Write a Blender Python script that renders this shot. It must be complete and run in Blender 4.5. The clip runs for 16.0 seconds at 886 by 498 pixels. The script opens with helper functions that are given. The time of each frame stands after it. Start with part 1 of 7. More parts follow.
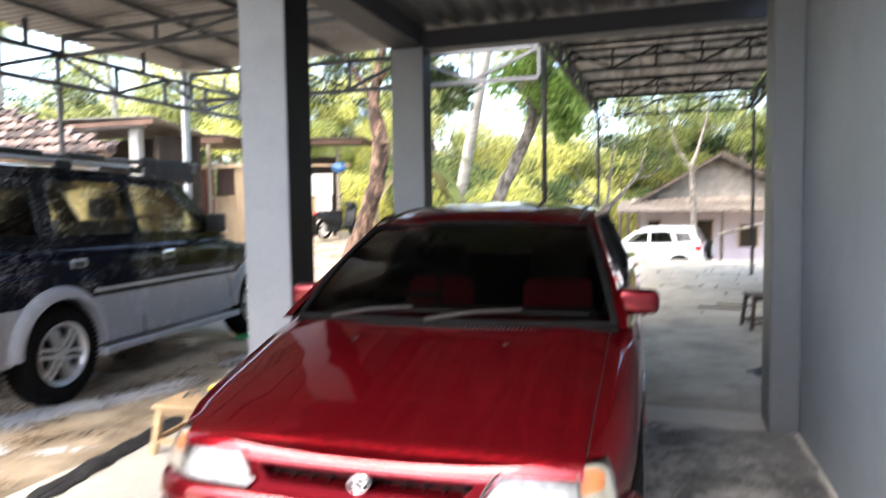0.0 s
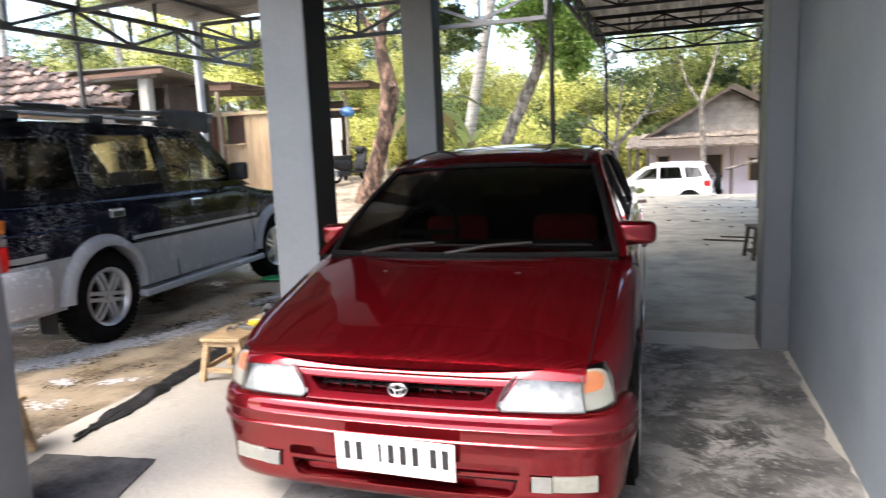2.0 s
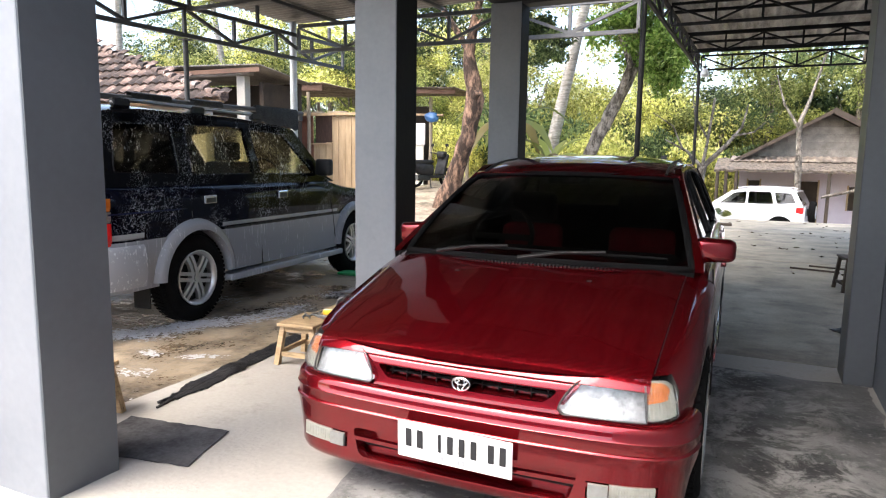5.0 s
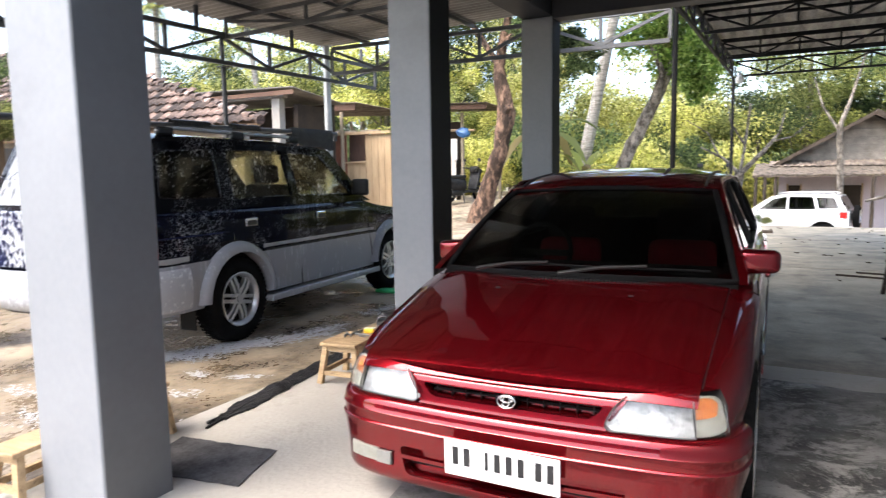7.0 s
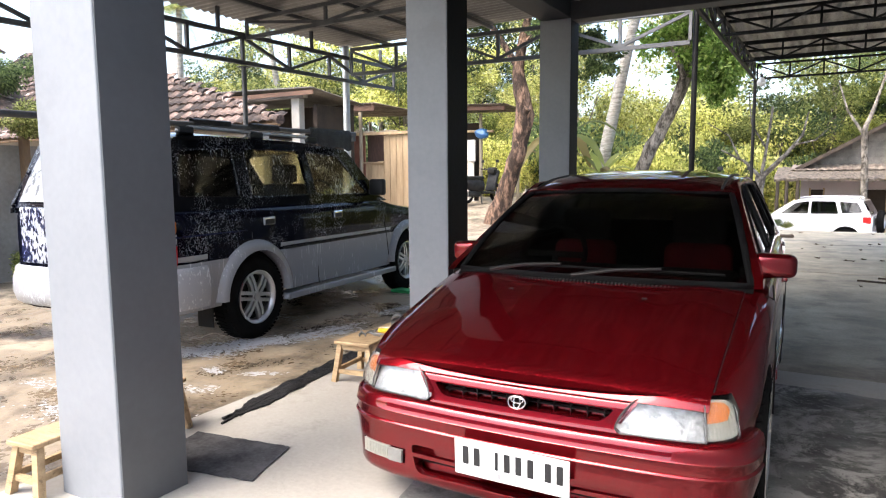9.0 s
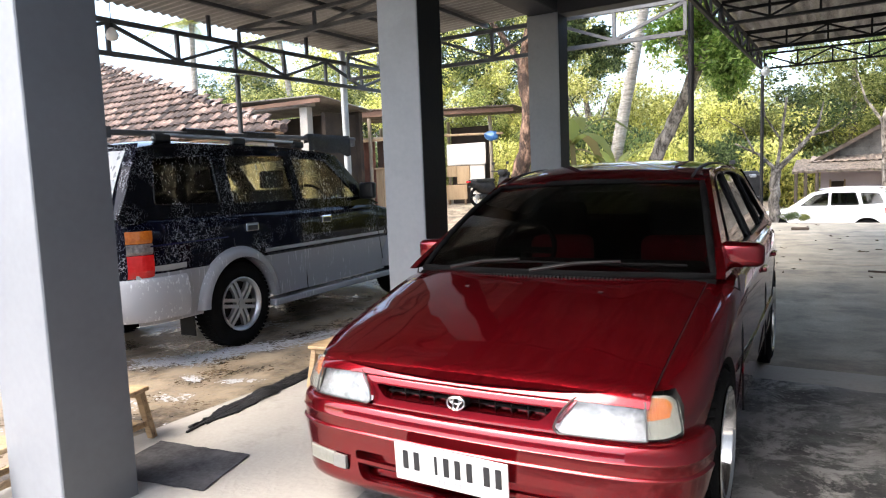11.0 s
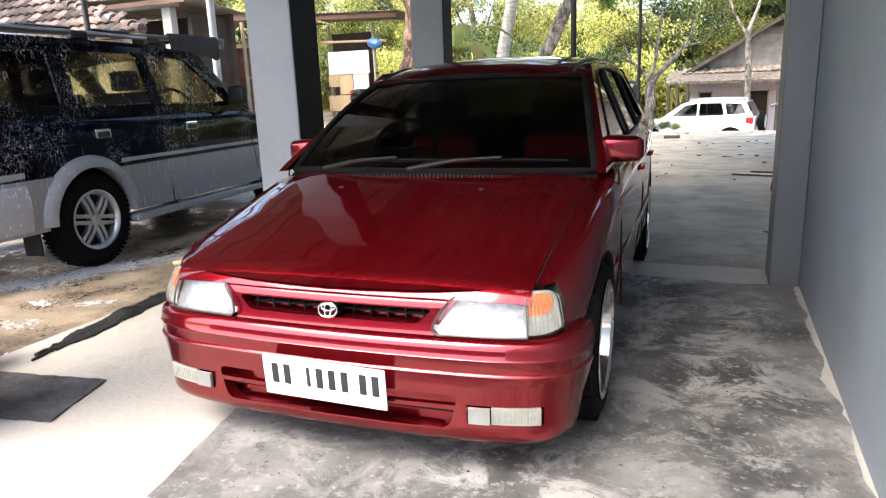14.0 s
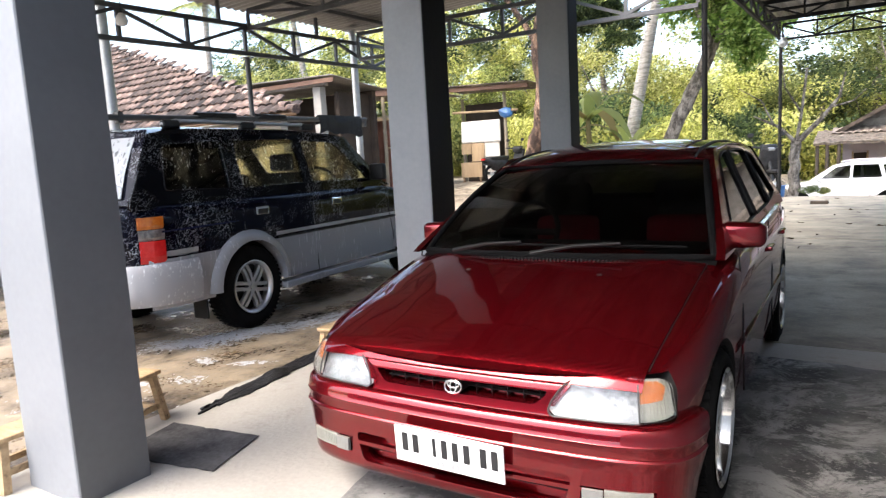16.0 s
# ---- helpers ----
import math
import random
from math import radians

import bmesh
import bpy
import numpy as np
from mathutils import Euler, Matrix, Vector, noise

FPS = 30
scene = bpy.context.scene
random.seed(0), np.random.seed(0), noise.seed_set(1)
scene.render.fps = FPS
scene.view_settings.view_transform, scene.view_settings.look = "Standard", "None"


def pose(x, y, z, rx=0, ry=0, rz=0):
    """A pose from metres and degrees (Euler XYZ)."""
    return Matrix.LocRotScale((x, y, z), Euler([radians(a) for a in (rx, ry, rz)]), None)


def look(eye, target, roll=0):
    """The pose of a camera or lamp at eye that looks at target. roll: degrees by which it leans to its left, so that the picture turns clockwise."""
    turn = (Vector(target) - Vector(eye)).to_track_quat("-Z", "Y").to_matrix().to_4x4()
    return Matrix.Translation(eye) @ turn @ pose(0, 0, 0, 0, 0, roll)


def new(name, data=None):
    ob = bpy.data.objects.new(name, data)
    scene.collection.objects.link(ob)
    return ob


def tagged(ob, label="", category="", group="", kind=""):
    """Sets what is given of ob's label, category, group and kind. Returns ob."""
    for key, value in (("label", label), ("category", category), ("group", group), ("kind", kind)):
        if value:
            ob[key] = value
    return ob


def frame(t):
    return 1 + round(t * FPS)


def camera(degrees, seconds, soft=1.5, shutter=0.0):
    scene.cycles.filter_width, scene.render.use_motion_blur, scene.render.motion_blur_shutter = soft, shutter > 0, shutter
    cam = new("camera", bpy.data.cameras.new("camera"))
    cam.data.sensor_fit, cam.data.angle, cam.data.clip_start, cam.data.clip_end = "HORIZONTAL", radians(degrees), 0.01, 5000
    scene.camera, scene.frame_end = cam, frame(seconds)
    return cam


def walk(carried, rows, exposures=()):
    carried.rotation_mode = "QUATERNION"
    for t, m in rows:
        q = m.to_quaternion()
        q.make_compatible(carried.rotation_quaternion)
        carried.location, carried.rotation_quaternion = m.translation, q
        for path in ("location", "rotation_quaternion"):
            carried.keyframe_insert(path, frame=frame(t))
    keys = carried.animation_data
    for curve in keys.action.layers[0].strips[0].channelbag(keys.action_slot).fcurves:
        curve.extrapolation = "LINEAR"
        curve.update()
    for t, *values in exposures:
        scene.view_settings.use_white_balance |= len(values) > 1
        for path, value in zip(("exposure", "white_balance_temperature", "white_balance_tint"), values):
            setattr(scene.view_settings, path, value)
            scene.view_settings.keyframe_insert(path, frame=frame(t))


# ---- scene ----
cam = camera(67.0, 16.0, soft=1.1, shutter=0.8)
EXPO = 2.3
STOPS = [(0.0, 0.6), (0.5, 0.4), (1.5, 0.3), (3.0, 0.05), (9.0, 0.0), (11.5, 0.1), (13.0, 0.28), (14.5, 0.3), (15.5, 0.05), (16.0, 0.0)]
PATH = [
    (0, (0.155, 0.241, 1.303), (-0.463, 2.139, 1.183), -0.8),
    (0.5, (0.172, 0.047, 1.286), (-0.557, 1.892, 1.032), -2.3),
    (1, (0.209, -0.017, 1.311), (-0.491, 1.848, 1.133), -3.3),
    (1.5, (0.237, -0.039, 1.319), (-0.317, 1.855, 0.994), -2.5),
    (2, (0.216, -0.067, 1.32), (-0.429, 1.804, 1.028), -2.4),
    (2.5, (0.216, -0.114, 1.303), (-0.557, 1.708, 1.016), -2.6),
    (3, (0.224, -0.12, 1.296), (-0.588, 1.686, 1.012), -2.8),
    (3.5, (0.246, -0.129, 1.284), (-0.637, 1.646, 1.015), -0.0),
    (4, (0.243, -0.132, 1.303), (-0.662, 1.634, 1.051), 1.3),
    (4.2, (0.243, -0.122, 1.29), (-0.603, 1.673, 1.036), 1.4),
    (6.3, (0.222, -0.164, 1.306), (-0.71, 1.585, 1.04), -1.9),
    (6.5, (0.215, -0.174, 1.308), (-0.77, 1.547, 1.047), -1.1),
    (7, (0.229, -0.161, 1.315), (-0.714, 1.589, 1.094), -0.9),
    (7.5, (0.249, -0.133, 1.311), (-0.627, 1.645, 1.045), -2.9),
    (8, (0.253, -0.143, 1.312), (-0.623, 1.638, 1.065), -1.9),
    (8.5, (0.256, -0.179, 1.316), (-0.718, 1.556, 1.122), -1.3),
    (9, (0.252, -0.167, 1.315), (-0.737, 1.558, 1.097), -0.4),
    (9.2, (0.258, -0.173, 1.313), (-0.743, 1.545, 1.101), -1.7),
    (11.3, (0.515, 0.118, 1.262), (-0.554, 1.797, 1.066), -2.5),
    (11.5, (0.541, 0.145, 1.271), (-0.616, 1.765, 1.076), -4.4),
    (12, (0.566, 0.174, 1.264), (-0.52, 1.84, 1.056), -4.3),
    (12.5, (0.522, 0.142, 1.271), (-0.453, 1.873, 1.037), -1.8),
    (13, (0.495, 0.175, 1.242), (-0.382, 1.923, 0.823), 0.8),
    (13.5, (0.43, 0.229, 1.163), (-0.344, 2.002, 0.658), 1.2),
    (14, (0.433, 0.251, 1.17), (-0.31, 2.049, 0.708), -2.2),
    (14.5, (0.463, 0.235, 1.212), (-0.303, 2.011, 0.706), -3.6),
    (15, (0.515, 0.131, 1.267), (-0.57, 1.766, 0.879), -1.1),
    (15.5, (0.542, 0.101, 1.287), (-0.583, 1.728, 0.993), -2.5),
    (16, (0.546, 0.096, 1.292), (-0.544, 1.751, 1.026), -3.2),
]
walk(cam, [(t, look(eye, target, roll)) for t, eye, target, roll in PATH], exposures=[(t, EXPO + e, 6500, 10) for t, e in STOPS])


# ---- world and sun ----
world = bpy.data.worlds.new("sky")
scene.world = world
world.use_nodes = True
wn = world.node_tree.nodes
sky = wn.new("ShaderNodeTexSky")
sky.sky_type = "NISHITA"
sky.sun_disc = False
sky.sun_elevation = radians(54)
sky.sun_rotation = radians(208)
sky.altitude = 200
sky.air_density = 1.1
sky.dust_density = 4.5
wn["Background"].inputs["Strength"].default_value = 0.15
world.node_tree.links.new(sky.outputs[0], wn["Background"].inputs[0])
sun_data = bpy.data.lights.new("sun", "SUN")
sun_data.energy = 0.8
sun_data.angle = radians(40)
sun_data.color = (1.0, 0.96, 0.9)
sun = new("sun", sun_data)
sun.matrix_world = look((-12, -18, 30), (0, 0, 0))


# ---- materials ----
def base_mat(name):
    m = bpy.data.materials.new(name)
    m.use_nodes = True
    return m, m.node_tree.nodes, m.node_tree.links, m.node_tree.nodes["Principled BSDF"]


def rgb(c):
    return (c[0], c[1], c[2], 1.0)


def surf(name, c1, c2, rough=0.6, scale=6.0, fine=60.0, bump=0.15, metal=0.0, coat=0.0, vary=0.0, rough2=None, stretch=(1, 1, 1), spec=0.5, contrast=(0.35, 0.65), depth=0.01, stain=None):
    """Two colours mixed by a coarse and a fine noise, with fine relief."""
    m, nd, ln, p = base_mat(name)
    tc = nd.new("ShaderNodeTexCoord")
    mp = nd.new("ShaderNodeMapping")
    mp.inputs["Scale"].default_value = stretch
    ln.new(tc.outputs["Object"], mp.inputs[0])
    n1 = nd.new("ShaderNodeTexNoise")
    n1.inputs["Scale"].default_value = scale
    n1.inputs["Detail"].default_value = 9
    n1.inputs["Roughness"].default_value = 0.6
    n2 = nd.new("ShaderNodeTexNoise")
    n2.inputs["Scale"].default_value = fine
    n2.inputs["Detail"].default_value = 4
    for n in (n1, n2):
        ln.new(mp.outputs[0], n.inputs["Vector"])
    mixf = nd.new("ShaderNodeMath")
    mixf.operation = "MULTIPLY_ADD"
    mixf.inputs[1].default_value = 0.3
    ln.new(n2.outputs[0], mixf.inputs[0])
    sub = nd.new("ShaderNodeMath")
    sub.operation = "MULTIPLY"
    sub.inputs[1].default_value = 0.7
    ln.new(n1.outputs[0], sub.inputs[0])
    ln.new(sub.outputs[0], mixf.inputs[2])
    ramp = nd.new("ShaderNodeValToRGB")
    ramp.color_ramp.elements[0].position, ramp.color_ramp.elements[1].position = contrast
    ramp.color_ramp.elements[0].color, ramp.color_ramp.elements[1].color = rgb(c1), rgb(c2)
    ln.new(mixf.outputs[0], ramp.inputs[0])
    out = ramp.outputs[0]
    if stain:
        n3 = nd.new("ShaderNodeTexNoise")
        n3.inputs["Scale"].default_value = stain[1]
        n3.inputs["Detail"].default_value = 12
        n3.inputs["Roughness"].default_value = 0.68
        n3.inputs["Distortion"].default_value = 0.15
        ln.new(mp.outputs[0], n3.inputs["Vector"])
        r3 = nd.new("ShaderNodeMapRange")
        r3.inputs["From Min"].default_value, r3.inputs["From Max"].default_value = stain[2], stain[3]
        ln.new(n3.outputs[0], r3.inputs[0])
        sm = nd.new("ShaderNodeMix")
        sm.data_type = "RGBA"
        sm.inputs[7].default_value = rgb(stain[0])
        ln.new(r3.outputs[0], sm.inputs[0])
        ln.new(out, sm.inputs[6])
        out = sm.outputs[2]
    if vary:
        oi = nd.new("ShaderNodeObjectInfo")
        hv = nd.new("ShaderNodeHueSaturation")
        mr = nd.new("ShaderNodeMapRange")
        mr.inputs["To Min"].default_value, mr.inputs["To Max"].default_value = 1 - vary, 1 + vary
        geo = nd.new("ShaderNodeNewGeometry")
        tot = nd.new("ShaderNodeMath")
        tot.operation = "ADD"
        ln.new(oi.outputs["Random"], tot.inputs[0])
        ln.new(geo.outputs["Random Per Island"], tot.inputs[1])
        wrap = nd.new("ShaderNodeMath")
        wrap.operation = "FRACT"
        ln.new(tot.outputs[0], wrap.inputs[0])
        ln.new(wrap.outputs[0], mr.inputs[0])
        ln.new(mr.outputs[0], hv.inputs["Value"])
        ln.new(out, hv.inputs["Color"])
        out = hv.outputs[0]
    ln.new(out, p.inputs["Base Color"])
    if rough2 is not None:
        mr2 = nd.new("ShaderNodeMapRange")
        mr2.inputs["From Min"].default_value, mr2.inputs["From Max"].default_value = contrast
        mr2.inputs["To Min"].default_value, mr2.inputs["To Max"].default_value = rough, rough2
        ln.new(mixf.outputs[0], mr2.inputs[0])
        ln.new(mr2.outputs[0], p.inputs["Roughness"])
    else:
        p.inputs["Roughness"].default_value = rough
    p.inputs["Metallic"].default_value = metal
    p.inputs["Specular IOR Level"].default_value = spec
    p.inputs["Coat Weight"].default_value = coat
    p.inputs["Coat Roughness"].default_value = 0.03
    if bump:
        b = nd.new("ShaderNodeBump")
        b.inputs["Strength"].default_value = bump
        b.inputs["Distance"].default_value = depth
        ln.new(n2.outputs[0], b.inputs["Height"])
        ln.new(b.outputs[0], p.inputs["Normal"])
    return m


def screed(name):
    """Cement screed: dark wet-stained patches, pale scuffs with crisp edges and fine speckle."""
    m, nd, ln, p = base_mat(name)
    tc = nd.new("ShaderNodeTexCoord")

    def tex(scale, detail, rough, dist=0.0, stretch=(1, 1, 1)):
        mp = nd.new("ShaderNodeMapping")
        mp.inputs["Scale"].default_value = stretch
        ln.new(tc.outputs["Object"], mp.inputs[0])
        n = nd.new("ShaderNodeTexNoise")
        n.inputs["Scale"].default_value, n.inputs["Detail"].default_value = scale, detail
        n.inputs["Roughness"].default_value, n.inputs["Distortion"].default_value = rough, dist
        ln.new(mp.outputs[0], n.inputs["Vector"])
        return n.outputs[0]

    def span(sock, a, b, lo=0.0, hi=1.0):
        r = nd.new("ShaderNodeMapRange")
        r.inputs["From Min"].default_value, r.inputs["From Max"].default_value = a, b
        r.inputs["To Min"].default_value, r.inputs["To Max"].default_value = lo, hi
        ln.new(sock, r.inputs[0])
        return r.outputs[0]

    def over(under, colour, fac):
        x = nd.new("ShaderNodeMix")
        x.data_type = "RGBA"
        x.inputs[7].default_value = rgb(colour)
        ln.new(fac, x.inputs[0])
        ln.new(under, x.inputs[6])
        return x.outputs[2]

    base = nd.new("ShaderNodeValToRGB")
    base.color_ramp.elements[0].position, base.color_ramp.elements[1].position = 0.42, 0.6
    base.color_ramp.elements[0].color, base.color_ramp.elements[1].color = rgb((0.04, 0.04, 0.041)), rgb((0.15, 0.148, 0.143))
    ln.new(tex(1.3, 10, 0.62), base.inputs[0])
    big = span(tex(0.9, 4, 0.55), 0.34, 0.54)
    scuff = span(tex(4.2, 14, 0.76, 0.7), 0.47, 0.56)
    both = nd.new("ShaderNodeMath")
    both.operation = "MULTIPLY"
    ln.new(scuff, both.inputs[0])
    ln.new(big, both.inputs[1])
    out = over(base.outputs[0], (0.27, 0.266, 0.258), both.outputs[0])
    out = over(out, (0.27, 0.262, 0.25), span(tex(26, 6, 0.7), 0.57, 0.65, 0, 0.75))
    out = over(out, (0.05, 0.05, 0.051), span(tex(9, 8, 0.66), 0.6, 0.68, 0, 0.8))
    out = over(out, (0.035, 0.034, 0.032), span(tex(48, 2, 0.5), 0.7, 0.73))
    ln.new(out, p.inputs["Base Color"])
    ln.new(span(tex(2.0, 8, 0.6), 0.4, 0.62, 0.45, 0.9), p.inputs["Roughness"])
    b = nd.new("ShaderNodeBump")
    b.inputs["Strength"].default_value, b.inputs["Distance"].default_value = 0.4, 0.008
    ln.new(tex(60, 6, 0.65), b.inputs["Height"])
    ln.new(b.outputs[0], p.inputs["Normal"])
    return m


def clear(name, tint, rough=0.02):
    """Tinted window glass."""
    m, nd, ln, p = base_mat(name)
    p.inputs["Base Color"].default_value = rgb(tint)
    p.inputs["Transmission Weight"].default_value = 1.0
    p.inputs["Roughness"].default_value = rough
    p.inputs["IOR"].default_value = 1.32
    return m


GREY_WALL = surf("grey_wall_paint", (0.15, 0.177, 0.206), (0.205, 0.232, 0.26), 0.55, 1.2, 45, 0.15, stain=((0.13, 0.145, 0.165), 1.1, 0.52, 0.75))
GREY_PILLAR = surf("grey_pillar_paint", (0.192, 0.206, 0.228), (0.232, 0.247, 0.269), 0.5, 1.5, 30, 0.05, stain=((0.17, 0.175, 0.192), 2.0, 0.55, 0.8))
# GREY_PILLAR darkened: shade on the first pillar's side, also the pilaster's colour.
GREY_SIDE = surf("slate_grey_with_side_shade", (0.084, 0.091, 0.1), (0.105, 0.113, 0.123), 0.5, 1.5, 30, 0.05, stain=((0.082, 0.09, 0.099), 2.0, 0.55, 0.8))
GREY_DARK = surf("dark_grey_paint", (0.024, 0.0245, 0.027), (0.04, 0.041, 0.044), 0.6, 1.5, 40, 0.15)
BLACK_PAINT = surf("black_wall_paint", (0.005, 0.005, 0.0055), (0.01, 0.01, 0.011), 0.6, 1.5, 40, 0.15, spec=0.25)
CONC_LIGHT = surf("light_concrete", (0.3, 0.284, 0.256), (0.395, 0.376, 0.342), 0.75, 1.3, 40, 0.25, rough2=0.95, stain=((0.235, 0.219, 0.188), 2.6, 0.57, 0.74))
CONC_DARK = screed("dark_screed")
CONC_YARD = surf("yard_concrete", (0.2, 0.178, 0.138), (0.35, 0.315, 0.25), 0.75, 2.2, 50, 0.35, rough2=0.95, contrast=(0.38, 0.62), stain=((0.14, 0.127, 0.107), 1.7, 0.48, 0.66))
WASH = surf("wet_brown_floor", (0.16, 0.118, 0.075), (0.4, 0.33, 0.24), 0.12, 1.6, 34, 0.3, rough2=0.75, contrast=(0.4, 0.6), stain=((0.055, 0.042, 0.03), 1.5, 0.47, 0.62))
EARTH = surf("earth_ground", (0.14, 0.108, 0.074), (0.36, 0.3, 0.22), 0.95, 1.6, 12, 0.8, depth=0.05, contrast=(0.4, 0.6), stain=((0.07, 0.06, 0.04), 2.2, 0.52, 0.66))
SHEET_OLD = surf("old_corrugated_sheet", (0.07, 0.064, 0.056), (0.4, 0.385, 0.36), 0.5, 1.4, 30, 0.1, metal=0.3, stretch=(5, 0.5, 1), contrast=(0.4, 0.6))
SHEET = surf("corrugated_sheet", (0.15, 0.147, 0.143), (0.27, 0.266, 0.262), 0.45, 1.0, 25, 0.08, metal=0.5)
# Darker copy of the old sheet, coloured so the red car reflects less.
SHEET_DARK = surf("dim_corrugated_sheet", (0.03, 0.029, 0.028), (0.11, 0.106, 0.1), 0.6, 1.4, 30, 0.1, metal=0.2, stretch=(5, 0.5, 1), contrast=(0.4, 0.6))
STEEL_GREY = surf("grey_painted_steel", (0.045, 0.047, 0.05), (0.085, 0.087, 0.09), 0.6, 4, 50, 0.1)
STEEL_BLACK = surf("black_painted_steel", (0.005, 0.005, 0.0055), (0.012, 0.012, 0.013), 0.65, 4, 50, 0.1, spec=0.3)
BLACK = surf("black_plastic", (0.008, 0.008, 0.008), (0.016, 0.016, 0.016), 0.5, 5, 80, 0.1)


# ---- mesh helpers ----
def mesh_of(name, bm, material, smooth=None):
    bmesh.ops.recalc_face_normals(bm, faces=bm.faces)
    me = bpy.data.meshes.new(name)
    bm.to_mesh(me)
    bm.free()
    for mm in material if isinstance(material, (list, tuple)) else (material,):
        me.materials.append(mm)
    if smooth is not None:
        me.shade_smooth()
        me.set_sharp_from_angle(angle=radians(smooth))
    return me


def part(name, bm, material, parent=None, label="", smooth=None):
    ob = new(name, bm if isinstance(bm, bpy.types.Mesh) else mesh_of(name, bm, material, smooth))
    if parent is not None:
        ob.parent = parent
    if label:
        ob["label"] = label
    return ob


def empty(name, m=None):
    ob = new(name)
    ob.empty_display_size = 0.1
    if m is not None:
        ob.matrix_basis = m
    return ob


def add_box(bm, x0, y0, z0, x1, y1, z1, bev=0.0, m=None, seg=1):
    """A box between two corners, its edges rounded by bev."""
    r = bmesh.ops.create_cube(bm, size=1.0)
    vs = r["verts"]
    for v in vs:
        v.co = Vector(((x0 + x1) / 2 + v.co.x * (x1 - x0), (y0 + y1) / 2 + v.co.y * (y1 - y0), (z0 + z1) / 2 + v.co.z * (z1 - z0)))
    if m is not None:
        bmesh.ops.transform(bm, matrix=m, verts=vs)
    if bev:
        es = list({e for v in vs for e in v.link_edges})
        bmesh.ops.bevel(bm, geom=es, offset=bev, segments=seg, profile=0.5, affect="EDGES")
    return bm


def box(*a, **k):
    return add_box(bmesh.new(), *a, **k)


def add_bar(bm, p, q, w, h=None, up=(0, 0, 1)):
    """A square bar from p to q."""
    h = h or w
    p, q = Vector(p), Vector(q)
    d = (q - p).normalized()
    s = d.cross(Vector(up))
    if s.length < 1e-4:
        s = d.cross(Vector((1, 0, 0)))
    s.normalize()
    u = s.cross(d)
    vs = []
    for e in (p, q):
        for a, b in ((-1, -1), (1, -1), (1, 1), (-1, 1)):
            vs.append(bm.verts.new(e + s * (a * w / 2) + u * (b * h / 2)))
    for i in range(4):
        bm.faces.new((vs[i], vs[(i + 1) % 4], vs[4 + (i + 1) % 4], vs[4 + i]))
    bm.faces.new(vs[0:4][::-1])
    bm.faces.new(vs[4:8])
    return bm


def add_tube(bm, pts, radii, n=10, cap=True):
    """A round tube through points, with a radius at each."""
    pts = [Vector(p) for p in pts]
    if not isinstance(radii, (list, tuple)):
        radii = [radii] * len(pts)
    rings = []
    side = None
    for i, p in enumerate(pts):
        d = (pts[min(i + 1, len(pts) - 1)] - pts[max(i - 1, 0)]).normalized()
        if side is None:
            side = d.cross(Vector((0, 0, 1)))
            if side.length < 1e-3:
                side = Vector((1, 0, 0))
        side = (side - d * side.dot(d)).normalized()
        up = d.cross(side)
        rings.append([bm.verts.new(p + (side * math.cos(2 * math.pi * k / n) + up * math.sin(2 * math.pi * k / n)) * radii[i]) for k in range(n)])
    for a, b in zip(rings, rings[1:]):
        for k in range(n):
            bm.faces.new((a[k], a[(k + 1) % n], b[(k + 1) % n], b[k]))
    if cap:
        bm.faces.new(rings[0][::-1])
        bm.faces.new(rings[-1])
    return bm


def add_grid(bm, rows):
    """A sheet through rows of points."""
    vv = [[bm.verts.new(p) for p in r] for r in rows]
    for a, b in zip(vv, vv[1:]):
        for k in range(len(a) - 1):
            bm.faces.new((a[k], a[k + 1], b[k + 1], b[k]))
    return vv


def thick(bm, t):
    """Give a sheet a thickness."""
    bmesh.ops.recalc_face_normals(bm, faces=bm.faces)
    bmesh.ops.solidify(bm, geom=list(bm.faces), thickness=t)
    return bm


def lerp(a, b, t):
    return a + (b - a) * t


def curve1(pts, v):
    """Piecewise smooth interpolation of (v, value) pairs."""
    if v <= pts[0][0]:
        return pts[0][1]
    for (a, fa), (b, fb) in zip(pts, pts[1:]):
        if v <= b:
            return lerp(fa, fb, (v - a) / (b - a))
    return pts[-1][1]


def smoothstep(a, b, v):
    t = max(0.0, min(1.0, (v - a) / (b - a)))
    return t * t * (3 - 2 * t)


# ---- ground, floors ----
def ground_z(x, y):
    return -0.03 - 1.3 * smoothstep(17.4, 19.4, y) * smoothstep(-2.6, -0.8, x) - 1.3 * smoothstep(30, 40, y) * (1 - smoothstep(-2.6, -0.8, x)) + 0.5 * smoothstep(13.5, 19.5, y) * (1 - smoothstep(-8.0, -4.0, x))


def axis_steps(stops):
    out = []
    for a, b, n in stops:
        out += [a + (b - a) * i / n for i in range(n)]
    return out + [stops[-1][1]]


gx = axis_steps([(-900, -60, 6), (-60, -16, 11), (-16, 12, 70), (12, 60, 12), (60, 900, 6)])
gy = axis_steps([(-900, -40, 6), (-40, -6, 9), (-6, 40, 115), (40, 100, 10), (100, 1500, 8)])
bm = bmesh.new()
add_grid(bm, [[(x, y, ground_z(x, y) + (0.03 * noise.noise((x * 0.7, y * 0.7, 0)) - 0.02 if (y > 20 or x < -9 or x > 6) and abs(x) < 60 and y < 100 else 0)) for x in gx] for y in gy])
tagged(part("ground", bm, EARTH, smooth=60), "bare brown earth ground with stones and litter", "ground", kind="structure")

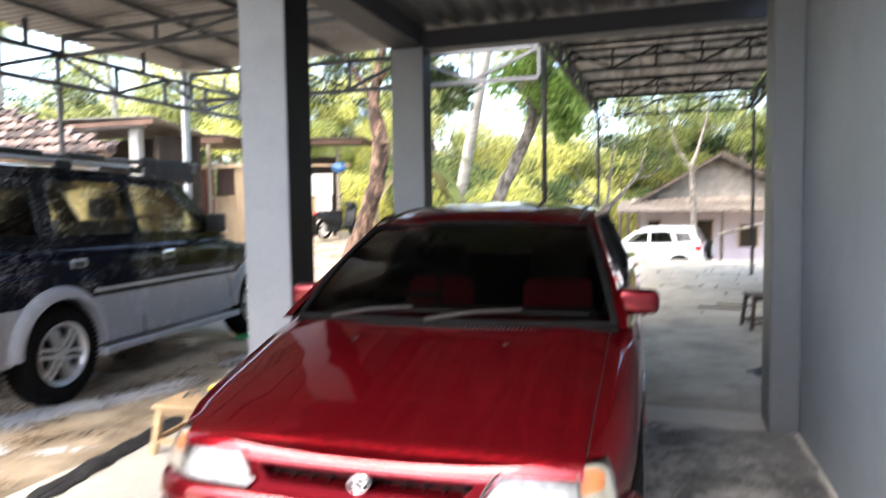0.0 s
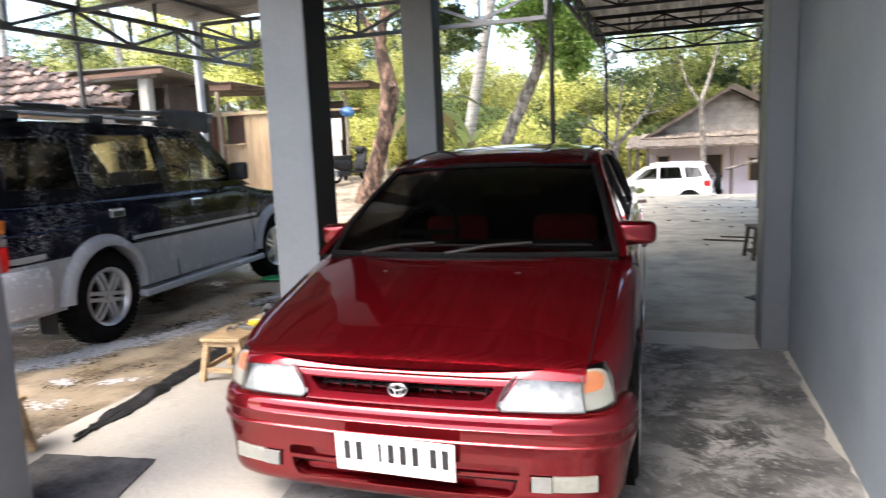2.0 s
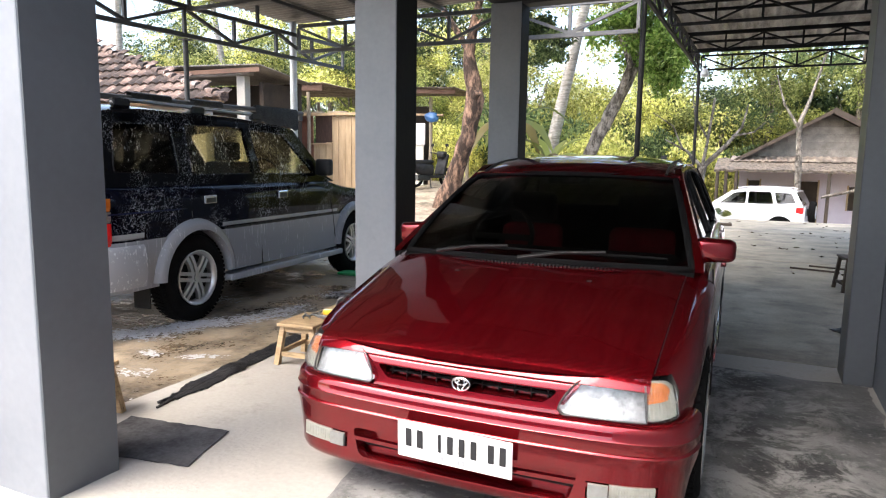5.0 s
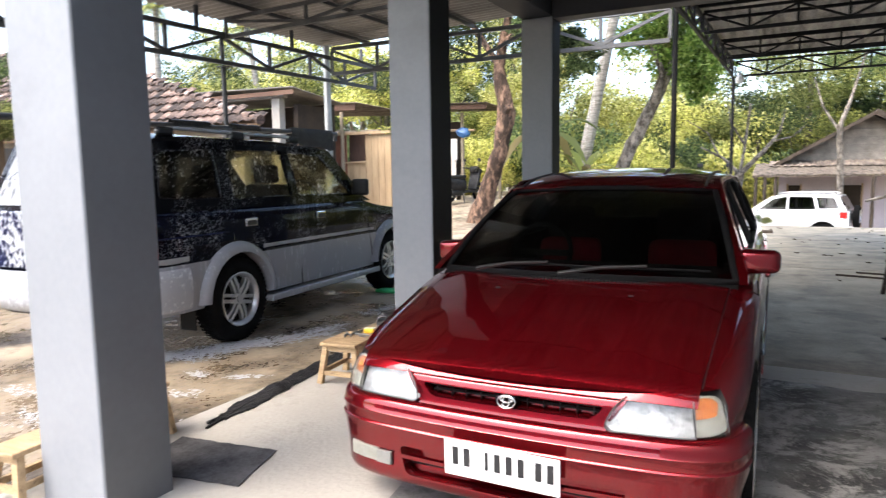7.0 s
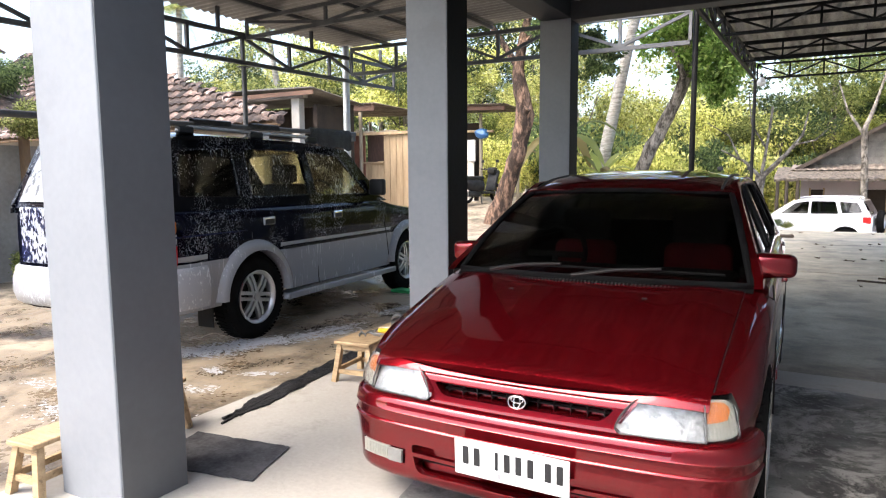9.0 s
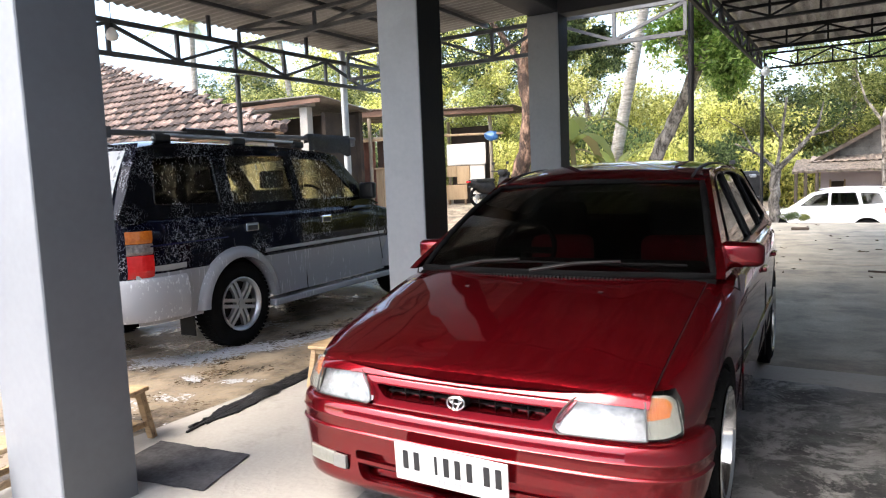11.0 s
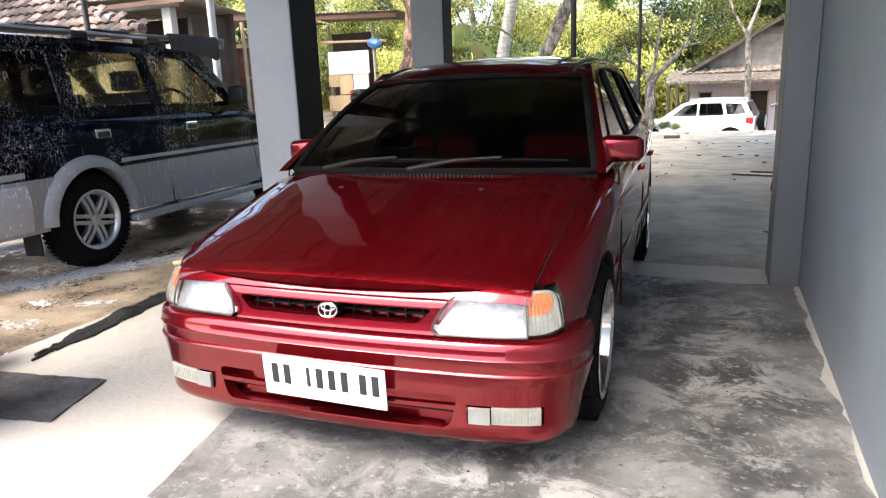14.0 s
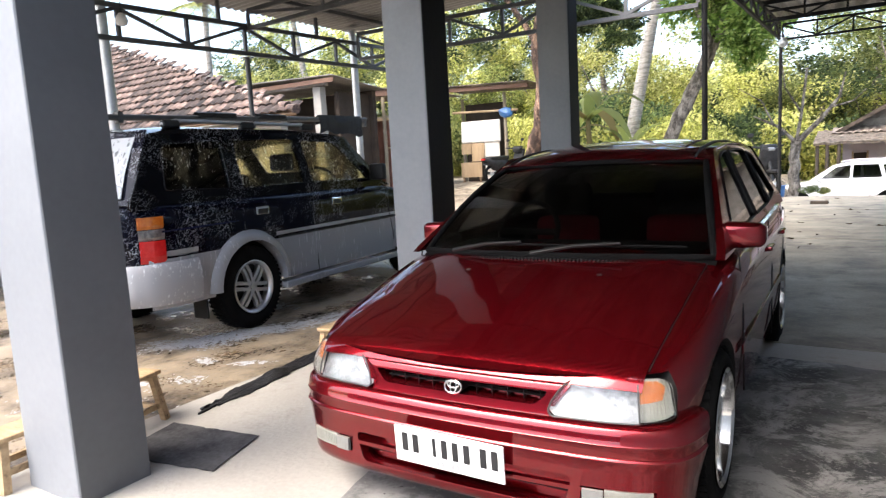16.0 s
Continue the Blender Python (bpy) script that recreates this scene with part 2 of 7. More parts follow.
tagged(part("floor", box(-2.72, -6, -0.12, 0.91, 4.75, 0.0), CONC_LIGHT), "pale smooth concrete floor of the carport", "floor", kind="structure")
bm = bmesh.new()
edge = []
for a, b, n in (((-1.12, 1.57), (0.885, 1.47), 40), ((0.885, 1.47), (0.885, 4.38), 60), ((0.885, 4.38), (-1.22, 4.5), 40), ((-1.22, 4.5), (-1.25, 2.2), 30), ((-1.25, 2.2), (-1.12, 1.57), 14)):
    for i in range(n):
        x, y = lerp(a[0], b[0], i / n), lerp(a[1], b[1], i / n)
        k = 0.035 if a[0] > 0.5 else 0.012
        edge.append(bm.verts.new((x + k * noise.noise((x * 4, y * 5, 0)) + 0.3 * k * noise.noise((x * 20, y * 20, 3)), y + (0.1 if a[1] > 4.2 else 0.012) * noise.noise((x * 3, y * 3, 7)), 0.004)))
bm.faces.new(edge)
tagged(part("floor_screed", thick(bm, 0.006), CONC_DARK), "dark stained cement screed under the red car", "floor", kind="structure")
tagged(part("floor_wash_bay", box(-7.2, -6, -0.12, -2.722, 10.5, -0.012, bev=0.008), WASH), "wet brown concrete floor of the wash bay", "floor", kind="structure")
tagged(part("pavement", box(-2.72, 4.75, -0.12, 9, 17.3, 0.0, bev=0.01), CONC_YARD), "worn grey concrete yard with scattered litter", "pavement", kind="structure")

# ---- walls, pillars, beams ----
tagged(part("wall_east", box(0.91, -5, 0, 1.11, 4.7, 3.3), GREY_WALL), "smooth grey-blue painted plaster wall", "wall", kind="structure")
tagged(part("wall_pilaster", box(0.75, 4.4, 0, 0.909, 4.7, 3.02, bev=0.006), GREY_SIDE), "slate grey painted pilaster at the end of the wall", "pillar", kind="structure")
# Two unseen walls added to keep yard light off the pillars' east sides.
tagged(part("wall_north", box(0.912, 4.702, 0, 2.6, 4.9, 3.3), GREY_WALL), "unseen grey wall added to block light", "wall", kind="structure")
tagged(part("wall_side", box(2.4, 4.902, -0.1, 2.6, 13.0, 3.3), GREY_WALL), "unseen grey wall along the yard, added to block light", "wall", kind="structure")
# Unseen wall added behind; its height darkens reflections in the car's nose.
tagged(part("wall_back", box(-12, -9.2, -0.05, 6, -9.002, 2.6), GREY_WALL), "unseen plain grey wall added for reflections", "wall", kind="structure")
for i, (y0, y1) in enumerate(((1.375, 1.685), (3.99, 4.29), (6.56, 6.8))):
    pil = tagged(part("pillar", box(-2.425 if i else -2.49, y0, -0.05, -2.09, y1, 2.9, bev=0.008, seg=2), GREY_PILLAR), "square grey painted concrete pillar of the carport", "pillar", group="carport pillars")
    # Side faces are coloured darker; on the first pillar this stands in for shade.
    part("dark_side_panel", box(-2.0898, y0 + 0.006, 0.0, -2.086, y1 - 0.004, 2.899), BLACK_PAINT if i else GREY_SIDE, pil, "side face painted black" if i else "side face tinted darker grey for shade")
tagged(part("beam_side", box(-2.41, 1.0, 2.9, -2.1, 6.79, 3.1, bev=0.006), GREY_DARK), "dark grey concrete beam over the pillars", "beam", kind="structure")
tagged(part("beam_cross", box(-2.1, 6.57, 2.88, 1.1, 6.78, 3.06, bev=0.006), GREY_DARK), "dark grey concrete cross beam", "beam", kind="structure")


def corrugated(name, x0, x1, y0, y1, zf, pitch, amp, along, label, mat=None):
    """A corrugated sheet over a rectangle; ridges run along the given axis; zf gives the height."""
    bm = bmesh.new()
    rows = []
    if along == "y":
        n = int((x1 - x0) / pitch * 6)
        for y in (y0, (y0 + y1) / 2, y1):
            rows.append([(lerp(x0, x1, i / n), y, zf(lerp(x0, x1, i / n), y) + amp * math.sin(i * math.pi / 3)) for i in range(n + 1)])
    else:
        n = int((y1 - y0) / pitch * 6)
        for x in (x0, (x0 + x1) / 2, x1):
            rows.append([(x, lerp(y0, y1, i / n), zf(x, lerp(y0, y1, i / n)) + amp * math.sin(i * math.pi / 3)) for i in range(n + 1)])
    add_grid(bm, rows)
    thick(bm, 0.004)
    return tagged(part(name, bm, mat or SHEET, smooth=50), label, "roof", kind="structure")


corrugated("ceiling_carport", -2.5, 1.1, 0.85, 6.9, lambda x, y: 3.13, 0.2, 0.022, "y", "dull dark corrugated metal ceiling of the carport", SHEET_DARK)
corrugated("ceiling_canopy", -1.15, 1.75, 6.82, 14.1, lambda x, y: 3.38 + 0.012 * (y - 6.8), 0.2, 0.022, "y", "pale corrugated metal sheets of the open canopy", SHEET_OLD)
corrugated("ceiling_wash_bay", -6.75, -2.52, 1.2, 8.9, lambda x, y: 3.42 + 0.03 * (x + 6.7), 0.12, 0.013, "x", "grey corrugated metal roof over the wash bay")

# ---- vehicles ----
RED = surf("red_car_paint", (0.186, 0.0045, 0.0088), (0.218, 0.0057, 0.0115), 0.25, 2.5, 300, 0.0, metal=0.85, coat=1.0, spec=0.05)
RED.node_tree.nodes["Principled BSDF"].inputs["Specular Tint"].default_value = (0.3, 0.015, 0.025, 1)
NAVY = surf("navy_car_paint", (0.006, 0.008, 0.028), (0.01, 0.014, 0.05), 0.25, 3, 80, 0.0, coat=0.4, spec=0.3)
SILVER = surf("grey_cladding_paint", (0.3, 0.31, 0.32), (0.42, 0.43, 0.44), 0.4, 3, 60, 0.05, metal=0.2, coat=0.3)
WHITE = surf("white_car_paint", (0.74, 0.74, 0.74), (0.8, 0.8, 0.8), 0.25, 3, 80, 0.0, coat=1.0)
RUBBER = surf("tyre_rubber", (0.007, 0.007, 0.007), (0.016, 0.016, 0.015), 0.75, 12, 90, 0.3, spec=0.2)
SEAL = surf("black_seal", (0.005, 0.005, 0.005), (0.009, 0.009, 0.009), 0.45, 8, 80, 0.05, spec=0.3)
RUBBER = surf("matt_black_rubber", (0.005, 0.005, 0.005), (0.01, 0.01, 0.01), 0.9, 8, 80, 0.05, spec=0.06)
WELL = surf("dark_underside", (0.003, 0.003, 0.003), (0.007, 0.007, 0.006), 0.9, 8, 60, 0.2)
CABIN = surf("dark_cabin_trim", (0.005, 0.005, 0.006), (0.01, 0.01, 0.011), 0.8, 8, 90, 0.2)
SEAT_RED = surf("red_seat_fabric", (0.27, 0.015, 0.026), (0.38, 0.025, 0.038), 0.9, 12, 150, 0.3)
ALLOY = surf("silver_alloy", (0.5, 0.5, 0.5), (0.62, 0.62, 0.62), 0.35, 6, 80, 0.03, metal=0.8)
LIP = surf("polished_lip", (0.7, 0.7, 0.7), (0.8, 0.8, 0.8), 0.1, 6, 80, 0.0, metal=1.0)
BRONZE = surf("gold_bronze_alloy", (0.42, 0.27, 0.1), (0.55, 0.38, 0.16), 0.3, 6, 80, 0.03, metal=0.85)
CHROME = surf("chrome", (0.75, 0.75, 0.75), (0.82, 0.82, 0.82), 0.08, 6, 80, 0.0, metal=1.0)
WINDOW = clear("tinted_car_glass", (0.2, 0.205, 0.2))
WINDOW.node_tree.nodes["Principled BSDF"].inputs["IOR"].default_value = 1.28
WINDOW_LIGHT = clear("dark_rear_glass", (0.06, 0.063, 0.06))
SIDE_GLASS = clear("dark_side_glass", (0.16, 0.165, 0.16))
SIDE_GLASS.node_tree.nodes["Principled BSDF"].inputs["IOR"].default_value = 1.5
FOG = surf("milky_lamp_glass", (0.2, 0.2, 0.175), (0.3, 0.3, 0.265), 0.3, 14, 60, 0.1, coat=0.8)
BLANK = surf("grey_blank_plastic", (0.16, 0.16, 0.15), (0.22, 0.22, 0.21), 0.5, 14, 60, 0.1)
LENS = clear("clear_lamp_lens", (0.88, 0.89, 0.89), 0.16)
AMBER = surf("amber_lens", (0.34, 0.085, 0.01), (0.5, 0.15, 0.02), 0.15, 40, 120, 0.1, coat=1.0)
RED_LENS = surf("red_lens", (0.45, 0.012, 0.012), (0.55, 0.02, 0.02), 0.15, 40, 120, 0.1, coat=1.0)
REFLECT = surf("lamp_reflector", (0.16, 0.165, 0.17), (0.4, 0.405, 0.41), 0.34, 14, 60, 0.25, metal=0.75, contrast=(0.4, 0.6))
PLATE = surf("white_plate", (0.72, 0.73, 0.72), (0.8, 0.8, 0.79), 0.4, 8, 90, 0.05)
TRIM_GREY = surf("dark_trim_grey", (0.03, 0.03, 0.03), (0.05, 0.05, 0.05), 0.4, 9, 90, 0.05)
INK = surf("black_ink", (0.012, 0.012, 0.014), (0.02, 0.02, 0.022), 0.5, 8, 90, 0.0)
FOAM = surf("soap_foam", (0.38, 0.385, 0.4), (0.6, 0.6, 0.61), 0.5, 30, 160, 0.3)


def poly_prism(bm, pts, x0, x1):
    """A prism of a polygon in (y, z), from x0 to x1."""
    a = [bm.verts.new((x0, y, z)) for y, z in pts]
    b = [bm.verts.new((x1, y, z)) for y, z in pts]
    n = len(pts)
    bm.faces.new(a[::-1])
    bm.faces.new(b)
    for i in range(n):
        bm.faces.new((a[i], a[(i + 1) % n], b[(i + 1) % n], b[i]))
    return bm


def rounded(pts, r, k=4):
    """A polygon with its corners rounded by r."""
    out = []
    n = len(pts)
    for i in range(n):
        p, a, b = Vector(pts[i]), Vector(pts[i - 1]), Vector(pts[(i + 1) % n])
        ra = min(r, (a - p).length * 0.45)
        rb = min(r, (b - p).length * 0.45)
        s, e = p + (a - p).normalized() * ra, p + (b - p).normalized() * rb
        for j in range(k + 1):
            t = j / k
            out.append(tuple(s * (1 - t) ** 2 + p * (2 * t * (1 - t)) + e * t * t))
    return out


def carve(me, cutter_bm, cut_mat):
    """The mesh with the cutters taken out; the cut faces take cut_mat."""
    a = new("solid", me)
    cm = mesh_of("cutter", cutter_bm, cut_mat)
    b = new("cutter", cm)
    md = a.modifiers.new("cut", "BOOLEAN")
    md.operation, md.solver, md.object, md.material_mode = "DIFFERENCE", "EXACT", b, "TRANSFER"
    out = bpy.data.meshes.new_from_object(a.evaluated_get(bpy.context.evaluated_depsgraph_get()))
    bpy.data.objects.remove(a)
    bpy.data.objects.remove(b)
    return out


def finish(me, angle=35):
    me.shade_smooth()
    me.set_sharp_from_angle(angle=radians(angle))
    return me


def cyl_x(bm, y, z, r, x0, x1, n=40):
    return poly_prism(bm, [(y + r * math.cos(2 * math.pi * i / n), z + r * math.sin(2 * math.pi * i / n)) for i in range(n)], x0, x1)


def body_loft(ys, w, zb, ztop, crown, zmid=0.5):
    """The lower body as rings across, from front to rear."""
    bm = bmesh.new()
    rings = []
    for y in ys:
        ww, b, t, c = w(y), zb(y), ztop(y), crown(y)
        e = t - c
        half = [(0, t), (0.25 * ww, t - c * 0.06), (0.5 * ww, t - c * 0.2), (0.72 * ww, t - c * 0.42), (0.87 * ww, t - c * 0.68), (0.95 * ww, e),
                (0.985 * ww, e - 0.035), (ww, lerp(e, zmid, 0.5)), (ww, zmid), (ww - 0.008, lerp(b, zmid, 0.5)), (ww - 0.025, b + 0.07), (ww - 0.06, b + 0.015), (ww - 0.16, b), (0, b)]
        ring = [(x, y, z) for x, z in half] + [(-x, y, z) for x, z in half[-2:0:-1]]
        rings.append([bm.verts.new(p) for p in ring])
    n = len(rings[0])
    for a, b in zip(rings, rings[1:]):
        for k in range(n):
            bm.faces.new((a[k], a[(k + 1) % n], b[(k + 1) % n], b[k]))
    bm.faces.new(rings[0])
    bm.faces.new(rings[-1][::-1])
    return bm


def side_glass(parent, name, outline, windows, h, paint, glass, seal, t=0.035, sides=(1, -1), recess=0.012):
    """The pillars and window frames of one side as a plate with openings, and a pane in each."""
    for s in sides:
        bm = bmesh.new()
        poly_prism(bm, outline, 0, t)
        cut = bmesh.new()
        for wdw in windows:
            poly_prism(cut, rounded(wdw, 0.035), -0.1, 0.2)
        me = carve(mesh_of(name, bm, paint), cut, seal)
        for v in me.vertices:
            v.co.x = s * (h(v.co.z) - v.co.x)
        if s < 0:
            me.flip_normals()
        part(name, finish(me, 25), None, parent)
        for k, wdw in enumerate(windows):
            bm = bmesh.new()
            poly_prism(bm, rounded([(y, z) for y, z in wdw], 0.035), recess, recess + 0.006)
            for v in bm.verts:
                v.co.x = s * (h(v.co.z) - v.co.x)
            pane = part("side_window", bm, glass[k] if isinstance(glass, list) else glass, parent, "tinted side window glass")
            pane.visible_shadow = False
            bm = bmesh.new()
            rp = rounded(wdw, 0.035)
            add_tube(bm, [(s * (h(z) + 0.001), y, z) for y, z in rp + rp[:1]], 0.0055, 6)
            part("window_seal", bm, seal, pane, smooth=60)


def sheet_between(bottom, top, nu, nv, bulge, t):
    """A bowed sheet between two curves given as functions of u in -1..1."""
    bm = bmesh.new()
    rows = []
    for j in range(nv + 1):
        v = j / nv
        row = []
        for i in range(nu + 1):
            u = -1 + 2 * i / nu
            p = Vector(bottom(u)).lerp(Vector(top(u)), v)
            p += Vector(bulge) * (4 * v * (1 - v)) * (1 - 0.3 * u * u)
            row.append(p)
        rows.append(row)
    add_grid(bm, rows)
    return thick(bm, t)


def wheel_meshes(r, rim, width, spokes, lip_mat, spoke_mat, dish=0.05, split=False):
    """Tyre, rim and spokes about the x axis, the outer face towards +x at x = 0."""
    out = []
    bm = bmesh.new()
    n = 40
    sec = [(-0.012, rim - 0.005), (0.0, rim + 0.012), (0.002, (rim + r) / 2), (-0.008, r - 0.022), (-0.03, r - 0.004), (-0.05, r), (-width + 0.05, r), (-width + 0.02, r - 0.015), (-width, (rim + r) / 2), (-width + 0.012, rim)]
    rings = []
    for i in range(n):
        a = 2 * math.pi * i / n
        rings.append([bm.verts.new((x, q * math.cos(a), q * math.sin(a))) for x, q in sec])
    for i in range(n):
        A, B = rings[i], rings[(i + 1) % n]
        for k in range(len(sec) - 1):
            bm.faces.new((A[k], A[k + 1], B[k + 1], B[k]))
    for i in range(56):
        a = 2 * math.pi * i / 56
        m = Matrix.Rotation(a, 4, "X") @ Matrix.Translation((0, 0, r + 0.001))
        add_box(bm, -0.06, -0.012, -0.004, -0.015, 0.012, 0.002, m=m @ Matrix.Rotation(0.25, 4, "Z"))
        add_box(bm, -width + 0.02, -0.012, -0.004, -0.075, 0.01, 0.002, m=m @ Matrix.Rotation(-0.3, 4, "Z"))
    out.append(("tyre", mesh_of("tyre", bm, RUBBER, 40)))
    bm = bmesh.new()
    sec = [(-0.012, rim - 0.008), (0.003, rim), (0.006, rim - 0.008), (-0.004, rim - 0.022), (-dish, rim - 0.035), (-width + 0.02, rim - 0.03)]
    rings = []
    for i in range(n):
        a = 2 * math.pi * i / n
        rings.append([bm.verts.new((x, q * math.cos(a), q * math.sin(a))) for x, q in sec])
    for i in range(n):
        A, B = rings[i], rings[(i + 1) % n]
        for k in range(len(sec) - 1):
            bm.faces.new((A[k], A[k + 1], B[k + 1], B[k]))
    out.append(("rim", mesh_of("rim", bm, lip_mat, 40)))
    bm = bmesh.new()
    for i in range(spokes):
        a = 2 * math.pi * i / spokes
        for off in ((-0.14, 0.14) if split else (0,)):
            m = Matrix.Rotation(a, 4, "X") @ Matrix.Translation((0, off * 0.17, 0))
            wd = 0.0135 if split else 0.5 * rim / spokes
            vs = []
            for q, x, hw in ((0.02, -dish + 0.012, wd * 1.2), (rim * 0.55, -dish + 0.016, wd), (rim - 0.03, -dish + 0.004, wd * 1.15)):
                vs.append([bm.verts.new(m @ Vector((x + dx, sy * hw, q))) for dx, sy in ((0, -1), (0, 1), (-0.03, 1), (-0.03, -1))])
            for A, B in zip(vs, vs[1:]):
                for k in range(4):
                    bm.faces.new((A[k], A[(k + 1) % 4], B[(k + 1) % 4], B[k]))
    cyl_x(bm, 0, 0, rim * (0.22 if split else 0.3), -dish - 0.03, -dish + 0.012, 20)
    cyl_x(bm, 0, 0, rim * 0.14, -dish, -dish + 0.022, 16)
    out.append(("spokes", mesh_of("spokes", bm, spoke_mat, 30)))
    bm = bmesh.new()
    cyl_x(bm, 0, 0, rim - 0.034, -dish - 0.05, -dish - 0.04, 24)
    out.append(("brake_disc", mesh_of("brake_disc", bm, WELL)))
    return out


def put_wheel(parent, meshes, x, y, z, s, turn=0.0, name="wheel"):
    hub = part(name, meshes[0][1], None, parent)
    hub.name = name
    hub.matrix_basis = pose(x, y, z, 0, 0, 0 if s > 0 else 180) @ pose(0, 0, 0, turn)
    for nm, me in meshes[1:]:
        part(nm, me, None, hub)
    return hub


def text_mesh(txt, size, depth=0.0015):
    """Lettering as a mesh in the xy plane, centred."""
    cu = bpy.data.curves.new("lettering", "FONT")
    cu.body, cu.size, cu.extrude, cu.align_x, cu.align_y = txt, size, depth, "CENTER", "CENTER"
    ob = new("lettering", cu)
    me = bpy.data.meshes.new_from_object(ob.evaluated_get(bpy.context.evaluated_depsgraph_get()))
    bpy.data.objects.remove(ob)
    return me


# -- red hatchback --
PLAN = [(0, 0.042), (0.2, 0.045), (0.38, 0.054), (0.5, 0.063), (0.6, 0.079), (0.68, 0.107), (0.74, 0.155), (0.776, 0.23), (0.794, 0.335), (0.8, 0.47)]


def plan_point(x, back=0.0):
    """The front outline at the signed parameter x in -1..1: the point, moved inwards by back."""
    s, v = (1 if x >= 0 else -1), abs(x) * (len(PLAN) - 1)
    i = min(int(v), len(PLAN) - 2)
    t = v - i
    def at(j):
        j = max(0, min(len(PLAN) - 1, j))
        return Vector(PLAN[j])
    p0, p1, p2, p3 = at(i - 1) if i else Vector((-0.2, 0.045)), at(i), at(i + 1), at(i + 2)
    p = 0.5 * ((2 * p1) + (p2 - p0) * t + (2 * p0 - 5 * p1 + 4 * p2 - p3) * t * t + (3 * p1 - p0 - 3 * p2 + p3) * t ** 3)
    d = ((p2 - p0) * 0.5 * (1 - t) + (p3 - p1) * 0.5 * t).normalized()
    n = Vector((-d.y, d.x))
    p = p + n * back
    return Vector((s * p.x, p.y))


def plan_u(x):
    """The parameter at which the outline has that x."""
    lo, hi = 0.0, 1.0
    for _ in range(30):
        mid = (lo + hi) / 2
        if plan_point(mid).x < abs(x):
            lo = mid
        else:
            hi = mid
    return math.copysign(lo, x)


def front_sweep(profile, n=64, reach=lambda z: 1.0):
    """A closed profile of (back, z) swept round the front outline, at each height as far as reach(z)."""
    bm = bmesh.new()
    rings = []
    for i in range(n + 1):
        u = -1 + 2 * i / n
        ring = []
        for b, z in profile:
            q = plan_point(u * reach(z), b)
            ring.append(bm.verts.new((q.x * (1 - 0.045 * smoothstep(0.34, 0.13, z) * abs(u) ** 3), q.y + 0.02 * smoothstep(0.34, 0.13, z) * abs(u) ** 3, z)))
        rings.append(ring)
    k = len(profile)
    for A, B in zip(rings, rings[1:]):
        for j in range(k):
            bm.faces.new((A[j], A[(j + 1) % k], B[(j + 1) % k], B[j]))
    bm.faces.new(rings[0][::-1])
    bm.faces.new(rings[-1])
    return bm


def front_patch(u0, u1, z0, z1, back, nu=14, nv=6, t=0.012):
    """A patch on the front: u0, u1 as functions of v; z0, z1 as functions of the share of u; back as a function of z."""
    bm = bmesh.new()
    rows = []
    for j in range(nv + 1):
        v = j / nv
        row = []
        for i in range(nu + 1):
            s = i / nu
            z = lerp(z0(s), z1(s), v)
            row.append((*plan_point(lerp(u0(v), u1(v), s), back(z)), z))
        rows.append(row)
    add_grid(bm, rows)
    return thick(bm, t)


def front_cutter(cut, u0, u1, b0, b1, z0, z1, n=10):
    """A curved block that follows the front outline, to be taken out."""
    prev = None
    for i in range(n + 1):
        u = lerp(u0, u1, i / n)
        ring = [cut.verts.new((*plan_point(u, b), z)) for b, z in ((b0, z0), (b1, z0), (b1, z1), (b0, z1))]
        if prev:
            for k in range(4):
                cut.faces.new((prev[k], prev[(k + 1) % 4], ring[(k + 1) % 4], ring[k]))
        else:
            cut.faces.new(ring)
        prev = ring
    cut.faces.new(prev[::-1])


def fascia_back(z):
    return curve1([(0.44, 0.03), (0.5, 0.042), (0.56, 0.066), (0.62, 0.11)], z)


def hood_z(y):
    return curve1([(0.05, 0.573), (0.1, 0.595), (0.16, 0.616), (0.3, 0.662), (0.5, 0.72), (0.7, 0.772), (0.9, 0.82), (1.05, 0.852), (1.3, 0.862), (3.3, 0.9), (3.66, 0.86)], y)


